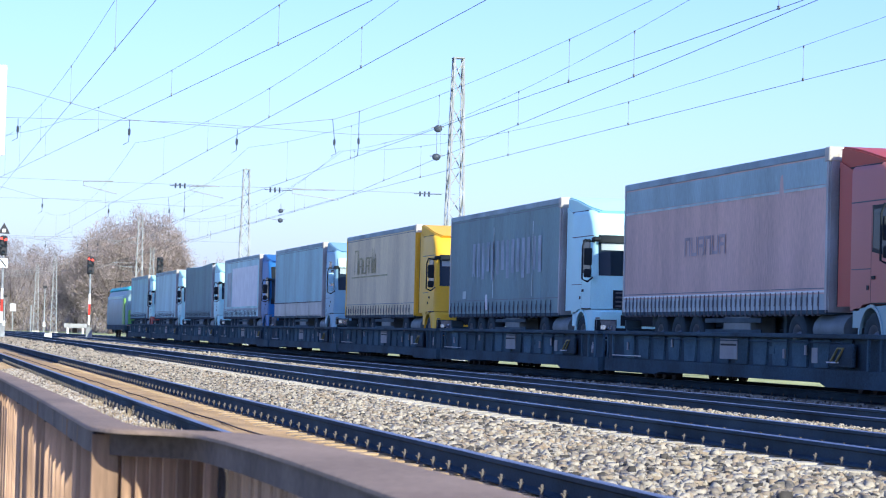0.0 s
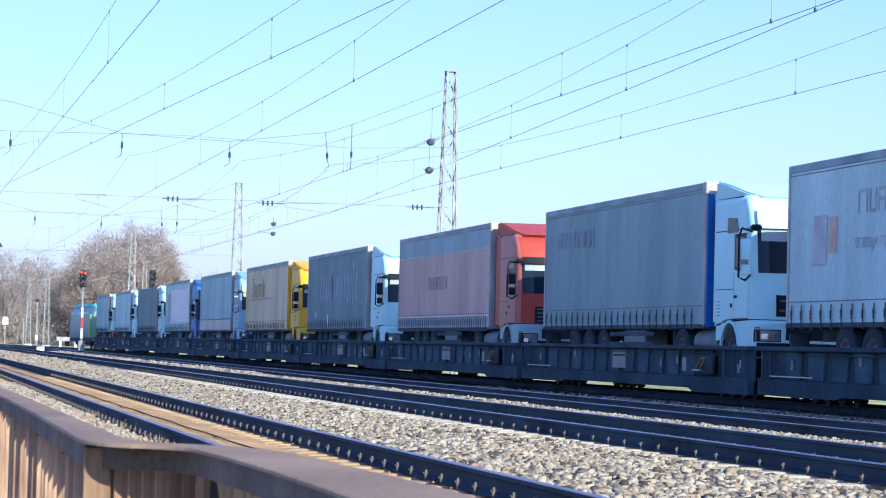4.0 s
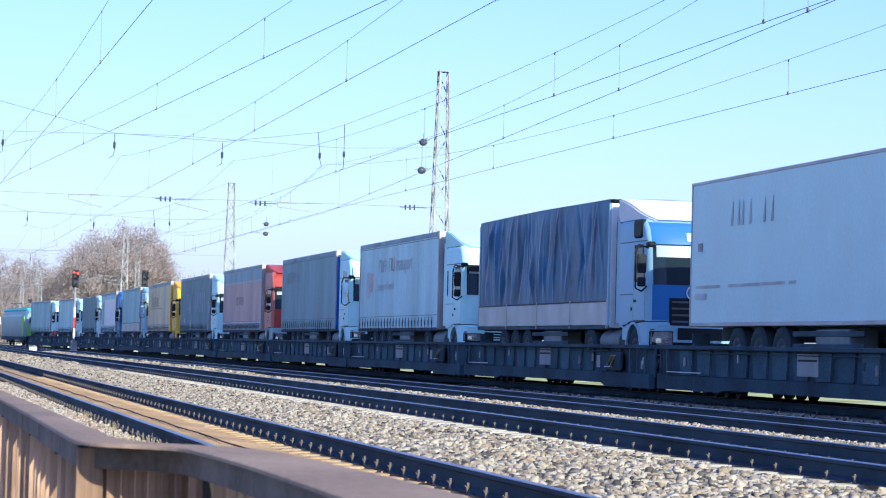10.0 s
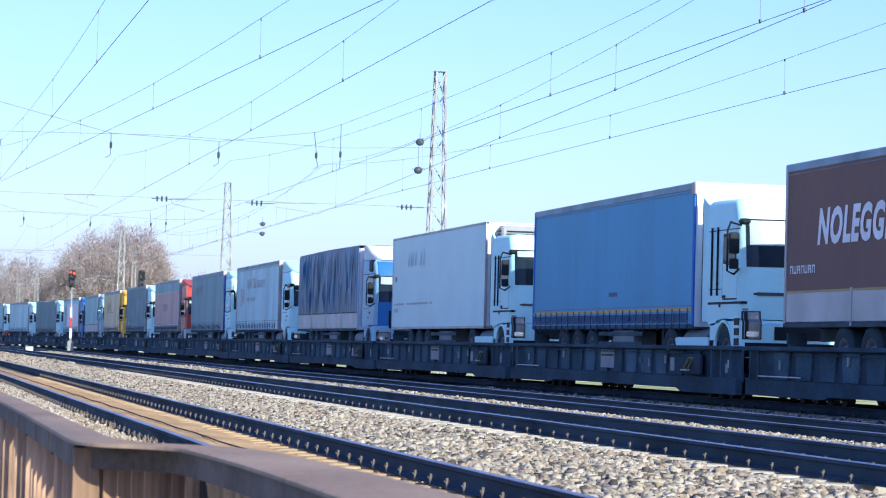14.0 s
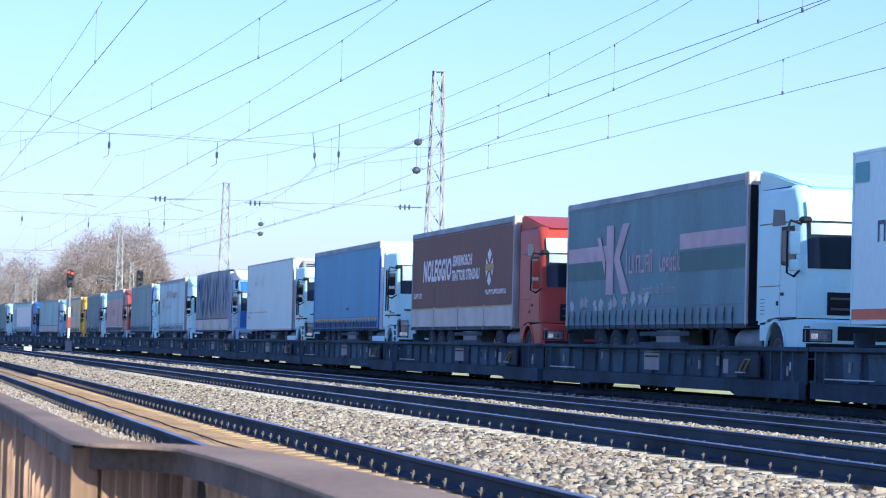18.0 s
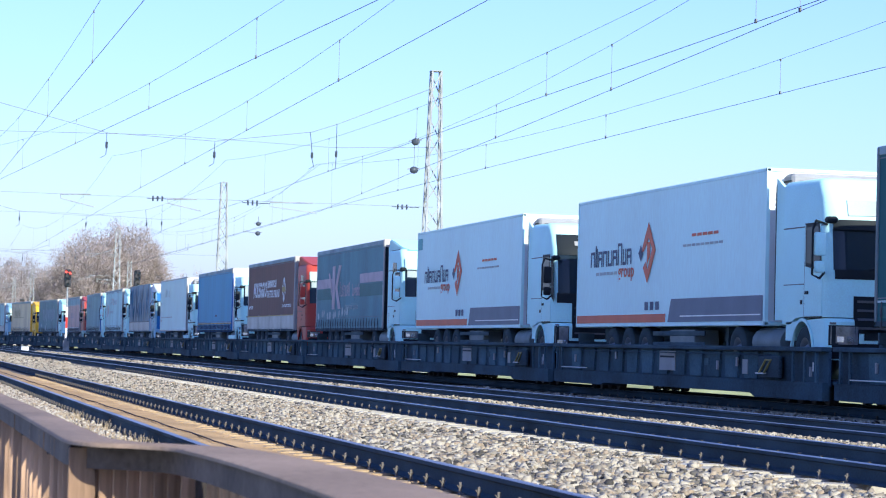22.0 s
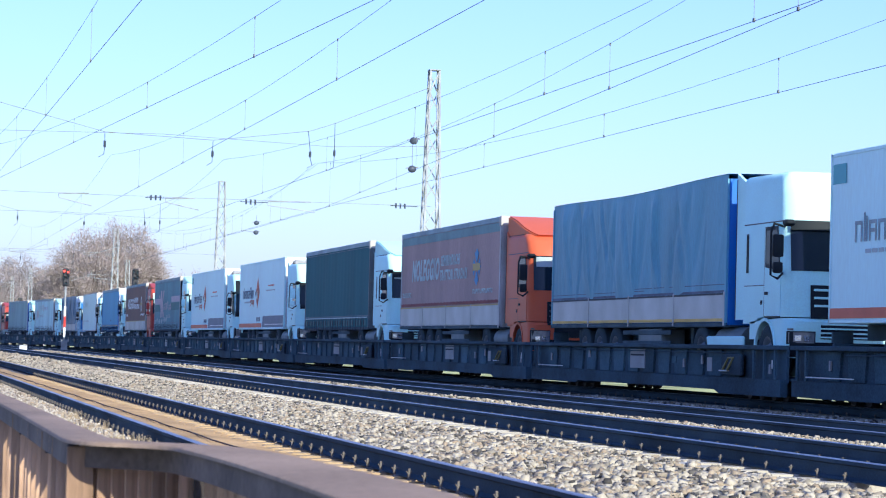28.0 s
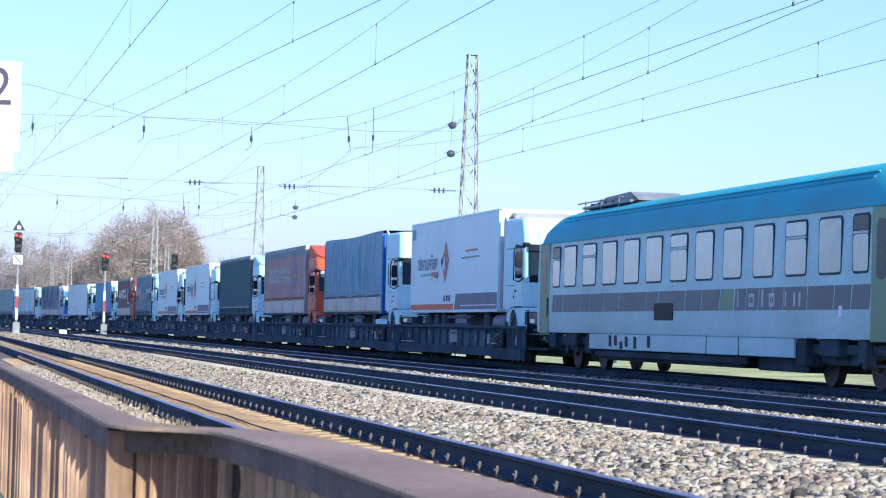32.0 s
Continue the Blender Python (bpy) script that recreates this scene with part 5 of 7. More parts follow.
        patch("torn_label", t, 5.0, 5.25, 1.15, 1.6, LETTER_W)
    elif k == 12:
        for a in (2.6, 3.0, 3.25, 3.7, 4.55, 5.0):
            patch("ghost_letter", t, a, a + 0.14, 3.0, 3.5, LETTER_F, 0, 0.12)
        for a, b in ((0.4, 2.0), (2.5, 5.9), (6.1, 6.5)):
            patch("scrape", t, a, b, 1.78, 1.84, LETTER_F)
        patch("lamp_plate", t, 0.5, 0.8, 2.55, 2.72, M["plate"])
        patch("grey_sticker", t, 0.35, 1.1, 1.55, 1.68, LETTER_F)
    elif k == 13:
        patch("stain", t, 7.2, 7.9, 1.7, 1.8, LETTER_D)
        patch("yellow_line", t, 0.12, 13.5, 1.33, 1.39, YSTRIPE)
        for j in range(24):
            patch("hem_panel", t, 0.35 + j * 0.54, 0.72 + j * 0.54, 1.08, 1.28, NAVY)
    elif k == 20:
        patch("hem_band", t, 0.12, 13.5, 1.64, 1.69, LETTER_D)
        patch("hem_line", t, 0.12, 8.0, 1.75, 1.765, LETTER_D)
        patch("hem_line", t, 6.0, 13.5, 1.80, 1.815, LETTER_D)
    elif k == 18:
        patch("pale_line", t, 0.12, 13.3, 1.36, 1.40, LETTER)
        for j in range(16):
            patch("hem_panel", t, 0.3 + j * 0.82, 0.8 + j * 0.82, 1.10, 1.30, GREENBAND)


TRUCKS = [
    dict(kind="curtain", skin=GREY, cab="stralis", paint=WHITE, trim=RED, label="white and red articulated lorry with a grey curtain trailer"),
    dict(kind="curtain", skin=LGREY, cab="daf", paint=WHITE, label="white articulated lorry with a light grey curtain trailer"),
    dict(kind="curtain", skin=DGREY, cab="daf", paint=WHITE, sag=0.10, waves=0.02, label="white articulated lorry with a sagging slate grey tarp"),
    dict(kind="curtain", skin=LGREY, cab="volvo", paint=BLUE, strap=M["strap"], label="blue articulated lorry with a pale grey printed curtain trailer"),
    dict(kind="curtain", skin=GREY, cab="man", paint=PALE, boards=M["alu"], label="pale blue articulated lorry with a grey trailer on aluminium boards"),
    dict(kind="curtain", skin=YCURT, cab="stralis", paint=YELLOW, frame=YELLOW, roof=YCURT, label="yellow articulated lorry with an ochre yellow curtain trailer"),
    dict(kind="curtain", skin=DGREY, cab="stralis", paint=WHITE, waves=0.02, label="white articulated lorry with a dark grey streaked curtain trailer"),
    dict(kind="curtain", skin=PINK, waves=0.014, cab="stralis", paint=RED_SIDE, face_paint=RED, fairing=RED, trim=STEEL, lowband=LETTER_F, hemline=LETTER_W, strap=M["strap_pale"], gap=0.30, label="red articulated lorry with a faded red curtain trailer"),
    dict(kind="curtain", skin=MGREY, cab="man", paint=WHITE, front=DEEPBLUE, label="white articulated lorry with a grey curtain trailer and blue front wall"),
    dict(kind="curtain", skin=LGREY, cab="daf", paint=WHITE, orange=True, label="white articulated lorry with a light grey curtain and orange plate"),
    # PALE on this blue cab's side is sky reflection put into the colour
    dict(kind="tarp", skin=BTARP, cab="actros", paint=PALE, face_paint=BLUE, trim=PALE, fairing=PALE, spoiler_mat=M["white_roof"], sag=-0.03, waves=0.05, boards=M["alu"], post=PALE, hem=BTARP, front=M["white_roof"], roof_skin=M["white_roof"], label="blue articulated lorry with a glossy wrinkled dark blue tarp"),
    dict(kind="reefer", skin=BOXG, cab="magnum", paint=WHITE, skirt=WHITE, spoiler=False, pale_strip=0.2, label="white articulated lorry with a worn white refrigerated box"),
    dict(kind="curtain", skin=BCURT, cab="magnum", paint=WHITE, front=M["white_roof"], spoiler=False, strap=NAVY, gap=0.54, skirt=WHITE, post=DEEPBLUE, label="white articulated lorry with a bright blue curtain trailer"),
    dict(kind="curtain", skin=BROWN, cab="man", paint=RED, trim=RED, boards=M["alu"], cord=GOLD, label="red articulated lorry with a brown printed trailer on aluminium boards"),
    dict(kind="curtain", skin=DGREEN, cab="man", paint=WHITE, front=M["black"], label="white articulated lorry with a dark green printed curtain trailer"),
    dict(kind="reefer", skin=BOXW, cab="volvo", spoiler=False, paint=WHITE, frame=BOXW, label="white articulated lorry with a printed white refrigerated box"),
    dict(kind="reefer", skin=BOXW, cab="globe", spoiler=False, paint=WHITE, frame=BOXW, label="white articulated lorry with a printed white refrigerated box"),
    dict(kind="curtain", skin=TEAL, cab="daf", paint=WHITE, frame=M["crate"], label="white articulated lorry with a dark teal curtain trailer"),
    dict(kind="curtain", skin=RBROWN, cab="actros", paint=ORANGE, trim=ORANGE, boards=M["alu"], cord=GOLD, label="orange red articulated lorry with a faded red brown printed trailer"),
    dict(kind="tarp", skin=LBTARP, cab="dafh", spoiler=False, paint=WHITE, sag=0.07, waves=0.045, boards=M["alu"], stripe=YSTRIPE, skirt=WHITE, front=DEEPBLUE, post=LBTARP, label="white articulated lorry with a sagging light blue tarp"),
    dict(kind="reefer", skin=BOXW, cab="globe", spoiler=False, paint=WHITE, mirror=M["black"], frame=BOXW, label="white articulated lorry with a printed white refrigerated box"),
]
REARS = [193.0, 173.9, 154.7, 135.4, 116.3, 97.0, 77.8, 58.15, 38.2, 19.5, 0.3, -19.6, -38.8, -58.0, -77.15, -96.3, -115.5, -134.7, -153.9, -173.1, -192.4]


def hem_waves(t, material):
    """A wavy darker band along the hem of a trailer's cloth."""
    for j in range(30):
        y0 = 0.2 + j * 0.44
        bm = side_plate([(-y0, 1.66), (-y0 - 0.40, 1.68), (-y0 - 0.40, 1.745), (-y0 - 0.18, 1.76), (-y0, 1.73)], XS - 0.001, 0.003)
        part("hem_wave", bm, material, t)


def lorries():
    for k, (y, d) in enumerate(zip(REARS, TRUCKS), 1):
        t = thing("articulated_lorry", d["label"], "lorry", group="lorries on the train")
        trailer(t, d, 100 + 7 * k)
        tractor(t, d)
        prints(k, t)
        if k == 19:
            hem_waves(t, HEMRED)
        if d["cab"] == "actros" and k == 11 or k in (16, 21):
            yb = CABS[d["cab"]]["yf"] + 0.02
            bm = bmesh.new()
            rings = []
            for a in range(20):
                p = a * math.tau / 20
                rings.append([bm.verts.new((-0.25 + (0.15 + 0.014 * math.cos(q)) * math.cos(p), yb - 0.03 + 0.014 * math.sin(q), 1.78 + (0.15 + 0.014 * math.cos(q)) * math.sin(p))) for q in (0, 1.26, 2.51, 3.77, 5.03)])
            for a in range(20):
                for i in range(5):
                    bm.faces.new((rings[a][i], rings[a][(i + 1) % 5], rings[(a + 1) % 20][(i + 1) % 5], rings[(a + 1) % 20][i]))
            part("round_badge", bm, LETTER_W if k == 11 else TEALMARK, t, "round ring badge with a letter")
            bm = text_bm("L", 0.2)
            for v in bm.verts:
                v.co = Vector((v.co.x - 0.30, yb - 0.035, v.co.y + 1.71))
            part("badge_letter", bm, LETTER_W if k == 11 else TEALMARK, t)
        if k == 11:
            part("night_heater", boxes((-1.28, -1.0, -16.2, -15.6, 3.0, 3.42), bevel=0.05), M["black"], t)
        if d.get("orange"):
            part("warning_plate", boxes((-0.78, -0.28, -17.22, -17.18, 1.26, 1.62)), ORANGE_PL, t, "blank orange warning plate")
        ride(t, y, DECK)


# ---- the train: low wagons ----
def wagon_wheel_bm():
    bm = bmesh.new()
    tube(bm, (-0.075, 0, 0.19), (0.055, 0, 0.19), 0.19, n=16)
    tube(bm, (-0.10, 0, 0.19), (-0.07, 0, 0.19), 0.07, 0.11, n=10)
    tube(bm, (0.04, 0, 0.19), (0.07, 0, 0.19), 0.205, n=16)
    return bm


WAGON_AXLES = (1.98, 2.70, 3.42, 4.16, 15.65, 16.36, 17.07, 17.79)


def wagon():
    t = thing("low_floor_wagon", "dark low floor rail wagon with ribbed sides and small wheels", "wagon", group="wagons of the train")
    L = 19.10
    part("deck", boxes((-1.18, 1.18, -L, -0.06, 0.40, 0.45)), M["wagon"], t)
    for s in (-1, 1):
        def q(x0, x1, *r):
            a, b = sorted((s * x0, s * x1))
            return (a, b, *r)
        part("top_beam", boxes(q(1.22, 1.42, -L + 0.18, -0.24, 0.97, 1.055), bevel=0.012), M["wagon"], t)
        part("side_web", boxes(q(1.22, 1.27, -L + 0.18, -0.24, 0.36, 0.97)), M["wagon"], t)
        bm = bmesh.new()
        pts = [(-0.26, 0.42), (-0.26, 0.13), (-1.5, 0.12), (-4.5, 0.12), (-4.8, 0.17), (-15.0, 0.17), (-15.3, 0.10), (-L + 0.2, 0.10), (-L + 0.2, 0.42)]
        prism(bm, pts, "x", *sorted((s * 1.24, s * 1.38)))
        part("sill", bm, M["wagon"], t)
        rib = None
        for k, w in enumerate((2.1, 3.3, 4.5, 5.65, 6.8, 7.95, 9.1, 10.25, 11.4, 12.55, 13.7, 14.85, 16.0)):
            bm = bmesh.new()
            pr = [(-w - 0.44, 0.95), (-w + 0.44, 0.95), (-w + 0.36, 0.44), (-w - 0.36, 0.44)]
            prism(bm, pr, "x", *sorted((s * 1.27, s * 1.315)))
            part("rib", bm, M["wagon_panel"], t)
        for w in WAGON_AXLES:
            if not WHEELS.get("wagon"):
                WHEELS["wagon"] = part("rail_wheel", wagon_wheel_bm(), M["wheel"], t, smooth=40)
                WHEELS["wagon"].matrix_basis = pose(s * 0.77, -w, 0, 0, 0, 0 if s < 0 else 180)
            else:
                again(WHEELS["wagon"], s * 0.77, -w, 0, 0 if s < 0 else 180, parent=t)
    for w0, w1 in ((1.7, 4.45), (15.35, 18.1)):
        for s in (-1, 1):
            part("bogie_frame", boxes((min(s * 0.86, s * 1.05), max(s * 0.86, s * 1.05), -w1, -w0, 0.11, 0.36), bevel=0.02), M["wagon"], t)
        part("bogie_bolster", boxes((-0.85, 0.85, -w1 + 0.3, -w0 - 0.3, 0.24, 0.38)), M["wagon"], t)
    # fittings on the near side and the far side alike
    for s in (-1, 1):
        def q(x0, x1, *r):
            a, b = sorted((s * x0, s * x1))
            return (a, b, *r)
        part("label_plate", boxes(q(1.30, 1.335, -10.05, -8.95, 0.52, 0.93)), M["plate"], t, "pale grey label plate")
        part("plate_line", boxes(q(1.335, 1.339, -10.0, -9.0, 0.79, 0.83)), M["black"], t)
        part("small_plate", boxes(q(1.30, 1.33, -14.7, -14.4, 0.52, 0.80)), M["plate"], t)
        part("small_plate", boxes(q(1.30, 1.33, -12.3, -12.02, 0.66, 0.80)), M["wagon_panel"], t)
        bm = bmesh.new()
        tube(bm, (s * 1.39, -3.0, 0.90), (s * 1.39, -16.2, 0.90), 0.012, n=5)
        part("brake_pipe", bm, M["wagon"], t)
        bm = bmesh.new()
        for o in (0, 0.28):
            tube(bm, (s * 1.40, -15.95 - o, 0.80), (s * 1.44, -15.70 - o, 0.56), 0.024, n=5)
        tube(bm, (s * 1.40, -15.93, 0.80), (s * 1.40, -16.28, 0.80), 0.018, n=5)
        part("ratchet_handle", bm, M["yellow_iron"], t, "yellow ratchet handle")
        part("handle_step", boxes(q(1.40, 1.45, -16.0, -15.5, 0.535, 0.56)), M["whiteline"], t)
        part("ratchet_box", boxes(q(1.33, 1.40, -16.7, -15.5, 0.46, 0.88), bevel=0.02), M["wagon"], t)
        for w, z in ((2.1, 0.62), (5.6, 0.72), (12.9, 0.58), (14.1, 0.66), (18.2, 0.52)):
            part("bracket_plate", boxes(q(1.32, 1.36, -w - 0.05, -w + 0.03, z, z + 0.18), bevel=0.008), M["plate"], t)
        part("step_bar", boxes(q(1.40, 1.425, -3.4, -1.1, 0.485, 0.505)), M["whiteline"], t, "thin white step edge")
        for w in (0.55, 1.0, 17.4, 18.0, 18.6):
            part("end_post", boxes(q(1.36, 1.40, -w - 0.04, -w + 0.04, 0.42, 0.97)), M["wagon_panel"], t)
        part("end_mark", boxes(q(1.41, 1.414, -18.55, -18.49, 0.62, 0.78)), M["whiteline"], t)
        part("brake_box", boxes(q(1.1, 1.36, -16.6, -15.5, 0.24, 0.42), bevel=0.02), M["wagon"], t)
    part("coupler", boxes((-0.2, 0.2, -19.30, -19.0, 0.5, 0.72), bevel=0.03), M["wheel"], t)
    part("bulkhead", boxes((-1.22, 1.22, -0.16, -0.08, 0.3, 0.9)), M["wagon"], t)
    return t


def wagons():
    ys = [-36.7 + 19.24 * (12 - k) for k in range(21)]
    first = wagon()
    ride(first, ys[0])
    for y in ys[1:]:
        ride(copy_thing(first, pose(TRAIN_X, y, 0)), y)


lorries()
wagons()


# ---- the train: coach and engine ----
SILVER = mat("silver_coach_paint", (0.41, 0.67, 0.69), 0.45, 0.15, 0.10, 1.5, 20, 0.03, dirt=(0.25, 0.23, 0.2), dirt_amount=0.3, stretch=(1, 1, 0.4))
ROOFBLUE = mat("turquoise_roof_paint", (0.05, 0.40, 0.46), 0.6, 0.0, 0.14, 2.0, 20, 0.05, dirt=(0.2, 0.24, 0.26), dirt_amount=0.25)
COACHGREEN = mat("green_coach_paint", (0.17, 0.30, 0.17), 0.45, 0.0, 0.12, 2.0, 20, 0.03)
SEGMENT = mat("mauve_grey_band", (0.145, 0.170, 0.180), 0.5, 0.0, 0.10, 3.0, 20, 0.02)
WINDOW_RUBBER = mat("window_rubber", (0.045, 0.075, 0.09), 0.7, var=0.2, bump=0.02)
# base colour holds the pale sky reflection, on top of the real gloss
SKYGLASS = mat("sky_toned_coach_window", (0.15, 0.33, 0.38), 0.06, 0.0, 0.15, 1.0, 3, 0.0, spec=0.6, coat=0.45)
LOCOGREEN = mat("lime_engine_paint", (0.20, 0.42, 0.10), 0.45, 0.0, 0.08, 2.0, 20, 0.02)
LOCOSIDE = mat("grey_green_engine_side", (0.22, 0.33, 0.36), 0.45, 0.0, 0.10, 2.0, 20, 0.02)


def long_body(section, stations):
    """Stations: y, width factor, and the height above which the section is pressed down."""
    bm = bmesh.new()
    rings = []
    for y, wf, press in stations:
        rings.append([bm.verts.new((x * wf, y, z if z < 2.9 else 2.9 + (z - 2.9) * press)) for x, z in section])
    n = len(section)
    for a, b in zip(rings, rings[1:]):
        for k in range(n):
            bm.faces.new((a[k], a[(k + 1) % n], b[(k + 1) % n], b[k]))
    bm.faces.new(rings[0])
    bm.faces.new(rings[-1][::-1])
    bmesh.ops.recalc_face_normals(bm, faces=bm.faces)
    return bm


def rail_wheelset(parent, y, r=0.46):
    for s in (-1, 1):
        bm = bmesh.new()
        tube(bm, (s * 0.70, y, r), (s * 0.83, y, r), r, n=28)
        tube(bm, (s * 0.68, y, r), (s * 0.71, y, r), r + 0.03, n=28)
        tube(bm, (s * 0.83, y, r), (s * 0.90, y, r), 0.16, 0.12, n=14)
        part("rail_wheel", bm, M["wheel"], parent, smooth=40)
    bm = bmesh.new()
    tube(bm, (-0.7, y, r), (0.7, y, r), 0.08, n=10)
    part("axle", bm, M["wheel"], parent)


def bogie(parent, y, half=1.28):
    rail_wheelset(parent, y - half)
    rail_wheelset(parent, y + half)
    for s in (-1, 1):
        bm = bmesh.new()
        a, b = sorted((s * 0.92, s * 1.08))
        prism(bm, [(y - half - 0.45, 0.55), (y - 0.7, 0.42), (y + 0.7, 0.42), (y + half + 0.45, 0.55), (y + half + 0.45, 0.75), (y - half - 0.45, 0.75)], "x", a, b)
        part("bogie_frame", bm, M["wagon"], parent)
        for o in (-half, half):
            bm = bmesh.new()
            tube(bm, (s * 1.0, y + o, 0.5), (s * 1.14, y + o, 0.5), 0.15, n=12)
            part("axle_box", bm, M["wagon"], parent)
        for o in (-0.3, 0.3):
            bm = bmesh.new()
            for k in range(6):
                tube(bm, (s * 1.0, y + o, 0.45 + 0.055 * k), (s * 1.0, y + o, 0.48 + 0.055 * k), 0.11, n=12)
            part("spring", bm, M["wagon"], parent)


def rounded(y0, y1, z0, z1, r, n=4):
    pts = []
    for cy, cz, a0 in ((y1 - r, z0 + r, -90), (y1 - r, z1 - r, 0), (y0 + r, z1 - r, 90), (y0 + r, z0 + r, 180)):
        for k in range(n + 1):
            a = radians(a0 + 90 * k / n)
            pts.append((cy + r * math.cos(a), cz + r * math.sin(a)))
    return pts


def coach():
    t = thing("passenger_coach", "silver passenger coach with turquoise roof and green doors", "railway coach")
    far, near = 0.75, -25.65
    lower = [(1.405, 0.90), (1.415, 0.98), (1.42, 2.3), (1.395, 3.24), (-1.395, 3.24), (-1.42, 2.3), (-1.415, 0.98), (-1.405, 0.90)]
    part("body", long_body(lower, [(near, 0.97, 1), (near + 0.5, 1, 1), (far - 0.5, 1, 1), (far, 0.97, 1)]), SILVER, t, smooth=30)
    upper = [(1.40, 3.24), (1.38, 3.40), (1.29, 3.70), (1.06, 3.94), (0.62, 4.10), (0, 4.16), (-0.62, 4.10), (-1.06, 3.94), (-1.29, 3.70), (-1.38, 3.40), (-1.40, 3.24)]
    part("roof", long_body(upper, [(near, 0.96, 0.62), (near + 0.5, 0.99, 0.86), (near + 1.6, 1, 1), (far - 2.0, 1, 1), (far - 1.4, 1, 0.97), (far - 0.9, 0.995, 0.90), (far - 0.5, 0.985, 0.80), (far - 0.2, 0.97, 0.66), (far, 0.95, 0.50)]), ROOFBLUE, t, "turquoise painted roof", smooth=40)
    for s in (-1, 1):
        part("gutter", boxes((min(s * 1.40, s * 1.435), max(s * 1.40, s * 1.435), near + 0.5, far - 0.5, 3.23, 3.26)), ROOFBLUE, t)
        for dz, wx in ((3.78, 1.225), (3.88, 1.135)):
            bm = bmesh.new()
            tube(bm, (s * wx, near + 1.8, dz), (s * wx, far - 2.2, dz), 0.018, n=5)
            part("roof_bead", bm, ROOFBLUE, t)
    vents = [(-4.9, 0), (-12.6, 0), (-20.3, 0)]
    spans = [(-0.05 - 1.0, -1.87), (-2.26, -3.54), (-4.18, -5.49), (-6.09, -7.40), (-8.03, -9.38), (-9.94, -11.26), (-11.89, -13.2), (-13.8, -15.08), (-15.75, -17.0), (-17.71, -18.98), (-19.66, -20.9), (-21.55, -22.78), (-23.32, -24.15)]
    for s in (-1, 1):
        for k, (a, b) in enumerate(spans):
            y0, y1 = min(a, b), max(a, b)
            def plate(poly, x0, x1):
                bm = bmesh.new()
                prism(bm, poly, "x", *sorted((s * x0, s * x1)))
                return bm
            w = part("window", plate(rounded(y0, y1, 2.06, 3.13, 0.12), 1.40, 1.426), WINDOW_RUBBER, t, "rounded coach window in a dark frame")
            split = k in (0, 2, 6, 10, 12)
            if split:
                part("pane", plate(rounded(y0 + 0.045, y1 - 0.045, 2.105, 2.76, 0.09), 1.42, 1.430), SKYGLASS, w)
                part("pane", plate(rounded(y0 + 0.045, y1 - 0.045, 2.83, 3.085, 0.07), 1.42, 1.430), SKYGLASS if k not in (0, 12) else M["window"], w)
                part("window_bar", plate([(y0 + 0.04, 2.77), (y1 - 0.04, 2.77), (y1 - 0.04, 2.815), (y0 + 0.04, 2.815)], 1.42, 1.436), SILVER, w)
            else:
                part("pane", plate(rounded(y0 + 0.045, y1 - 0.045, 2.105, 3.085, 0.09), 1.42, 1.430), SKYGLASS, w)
        # doors
        for y0, y1 in ((-0.72, 0.30), (-25.3, -24.28)):
            d = part("door", boxes((min(s * 1.37, s * 1.428), max(s * 1.37, s * 1.428), y0, y1, 0.86, 3.22), bevel=0.012), COACHGREEN, t, "green folding door")
            bm = bmesh.new()
            prism(bm, rounded(y0 + 0.33, y1 - 0.25, 1.95, 3.0, 0.14), "x", *sorted((s * 1.42, s * 1.434)))
            part("door_window", bm, M["window"], d)
            part("door_handle", boxes((min(s * 1.43, s * 1.45), max(s * 1.43, s * 1.45), y0 + 0.1, y0 + 0.14, 1.3, 1.8)), M["black"], d)
        # band of slanted segments
        cuts = [-1.0, -1.35, -2.15, -3.95, -4.85, -6.2, -7.6, -9.9, -10.9, -13.0, -14.2, -15.5]
        for a, b in zip(cuts, cuts[1:]):
            bm = bmesh.new()
            prism(bm, [(a - 0.06, 1.43), (b + 0.02, 1.43), (b - 0.10, 1.87), (a - 0.16, 1.87)], "x", *sorted((s * 1.41, s * 1.4235)))
            part("band_segment", bm, SEGMENT, t)
        cuts = [-16.5, -17.25, -18.05, -18.85, -19.55, -20.9, -22.35, -23.25, -24.2]
        for a, b in zip(cuts, cuts[1:]):
            bm = bmesh.new()
            prism(bm, [(a - 0.04, 1.43), (b + 0.02, 1.43), (b - 0.06, 1.87), (a - 0.12, 1.87)], "x", *sorted((s * 1.41, s * 1.4235)))
            part("band_segment", bm, SEGMENT, t)
        bm = bmesh.new()
        prism(bm, [(-15.55, 1.43), (-16.45, 1.43), (-16.5, 1.87), (-15.65, 1.87)], "x", *sorted((s * 1.41, s * 1.4235)))
        part("band_segment", bm, COACHGREEN, t, "pale green band segment")
        # name as plain strokes
        for a, h, w in ((-16.75, 0.34, 0.10), (-17.5, 0.26, 0.34), (-18.3, 0.34, 0.10), (-18.75, 0.26, 0.34), (-19.7, 0.28, 0.08), (-20.2, 0.26, 0.10), (-20.5, 0.26, 0.10)):
            bars = ((a - w, a, 1.5, 1.5 + h),) if w < 0.2 else ((a - 0.07, a, 1.5, 1.5 + h), (a - w, a - w + 0.07, 1.5, 1.5 + h), (a - w + 0.07, a - 0.07, 1.5, 1.57), (a - w + 0.07, a - 0.07, 1.43 + h, 1.5 + h))
            bm = bmesh.new()
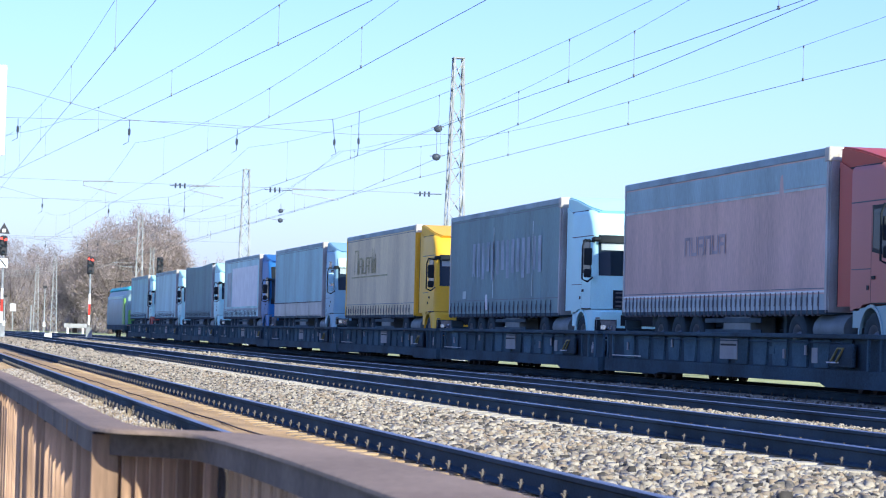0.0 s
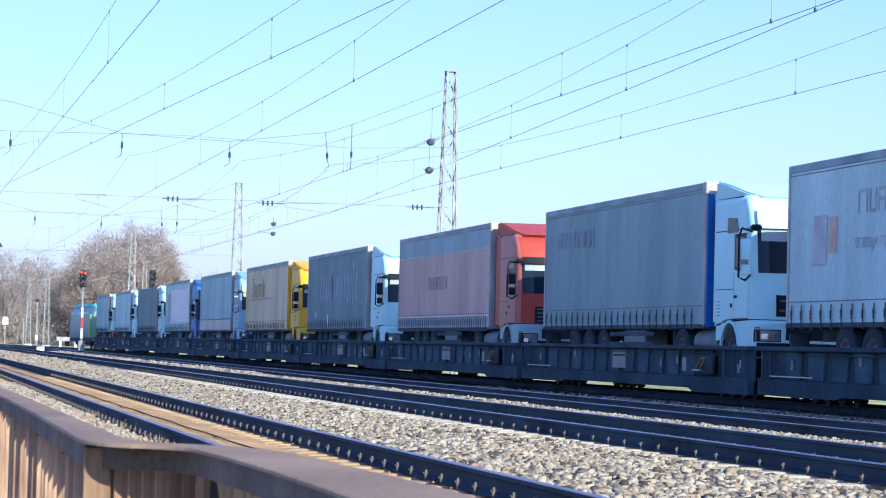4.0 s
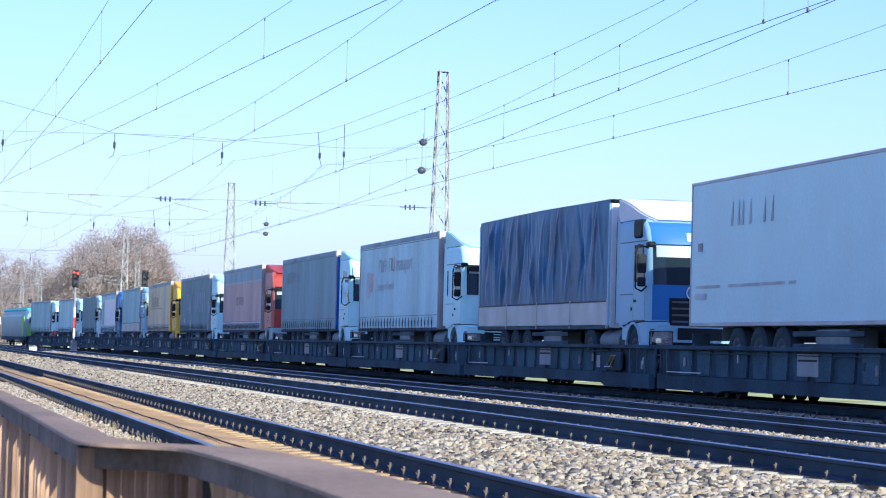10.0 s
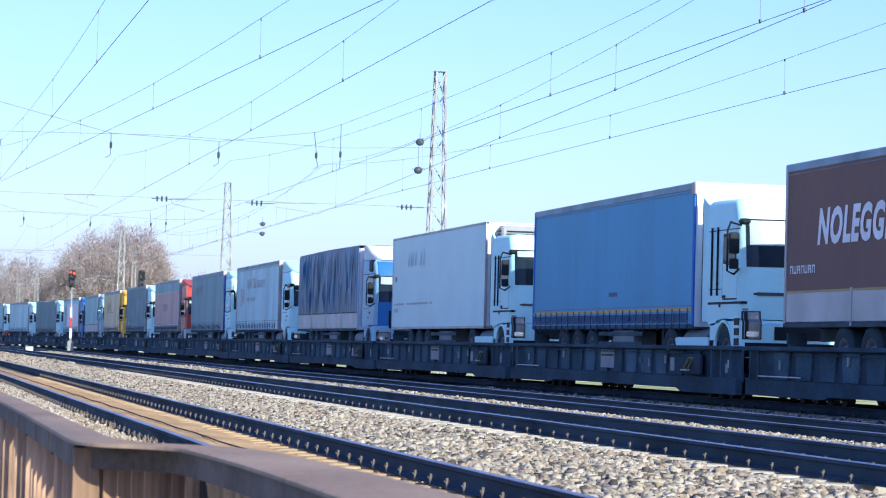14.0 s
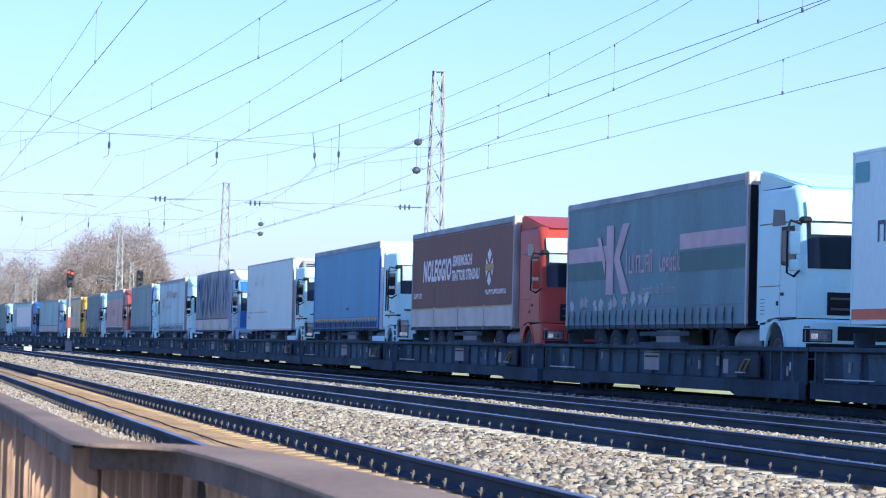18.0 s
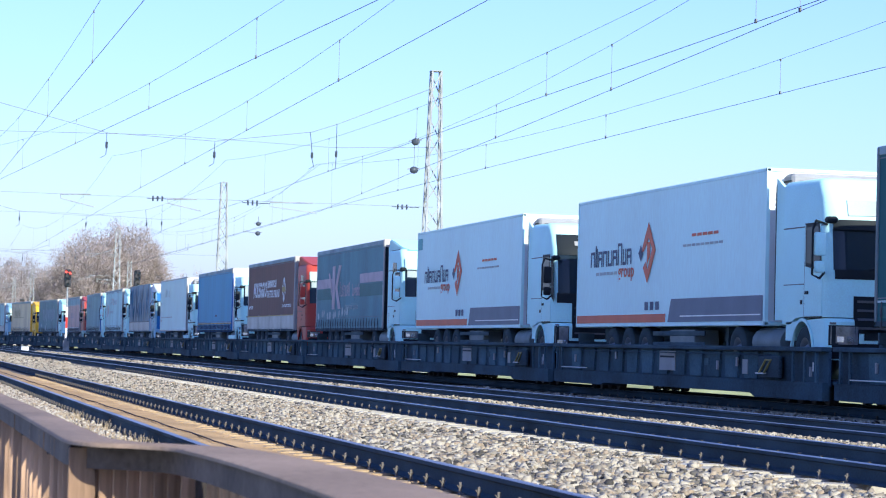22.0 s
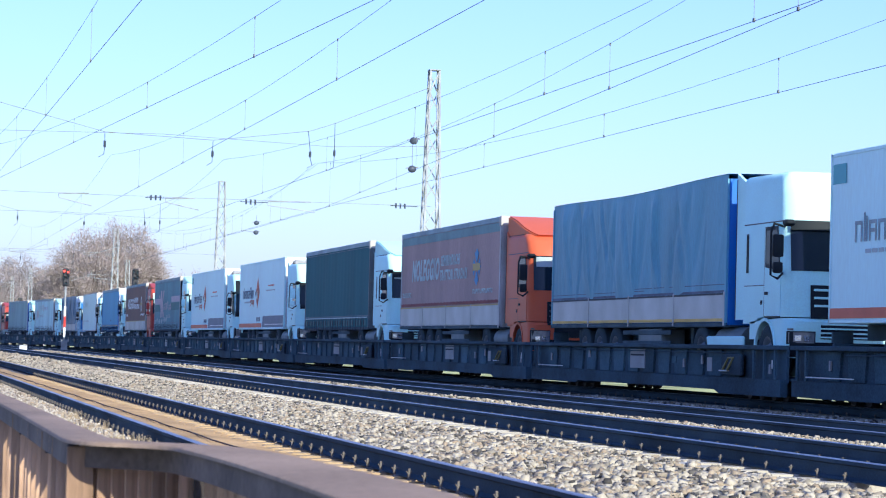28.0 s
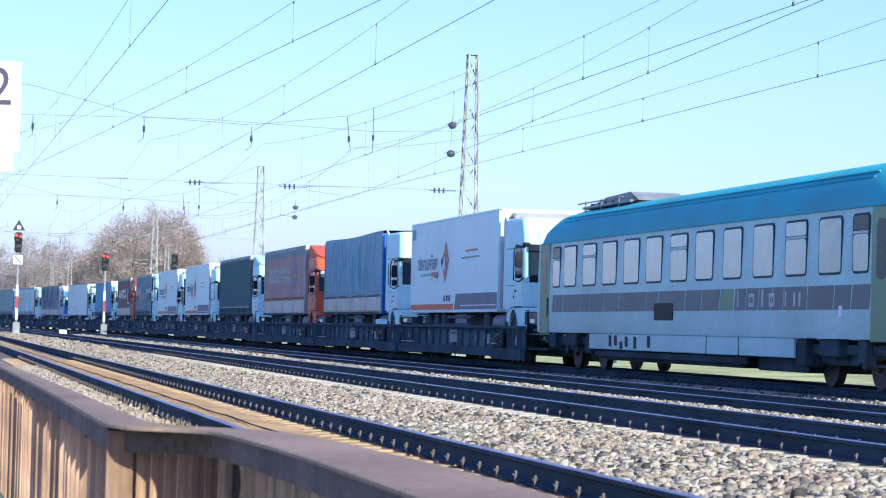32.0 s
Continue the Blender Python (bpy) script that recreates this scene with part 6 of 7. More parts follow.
            for p, q, z0, z1 in bars:
                prism(bm, [(p, z0), (q, z0), (q, z1), (p, z1)], "x", *sorted((s * 1.42, s * 1.4265)))
            part("name_stroke", bm, LETTER, t)
        part("vent", boxes((min(s * 1.40, s * 1.43), max(s * 1.40, s * 1.43), -12.2, -10.7, 1.22, 1.62), bevel=0.02), M["black"], t)
        part("skirt", boxes((min(s * 1.34, s * 1.398), max(s * 1.34, s * 1.398), -20.2, -4.9, 0.52, 0.895), bevel=0.012), SILVER, t)
        for y, z0, z1 in ((-6.75, 0.60, 0.86), (-7.25, 0.62, 0.86), (-7.75, 0.54, 0.72), (-8.2, 0.60, 0.84), (-8.95, 0.56, 0.84), (-10.1, 0.60, 0.86)):
            bm = bmesh.new()
            prism(bm, [(y - 0.26, z0), (y - 0.02, z0), (y, z1), (y - 0.24, z1)], "x", *sorted((s * 1.39, s * 1.403)))
            part("skirt_slot", bm, M["black"], t)
        for y in (-14.6, -16.8):
            part("skirt_joint", boxes((min(s * 1.39, s * 1.402), max(s * 1.39, s * 1.402), y - 0.05, y, 0.50, 0.93)), M["black"], t)
        part("socket", boxes((min(s * 1.40, s * 1.44), max(s * 1.40, s * 1.44), -22.85, -22.7, 1.28, 1.5), bevel=0.01), M["sign_white"], t)
    for s in (-1, 1):
        for y0, y1, z0 in ((-4.85, -4.4, 0.40), (-1.2, -0.6, 0.5), (-20.75, -20.25, 0.36), (-23.9, -23.5, 0.45), (-3.4, -2.4, 0.56), (-22.5, -21.5, 0.56)):
            part("gear_box", boxes((min(s * 1.12, s * 1.36), max(s * 1.12, s * 1.36), y0, y1, z0, 0.90), bevel=0.03), M["wagon"], t)
        for y in (-0.2, -24.8):
            for z in (0.42, 0.68):
                part("step", boxes((min(s * 1.1, s * 1.40), max(s * 1.1, s * 1.40), y - 0.4, y + 0.4, z, z + 0.04)), M["wagon"], t)
        part("brake_rod", boxes((min(s * 1.2, s * 1.28), max(s * 1.2, s * 1.28), -17.0, -5.0, 0.34, 0.50), bevel=0.02), M["wagon"], t)
    part("equipment_box", boxes((-1.1, 1.1, -20.2, -17.2, 0.24, 0.7), bevel=0.03), M["wagon"], t)
    part("equipment_box", boxes((-1.15, 1.15, -16.4, -5.6, 0.26, 0.64), bevel=0.03), M["wagon"], t)
    part("underframe", boxes((-1.2, 1.2, near + 0.2, far - 0.2, 0.62, 0.80)), M["wagon"], t)
    bogie(t, -2.9)
    bogie(t, -22.0)
    # roof gear
    rack = part("roof_rack", boxes((-0.75, 0.75, -6.0, -1.4, 4.12, 4.19), bevel=0.02), M["galv"], t, "grey roof gear on a rack")
    bm = bmesh.new()
    prism(bm, [(-1.9, 4.19), (-3.3, 4.36), (-5.6, 4.40), (-6.4, 4.16)], "x", -0.62, 0.62)
    part("roof_cover", bm, M["galv"], rack)
    for k in range(5):
        bm = bmesh.new()
        tube(bm, (-0.66, -1.9 - 0.7 * k, 4.22), (0.66, -2.3 - 0.7 * k, 4.42 - 0.02 * k), 0.03, n=6)
        part("roof_pipe", bm, M["black"], rack)
    for y in (-1.7, -3.3, -5.0):
        for s in (-0.74, 0.74):
            bm = bmesh.new()
            tube(bm, (s, y, 4.02), (s, y, 4.32), 0.022, n=6)
            part("rack_post", bm, M["galv"], rack)
    bm = bmesh.new()
    tube(bm, (-0.74, -0.9, 4.28), (-0.74, -5.4, 4.28), 0.018, n=6)
    part("rack_rail", bm, M["galv"], rack)
    for s in (-0.86, 0.86):
        bm = bmesh.new()
        tube(bm, (s, far - 0.02, 1.06), (s, far + 0.5, 1.06), 0.07, n=10)
        tube(bm, (s, far + 0.5, 1.06), (s, far + 0.55, 1.06), 0.22, n=16)
        part("buffer", bm, M["wheel"], t)
    ride(t, -212.2, 0.0, 25.0)


def engine():
    t = thing("electric_locomotive", "grey green electric locomotive with lime green end", "locomotive")
    lower = [(1.40, 0.95), (1.48, 1.2), (1.48, 2.4), (1.40, 3.2), (1.15, 3.72), (-1.15, 3.72), (-1.40, 3.2), (-1.48, 2.4), (-1.48, 1.2), (-1.40, 0.95)]
    part("body", long_body(lower, [(-18.6, 0.86, 0.6), (-18.2, 0.95, 0.9), (-17.4, 1, 1), (-1.2, 1, 1), (-0.4, 0.95, 0.9), (0, 0.86, 0.6)]), LOCOSIDE, t, smooth=40)
    part("end_panel", boxes((-1.2, 1.2, -18.66, -18.58, 1.0, 2.1), bevel=0.05), LOCOGREEN, t, "lime green end panel")
    part("green_corner", boxes((-1.488, 1.488, -18.15, -16.6, 1.0, 3.0), bevel=0.03), LOCOGREEN, t, "lime green cab corner")
    part("windscreen", boxes((-1.0, 1.0, -18.62, -18.4, 2.3, 3.0), bevel=0.05), M["windscreen"], t)
    part("roof", boxes((-1.28, 1.28, -17.9, -0.6, 3.45, 3.92), bevel=0.22), ROOFBLUE, t, "pale blue roof hatch")
    for y in (-15.8, -3.0):
        bm = bmesh.new()
        polytube(bm, [(-0.6, y, 3.86), (-0.5, y + 1.1, 4.3), (-0.4, y, 4.5)], 0.03)
        polytube(bm, [(0.6, y, 3.86), (0.5, y + 1.1, 4.3), (0.4, y, 4.5)], 0.03)
        tube(bm, (-0.8, y, 4.5), (0.8, y, 4.5), 0.035, n=6)
        part("pantograph", bm, M["black"], t)
    for s in (-1, 1):
        part("cant_rail", boxes((min(s * 1.36, s * 1.44), max(s * 1.36, s * 1.44), -16.5, -1.4, 2.98, 3.22), bevel=0.02), SILVER, t, "pale strip below the roof")
        part("side_door", boxes((min(s * 1.47, s * 1.487), max(s * 1.47, s * 1.487), -2.6, -1.8, 1.1, 2.9), bevel=0.01), LOCOSIDE, t)
        part("frame_skirt", boxes((min(s * 1.2, s * 1.42), max(s * 1.2, s * 1.42), -18.2, -0.4, 0.6, 0.96)), M["wagon"], t)
    bogie(t, -4.3, 1.35)
    bogie(t, -14.3, 1.35)
    ride(t, 214.7)


coach()
engine()


# ---- tracks, stones ----
track("near siding with dark rails and ochre sand between", 3.4995, -0.023, 14.0, 72, 0.243, "rail_rusty", 0.022, 0.5992, ("sandy_sleeper", "sleeper half covered in ochre sand"))
track("main line track with dark rails on pale ballast", 8.7663, 0.0, 20.2, 90, 0.248, "rail_head", 0.012, 0.6575)
track("through track with polished rails beside the train", 12.2174, 0.0, 28, 60, 0.0)
track("far track that carries the long lorry train", 17.63, 0.0, 40, 60, 0.0)
stones("ballast_stones", "loose pale grey crushed ballast stones between the tracks", [
    (4.42, 7.62, 15, 30, 26000, 0.056), (4.42, 7.62, 30, 55, 36000, 0.047), (4.42, 7.70, 55, 110, 32000, 0.048), (4.42, 7.82, 110, 200, 10000, 0.08),
    (9.68, 11.30, 20, 45, 17000, 0.038), (9.68, 11.30, 45, 80, 11000, 0.050), (9.68, 11.30, 80, 180, 7000, 0.08),
    (8.2, 9.3, 20, 60, 7000, 0.035), (11.6, 12.8, 28, 60, 6000, 0.045), (13.2, 16.0, 30, 70, 12000, 0.05)], 5)
stones("trackside_stones", "brown dirty stones and clods between fence and siding", [
    (1.40, 2.62, 10, 24, 20000, 0.021), (1.40, 2.62, 24, 60, 14000, 0.030)], 6, "dirt_stone")


def sand_litter():
    rng = random.Random(8)
    bm = bmesh.new()
    for _ in range(500):
        y = 13 + 60 * rng.random() ** 2
        x = rng.uniform(2.9, 4.1)
        s = rng.uniform(0.005, 0.011)
        a = rng.uniform(0, 3.1)
        p = [bm.verts.new((x + s * c * math.cos(a) - s * d * math.sin(a), y + s * c * math.sin(a) + s * d * math.cos(a), -0.181 + h * s)) for c, d, h in ((-1, -1, 0), (1, -1, 0), (0.8, 1, 0), (-1, 0.8, 0), (0, 0, 1.2))]
        for i in range(4):
            bm.faces.new((p[i], p[(i + 1) % 4], p[4]))
    tagged(part("sand_grit", bm, M["sand"]), "ochre grit and clods strewn between the rails", "grit", kind="stuff")


sand_litter()
bm = bmesh.new()
polytube(bm, [(3.42 + 0.02 * math.sin(k * 1.7), 10 + k * 1.2, -0.160) for k in range(70)], 0.009, n=6)
tagged(part("ground_cable", bm, mat("brown_cable", (0.08, 0.05, 0.035), 0.7, var=0.2)), "thin brown cable lying on the sandy track bed", "cable")


def dry_grass():
    rng = random.Random(12)
    bm = bmesh.new()
    for _ in range(900):
        y = rng.choice((16.5, 17.5, 18.3, 19, 20, 21, 22, 23.5, 25, 26, 30, 34)) + rng.gauss(0, 0.6)
        x = 2.40 + rng.gauss(0, 0.13)
        h = rng.uniform(0.05, 0.17)
        lx, ly = rng.gauss(0, 0.4) * h, rng.gauss(0, 0.5) * h
        w = 0.0028
        z = -0.22
        a, b = bm.verts.new((x - w, y, z)), bm.verts.new((x + w, y, z))
        c, d = bm.verts.new((x + lx * 0.4 + w * 0.8, y + ly * 0.4, z + h * 0.6)), bm.verts.new((x + lx * 0.4 - w * 0.8, y + ly * 0.4, z + h * 0.6))
        e = bm.verts.new((x + lx, y + ly, z + h))
        bm.faces.new((a, b, c, d))
        bm.faces.new((d, c, e))
    tagged(part("dry_grass", bm, mat("straw", (0.30, 0.235, 0.15), 0.9, var=0.3)), "tufts of dry straw coloured grass beside the rail", "grass", kind="stuff")


dry_grass()


# ---- rusty retaining fence in the foreground ----
def rounded_line(points, times=3):
    """Cuts the corners of an open line of plan points again and again."""
    pts = [Vector(p) for p in points]
    for _ in range(times):
        cut = [pts[0]]
        for p, q in zip(pts, pts[1:]):
            cut += [p.lerp(q, 0.25), p.lerp(q, 0.75)]
        pts = cut + [pts[-1]]
    return [(p.x, p.y) for p in pts]


def strip_bm(front, back, z0, z1):
    """A flat bent bar between two plan lines of equal length."""
    bm = bmesh.new()
    rings = [[bm.verts.new((*f, z0)), bm.verts.new((*f, z1 - 0.006)), bm.verts.new((f[0] + (g[0] - f[0]) * 0.04, f[1] + (g[1] - f[1]) * 0.04, z1)), bm.verts.new((*g, z1)), bm.verts.new((*g, z0))] for f, g in zip(front, back)]
    for p, q in zip(rings, rings[1:]):
        for i in range(5):
            bm.faces.new((p[i], p[(i + 1) % 5], q[(i + 1) % 5], q[i]))
    bm.faces.new(rings[0])
    bm.faces.new(rings[-1][::-1])
    bmesh.ops.recalc_face_normals(bm, faces=bm.faces)
    return bm


def rusty_fence():
    t = thing("retaining_fence", "rusty steel fence with a flat cap beam and upright planks", "fence")
    zt = 0.456
    front = rounded_line([(0.655, 26.2), (0.735, 14.9), (0.735, 11.2), (0.735, 10.28), (1.095, 10.11), (1.150, 9.62), (1.195, 8.72), (1.212, 7.4), (1.215, 4.2)])
    back = rounded_line([(0.765, 26.3), (0.895, 14.9), (0.915, 11.4), (0.930, 10.46), (1.300, 10.16), (1.440, 9.75), (1.500, 8.72), (1.570, 7.4), (1.580, 4.2)])
    part("cap_beam", strip_bm(front, back, zt - 0.018, zt), M["rust_cap"], t, "flat brown rusted cap beam", smooth=60)
    inner = [(x + 0.016, y + 0.18) for x, y in front]
    # web, stiffeners and posts carry the cap's shade as a darker tone
    part("beam_web", strip_bm(inner, [(x + 0.012, y + 0.010) for x, y in inner], zt - 0.112, zt - 0.019), M["rust_web"], t, "brown web of the beam, toned dark for shade", smooth=60)
    for x, y in ((0.720, 21.1), (0.745, 17.4), (0.760, 14.2), (0.762, 12.0), (1.24, 7.3)):
        part("stiffener", boxes((x - 0.008, x + 0.04, y - 0.012, y + 0.012, zt - 0.125, zt - 0.020), bevel=0.004), M["rust_shade"], t)
    for x, y in ((0.775, 21.0), (0.768, 10.52), (1.262, 10.33)):
        part("post", boxes((x - 0.02, x + 0.03, y - 0.02, y + 0.02, -0.9, zt - 0.020), bevel=0.008), M["rust_shade"], t)
    rng = random.Random(3)
    base = part("plank", boxes((-0.055, 0.055, -0.008, 0.008, -1.3, -0.03), bevel=0.003), M["rust"], t, "rust streaked upright plank")
    base.matrix_basis = pose(0.775, 26.0, zt)
    y = 25.6
    while y > 10.45:
        again(base, 0.805 - 0.0055 * max(0.0, y - 20.0) + rng.uniform(-0.010, 0.010), y, zt, rng.uniform(-20, 10))
        y -= rng.uniform(0.26, 0.46)
    small = part("plank", boxes((-0.036, 0.036, -0.005, 0.005, -1.3, -0.03), bevel=0.003), M["rust"], t, "rust streaked upright plank")
    small.matrix_basis = pose(0.80, 10.58, zt, 0, 0, 30)
    x = 0.80
    while x < 1.20:
        x += 0.052
        again(small, x, 10.58 - 0.52 * (x - 0.80), zt, 30 + rng.uniform(-4, 4))
    y = 10.16
    while y > 4.3:
        again(small, 1.27, y, zt, 88 + rng.uniform(-5, 5))
        y -= 0.05


rusty_fence()


# ---- platform sign ----
def platform_sign():
    t = thing("platform_sign", "white platform sign with the number two on a post", "sign", pose(0.46, 20.0, 0))
    part("post", boxes((-0.05, 0.03, 0.03, 0.11, -0.95, 2.95), bevel=0.01), M["galv"], t)
    b = part("board", boxes((-0.30, 0.235, -0.012, 0.012, 2.14, 2.835), bevel=0.008), M["sign_white"], t, "white enamelled board")
    part("lower_board", boxes((-0.30, 0.19, -0.010, 0.010, 1.99, 2.135), bevel=0.006), M["sign_white"], t)
    bm = text_bm("2", 0.42)
    for v in bm.verts:
        v.co = Vector((v.co.x - 0.035, -0.014 - v.co.z, v.co.y + 2.50))
    part("digit", bm, M["sign_ink"], b)


platform_sign()


# ---- signals and line-side things ----
def signal(label, x, y, head_z, lit=True, triangle=False, plates=True):
    t = thing("railway_signal", label, "signal", pose(x, y, -0.3), group="colour light signals")
    h = head_z + 0.3
    bm = bmesh.new()
    tube(bm, (0, 0, 0), (0, 0, h - 0.7), 0.09, 0.075, n=10)
    part("mast", bm, M["galv"], t)
    part("base", boxes((-0.3, 0.3, -0.3, 0.3, -0.3, 0.25), bevel=0.03), M["concrete"], t)
    if plates:
        part("mast_plate", boxes((-0.085, 0.085, -0.11, -0.095, 1.2, 2.0)), M["sign_white"], t, "white mast plate")
        part("mast_plate", boxes((-0.085, 0.085, -0.11, -0.095, 2.0, 2.9)), M["red_paint"], t, "red mast plate")
        part("mast_plate", boxes((-0.085, 0.085, -0.11, -0.095, 2.9, 3.7)), M["sign_white"], t, "white mast plate")
    part("head", boxes((-0.27, 0.27, -0.12, 0.12, h - 0.75, h + 0.72), bevel=0.10), M["signal_black"], t, "black signal head")
    for lx, lz, on in ((-0.15, 0.50, lit), (0.15, 0.42, lit), (-0.15, -0.05, False), (0.15, 0.05, False), (0, -0.50, False)):
        hood = bmesh.new()
        rings = tube(hood, (lx, -0.12, h + lz), (lx, -0.36, h + lz + 0.02), 0.12, n=12, caps=False)
        part("lamp_hood", hood, M["signal_black"], t)
        bm = bmesh.new()
        tube(bm, (lx, -0.12, h + lz), (lx, -0.15, h + lz), 0.095, n=14)
        part("lamp", bm, M["red_lamp"] if on else M["window"], t)
    if triangle:
        bm = bmesh.new()
        prism(bm, [(-0.45, h + 0.85), (0.45, h + 0.85), (0, h + 1.65)], "y", -0.06, 0.06)
        tri = part("speed_board", bm, M["signal_black"], t, "black triangular speed board")
        part("speed_mark", boxes((-0.12, 0.12, -0.075, -0.06, h + 0.95, h + 1.2)), M["sign_white"], tri)
        sq = part("shunt_board", boxes((-0.33, 0.33, -0.08, -0.05, h - 1.6, h - 0.95)), M["sign_white"], t, "white square board with a dark slash")
        bm = bmesh.new()
        prism(bm, [(-0.28, h - 1.0), (-0.16, h - 1.0), (0.28, h - 1.55), (0.16, h - 1.55)], "y", -0.086, -0.08)
        part("slash", bm, M["signal_black"], sq)
    part("cable_box", boxes((-0.25, 0.25, -0.45, -0.12, 0.1, 1.0), bevel=0.02), M["galv"], t)


signal("tall signal with red lights and a black speed triangle", 6.75, 190, 6.5, True, True)
signal("colour light signal showing red on a striped mast", 14.5, 211, 5.75)
signal("dark colour light signal standing behind the train", 20.2, 212, 5.9, False)

for bx, by, bs in ((10.45, 196, 0.55),):
    t = thing("relay_box", "small white relay box beside the track", "relay box", pose(bx, by, -0.22))
    part("cabinet", boxes((-0.5 * bs, 0.5 * bs, -0.3, 0.3, 0, 0.75 * bs), bevel=0.03), M["sign_white"], t)
    part("lid", boxes((-0.55 * bs, 0.55 * bs, -0.34, 0.34, 0.75 * bs, 0.85 * bs), bevel=0.02), M["galv"], t)

t = thing("barrier_rail", "low grey barrier board on two pale posts", "barrier", pose(21.0, 330, -0.5))
for px in (-0.95, 0.95):
    part("post", boxes((px - 0.12, px + 0.12, -0.1, 0.1, 0, 1.1), bevel=0.02), M["sign_white"], t)
part("board", boxes((-1.45, 1.45, -0.16, -0.10, 1.0, 1.55), bevel=0.02), M["plate"], t)


def line_lamp(x, y, h, head=True):
    t = thing("platform_lamp", "slim pale lamp post beside the far tracks", "lamp post", pose(x, y, -0.45), group="lamp posts far off")
    bm = bmesh.new()
    tube(bm, (0, 0, 0), (0, 0, h), 0.13, 0.09, n=8)
    part("pole", bm, M["galv"], t)
    if head:
        part("lamp_head", boxes((-0.35, 0.35, -0.5, 0.2, h, h + 0.42), bevel=0.1), M["signal_black"], t, "dark lamp head")
        part("cable_box", boxes((-0.2, 0.2, -0.25, 0.1, 0.9, 1.7), bevel=0.02), M["sign_white"], t)
    else:
        part("cap", boxes((-0.18, 0.18, -0.18, 0.18, h, h + 0.16), bevel=0.04), M["galv"], t)


line_lamp(21.7, 420, 7.1)
line_lamp(19.4, 416, 4.1, False)
line_lamp(15.5, 424, 5.5)
t = thing("notice_board", "small white square board on a post", "sign", pose(17.1, 430, -0.45))
part("post", boxes((-0.08, 0.08, 0.0, 0.16, 0, 3.6), bevel=0.01), M["galv"], t)
part("board", boxes((-0.46, 0.46, -0.06, 0.0, 3.35, 4.55), bevel=0.05), M["sign_white"], t)


# round weights and stub wires near the masts
def round_weight(x, y, z, r, rod=0.35, side=0.0):
    t = thing("wire_weight", "round dark insulator disc hung on the overhead wire", "insulator", pose(x, y, z), group="round insulators")
    bm = bmesh.new()
    bmesh.ops.create_uvsphere(bm, u_segments=14, v_segments=8, radius=r)
    bmesh.ops.scale(bm, vec=(1, 0.7, 0.85), verts=bm.verts)
    part("disc", bm, M["insulator"], t, smooth=60)
    bm = bmesh.new()
    tube(bm, (-r * 1.5, 0, r * 0.2), (r * 1.5, 0, r * 0.5), r * 0.14, n=6)
    part("clamp", bm, M["galv"], t)
    bm = bmesh.new()
    tube(bm, (0, 0, 0), (side, 0, rod), 0.012, n=5)
    part("hanger", bm, M["wire"], t)


round_weight(20.32, 99.9, 8.98, 0.17)
round_weight(20.28, 99.9, 7.86, 0.17, 1.0)
round_weight(17.15, 121, 6.50, 0.125)
round_weight(17.05, 120.4, 6.02, 0.125, 0.08, -0.62)


def bracket_arm(x0, x1, y, z, drop, rods=0):
    t = thing("registration_arm", "slim steel registration arm with insulators", "overhead line", pose(0, y, 0), group="registration arms")
    if x1 > x0:
        bm = bmesh.new()
        tube(bm, (x0, 0, z), (x1, 0, z + 0.03), 0.024, n=6)
        part("tube", bm, M["galv"], t)
        bm = bmesh.new()
        polytube(bm, [(x0, 0, z + 0.02), (x0, 0, z - 0.16), (x1 + 0.15, 0, z - drop)], 0.017, n=6)
        part("steady_rod", bm, M["galv"], t)
    for k in range(rods):
        bm = bmesh.new()
        tube(bm, (x0 - 0.20 - 0.18 * k, 0, z - 0.10), (x0 - 0.20 - 0.18 * k, 0, z + 0.10), 0.035, n=8)
        part("insulator", bm, M["insulator"], t)
    if rods:
        bm = bmesh.new()
        tube(bm, (x0 - 0.25 - 0.18 * rods, 0, z), (x0 + 0.3, 0, z), 0.014, n=6)
        part("insulator_rod", bm, M["insulator"], t)


bracket_arm(6.50, 7.64, 100, 6.40, 0.45)
bracket_arm(10.60, 11.75, 100, 6.36, 0.42, 3)
bracket_arm(14.60, 16.30, 100, 6.38, 0.36)
bracket_arm(14.30, 14.30, 100, 6.33, 0.3, 3)
bracket_arm(20.25, 20.25, 100, 6.39, 0.3, 3)


bracket_arm(18.06, 19.47, 241, 8.80, 0.45)
bracket_arm(20.2, 20.9, 241, 8.70, 0.1)
bracket_arm(7.75, 9.42, 165, 6.38, 0.30)
for ay, ax0, ax1, az in ((241, 18.5, 20.8, 6.75), (241.3, 19.2, 20.8, 6.4), (380, 14.5, 20.6, 8.6), (433, 14.0, 20.6, 9.0)):
    bracket_arm(ax0, ax1, ay, az, 0.5)


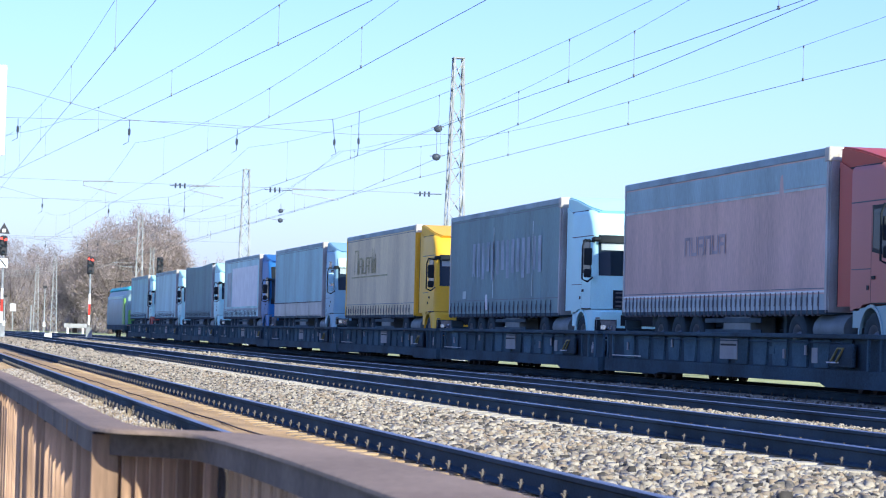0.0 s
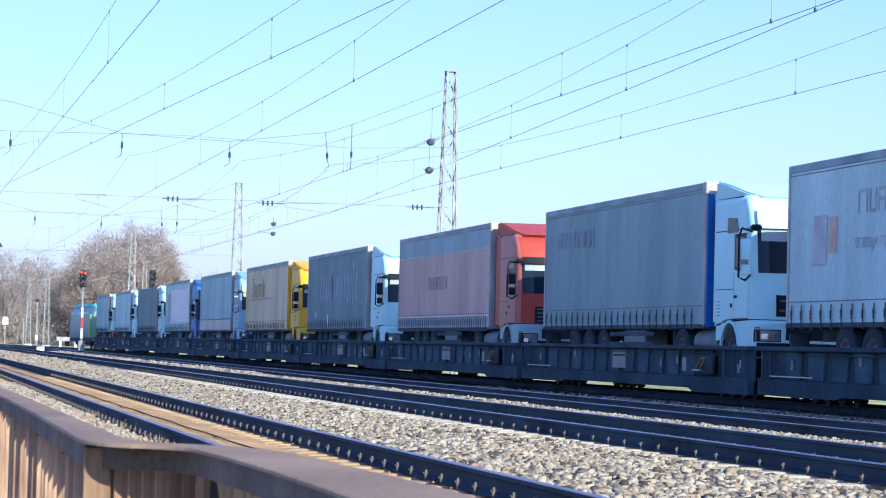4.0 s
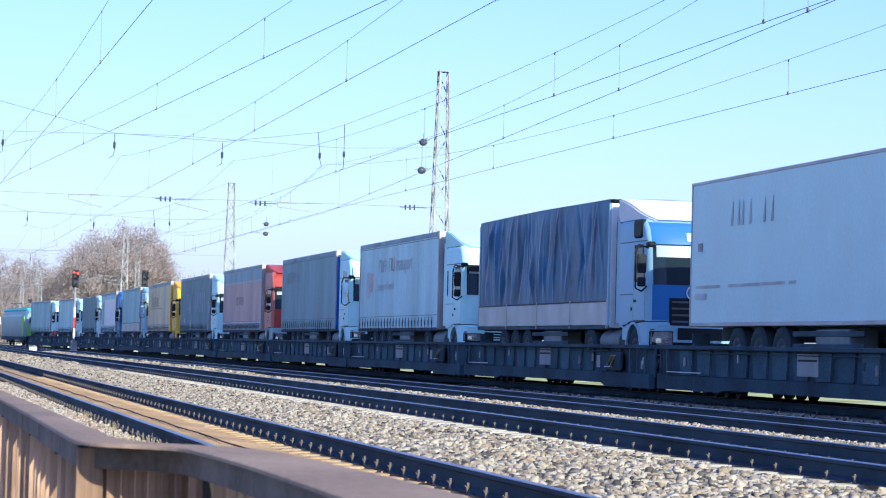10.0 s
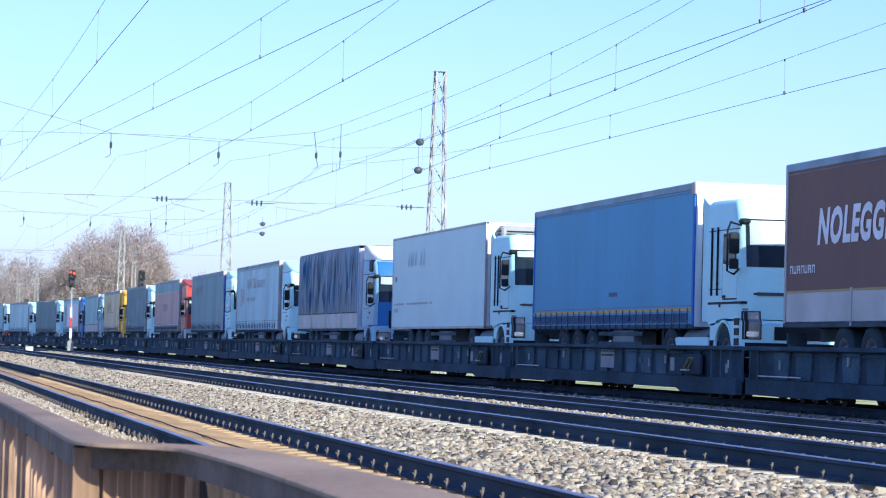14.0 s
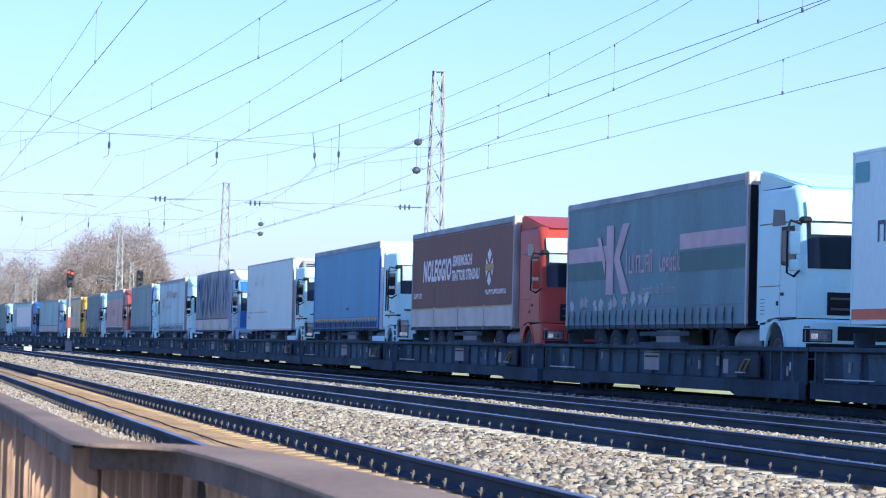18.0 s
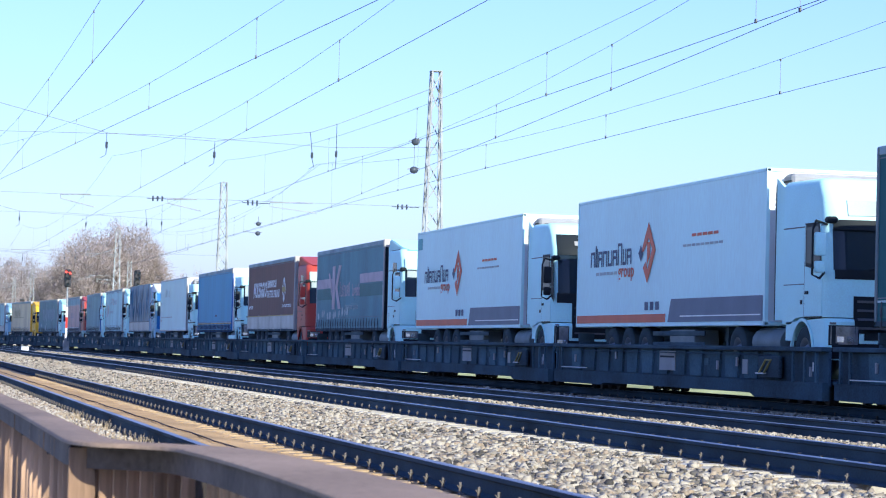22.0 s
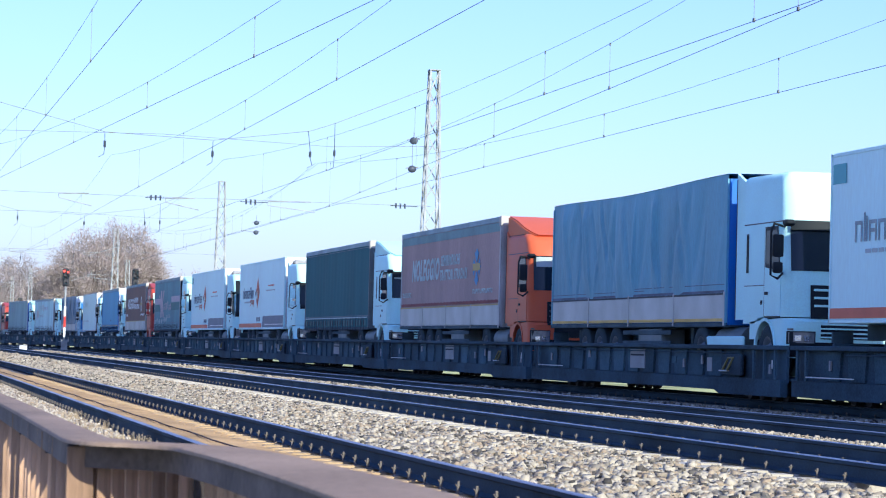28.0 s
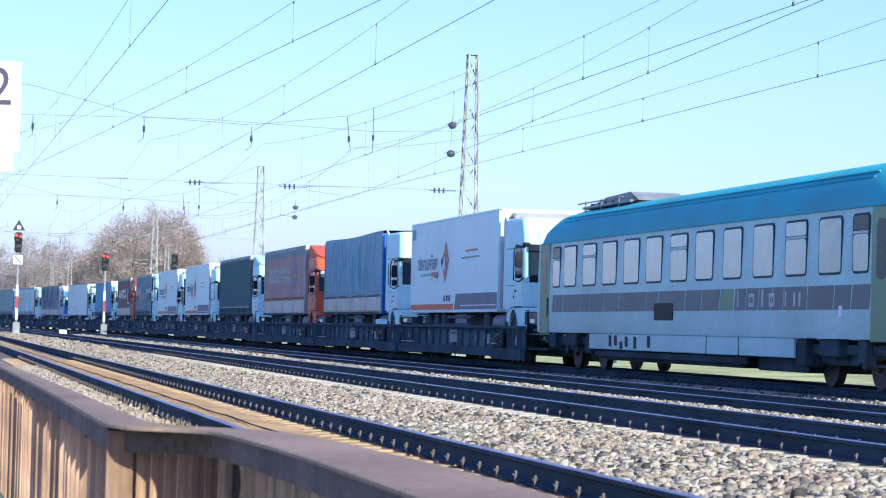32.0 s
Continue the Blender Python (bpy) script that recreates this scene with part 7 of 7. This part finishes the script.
# ---- trees ----
def bare_tree(label, x, y, height, spread, seed, twigs, lean=0.0, group="", far=1.4, skin="twig"):
    x, y, height, spread, lean = x * far, y * far, height * far, spread * far, lean * far
    rng = random.Random(seed)
    t = thing("tree", label, "tree", pose(x, y, -0.6), group=group)
    bm = bmesh.new()
    tube(bm, (0, 0, 0), (lean * 0.3, 0, height * 0.3), height * 0.028, height * 0.02, n=8)
    part("trunk", bm, M["bark"], t)
    rn = np.random.default_rng(seed)
    bm = bmesh.new()
    for k in range(18):
        a = k * 2.4 + rng.uniform(-0.3, 0.3)
        up = 0.3 + 0.62 * ((k + 0.5) / 18)
        start = Vector((lean * 0.3 * up, 0, height * (0.12 + 0.18 * rng.random())))
        rad = spread * 0.45 * math.sqrt(max(0.02, 1 - ((up - 0.5) / 0.5) ** 2))
        end = Vector((math.cos(a) * rad + lean * up, math.sin(a) * rad, height * up))
        mid = start.lerp(end, 0.5) + Vector((rng.gauss(0, 0.3), rng.gauss(0, 0.3), rng.uniform(0.0, 0.06) * height))
        tube(bm, start, mid, height * 0.009, height * 0.005, n=5, caps=False)
        tube(bm, mid, end, height * 0.005, height * 0.0015, n=5, caps=False)
    part("branchwork", bm, M["bark"], t)
    # twigs in clumps that fill a rounded, uneven crown
    nc = max(12, twigs // 90)
    u = rn.normal(0, 1, (nc, 3))
    u /= np.linalg.norm(u, axis=1)[:, None]
    u *= (rn.random(nc) ** 0.38 * rn.uniform(0.84, 1.04, nc))[:, None]
    cl = u * np.array([spread * 0.5, spread * 0.5, height * 0.47]) + np.array([lean * 0.5, 0, height * 0.52])
    n = twigs
    c = cl[rn.integers(0, nc, n)] + rn.normal(0, 1, (n, 3)) * np.array([0.045 * spread, 0.045 * spread, 0.04 * height])
    c[:, 2] = np.clip(c[:, 2], height * 0.03, None)
    out = c - np.array([lean * 0.4, 0, height * 0.3])
    d = rn.normal(0, 0.75, (n, 3)) + out / (np.linalg.norm(out, axis=1)[:, None] + 0.01)
    d /= np.linalg.norm(d, axis=1)[:, None]
    ln = rn.uniform(0.3, 1.0, n)[:, None] * height / 17
    side = np.cross(d, rn.normal(0, 1, (n, 3)))
    side /= np.linalg.norm(side, axis=1)[:, None]
    w = rn.uniform(0.022, 0.055, n)[:, None]
    v = np.stack([c - side * w, c + side * w, c + d * ln], 1).reshape(-1, 3)
    me = bpy.data.meshes.new("crown")
    me.from_pydata(v.tolist(), [], np.arange(n * 3).reshape(-1, 3).tolist())
    me.materials.append(M[skin])
    ob = new("crown", me)
    ob.parent = t
    ob["label"] = "bare brown winter twigs"
    return t


bare_tree("broad bare winter tree with dense brown twigs", 25.6, 332, 14.7, 12.2, 21, 44000, 0.5)
bare_tree("broad bare winter tree with dense brown twigs", 30.3, 336, 16.1, 11.2, 22, 44000, 0.4)
bare_tree("bare winter tree with dense brown twigs", 21.9, 345, 11.4, 7.4, 23, 18000)
bare_tree("bare winter tree with dense brown twigs", 33.4, 338, 14.0, 6.4, 24, 16000)
bare_tree("thin pale bare sapling beside the big trees", 38.2, 342, 11.0, 5, 25, 500)
bare_tree("thin pale bare sapling beside the big trees", 41.5, 350, 11.5, 6, 26, 500)
for k, (wx, wy, wh, ws) in enumerate(((8, 430, 10, 9), (13, 440, 12.5, 10), (17.5, 425, 13, 9), (22, 440, 13.2, 10), (26, 455, 12.5, 10), (20, 470, 13, 12), (10.5, 470, 12, 12), (29, 450, 11, 9), (5, 460, 11, 10), (15.5, 405, 9.5, 8), (24, 410, 9, 8), (34, 460, 9, 9))):
    bare_tree("bare brown tree in the wood behind the tracks", wx, wy, wh * 1.13, ws, 40 + k, 11000, group="wood behind the tracks", far=1.35, skin="twig_far")


def scrub():
    rn = np.random.default_rng(77)
    n = 26000
    x = rn.uniform(-10, 80, n)
    y = rn.uniform(490, 640, n)
    h = rn.uniform(0.8, 1.0, n) * 1.3 * (2.2 + 2.6 * np.abs(np.sin(x * 0.21)) + 1.5 * np.abs(np.sin(x * 0.53)))
    z = rn.uniform(-0.5, 1, n) * h * 0.9
    c = np.stack([x, y, np.maximum(z, -0.45)], 1)
    d = rn.normal(0, 0.6, (n, 3)) + np.array([0, 0, 1.0])
    d /= np.linalg.norm(d, axis=1)[:, None]
    side = np.cross(d, rn.normal(0, 1, (n, 3)))
    side /= np.linalg.norm(side, axis=1)[:, None]
    v = np.stack([c - side * 0.09, c + side * 0.09, c + d * rn.uniform(0.6, 1.6, n)[:, None]], 1).reshape(-1, 3)
    me = bpy.data.meshes.new("scrub")
    me.from_pydata(v.tolist(), [], np.arange(n * 3).reshape(-1, 3).tolist())
    me.materials.append(M["scrub"])
    tagged(new("scrub", me), "dense brown leafless scrub at the foot of the wood", "scrub", kind="stuff")


scrub()


# ---- the train moves ----
def motions():
    for ob, x, y, z, length in MOVING:
        rows = []
        for t, s in enumerate(TRAVEL):
            far, near = bend(y + s), bend(y + s - length)
            rows.append((t, pose(x + far, y + s, z, 0, 0, math.degrees(math.atan2(near - far, length)))))
        walk(ob, rows)


motions()
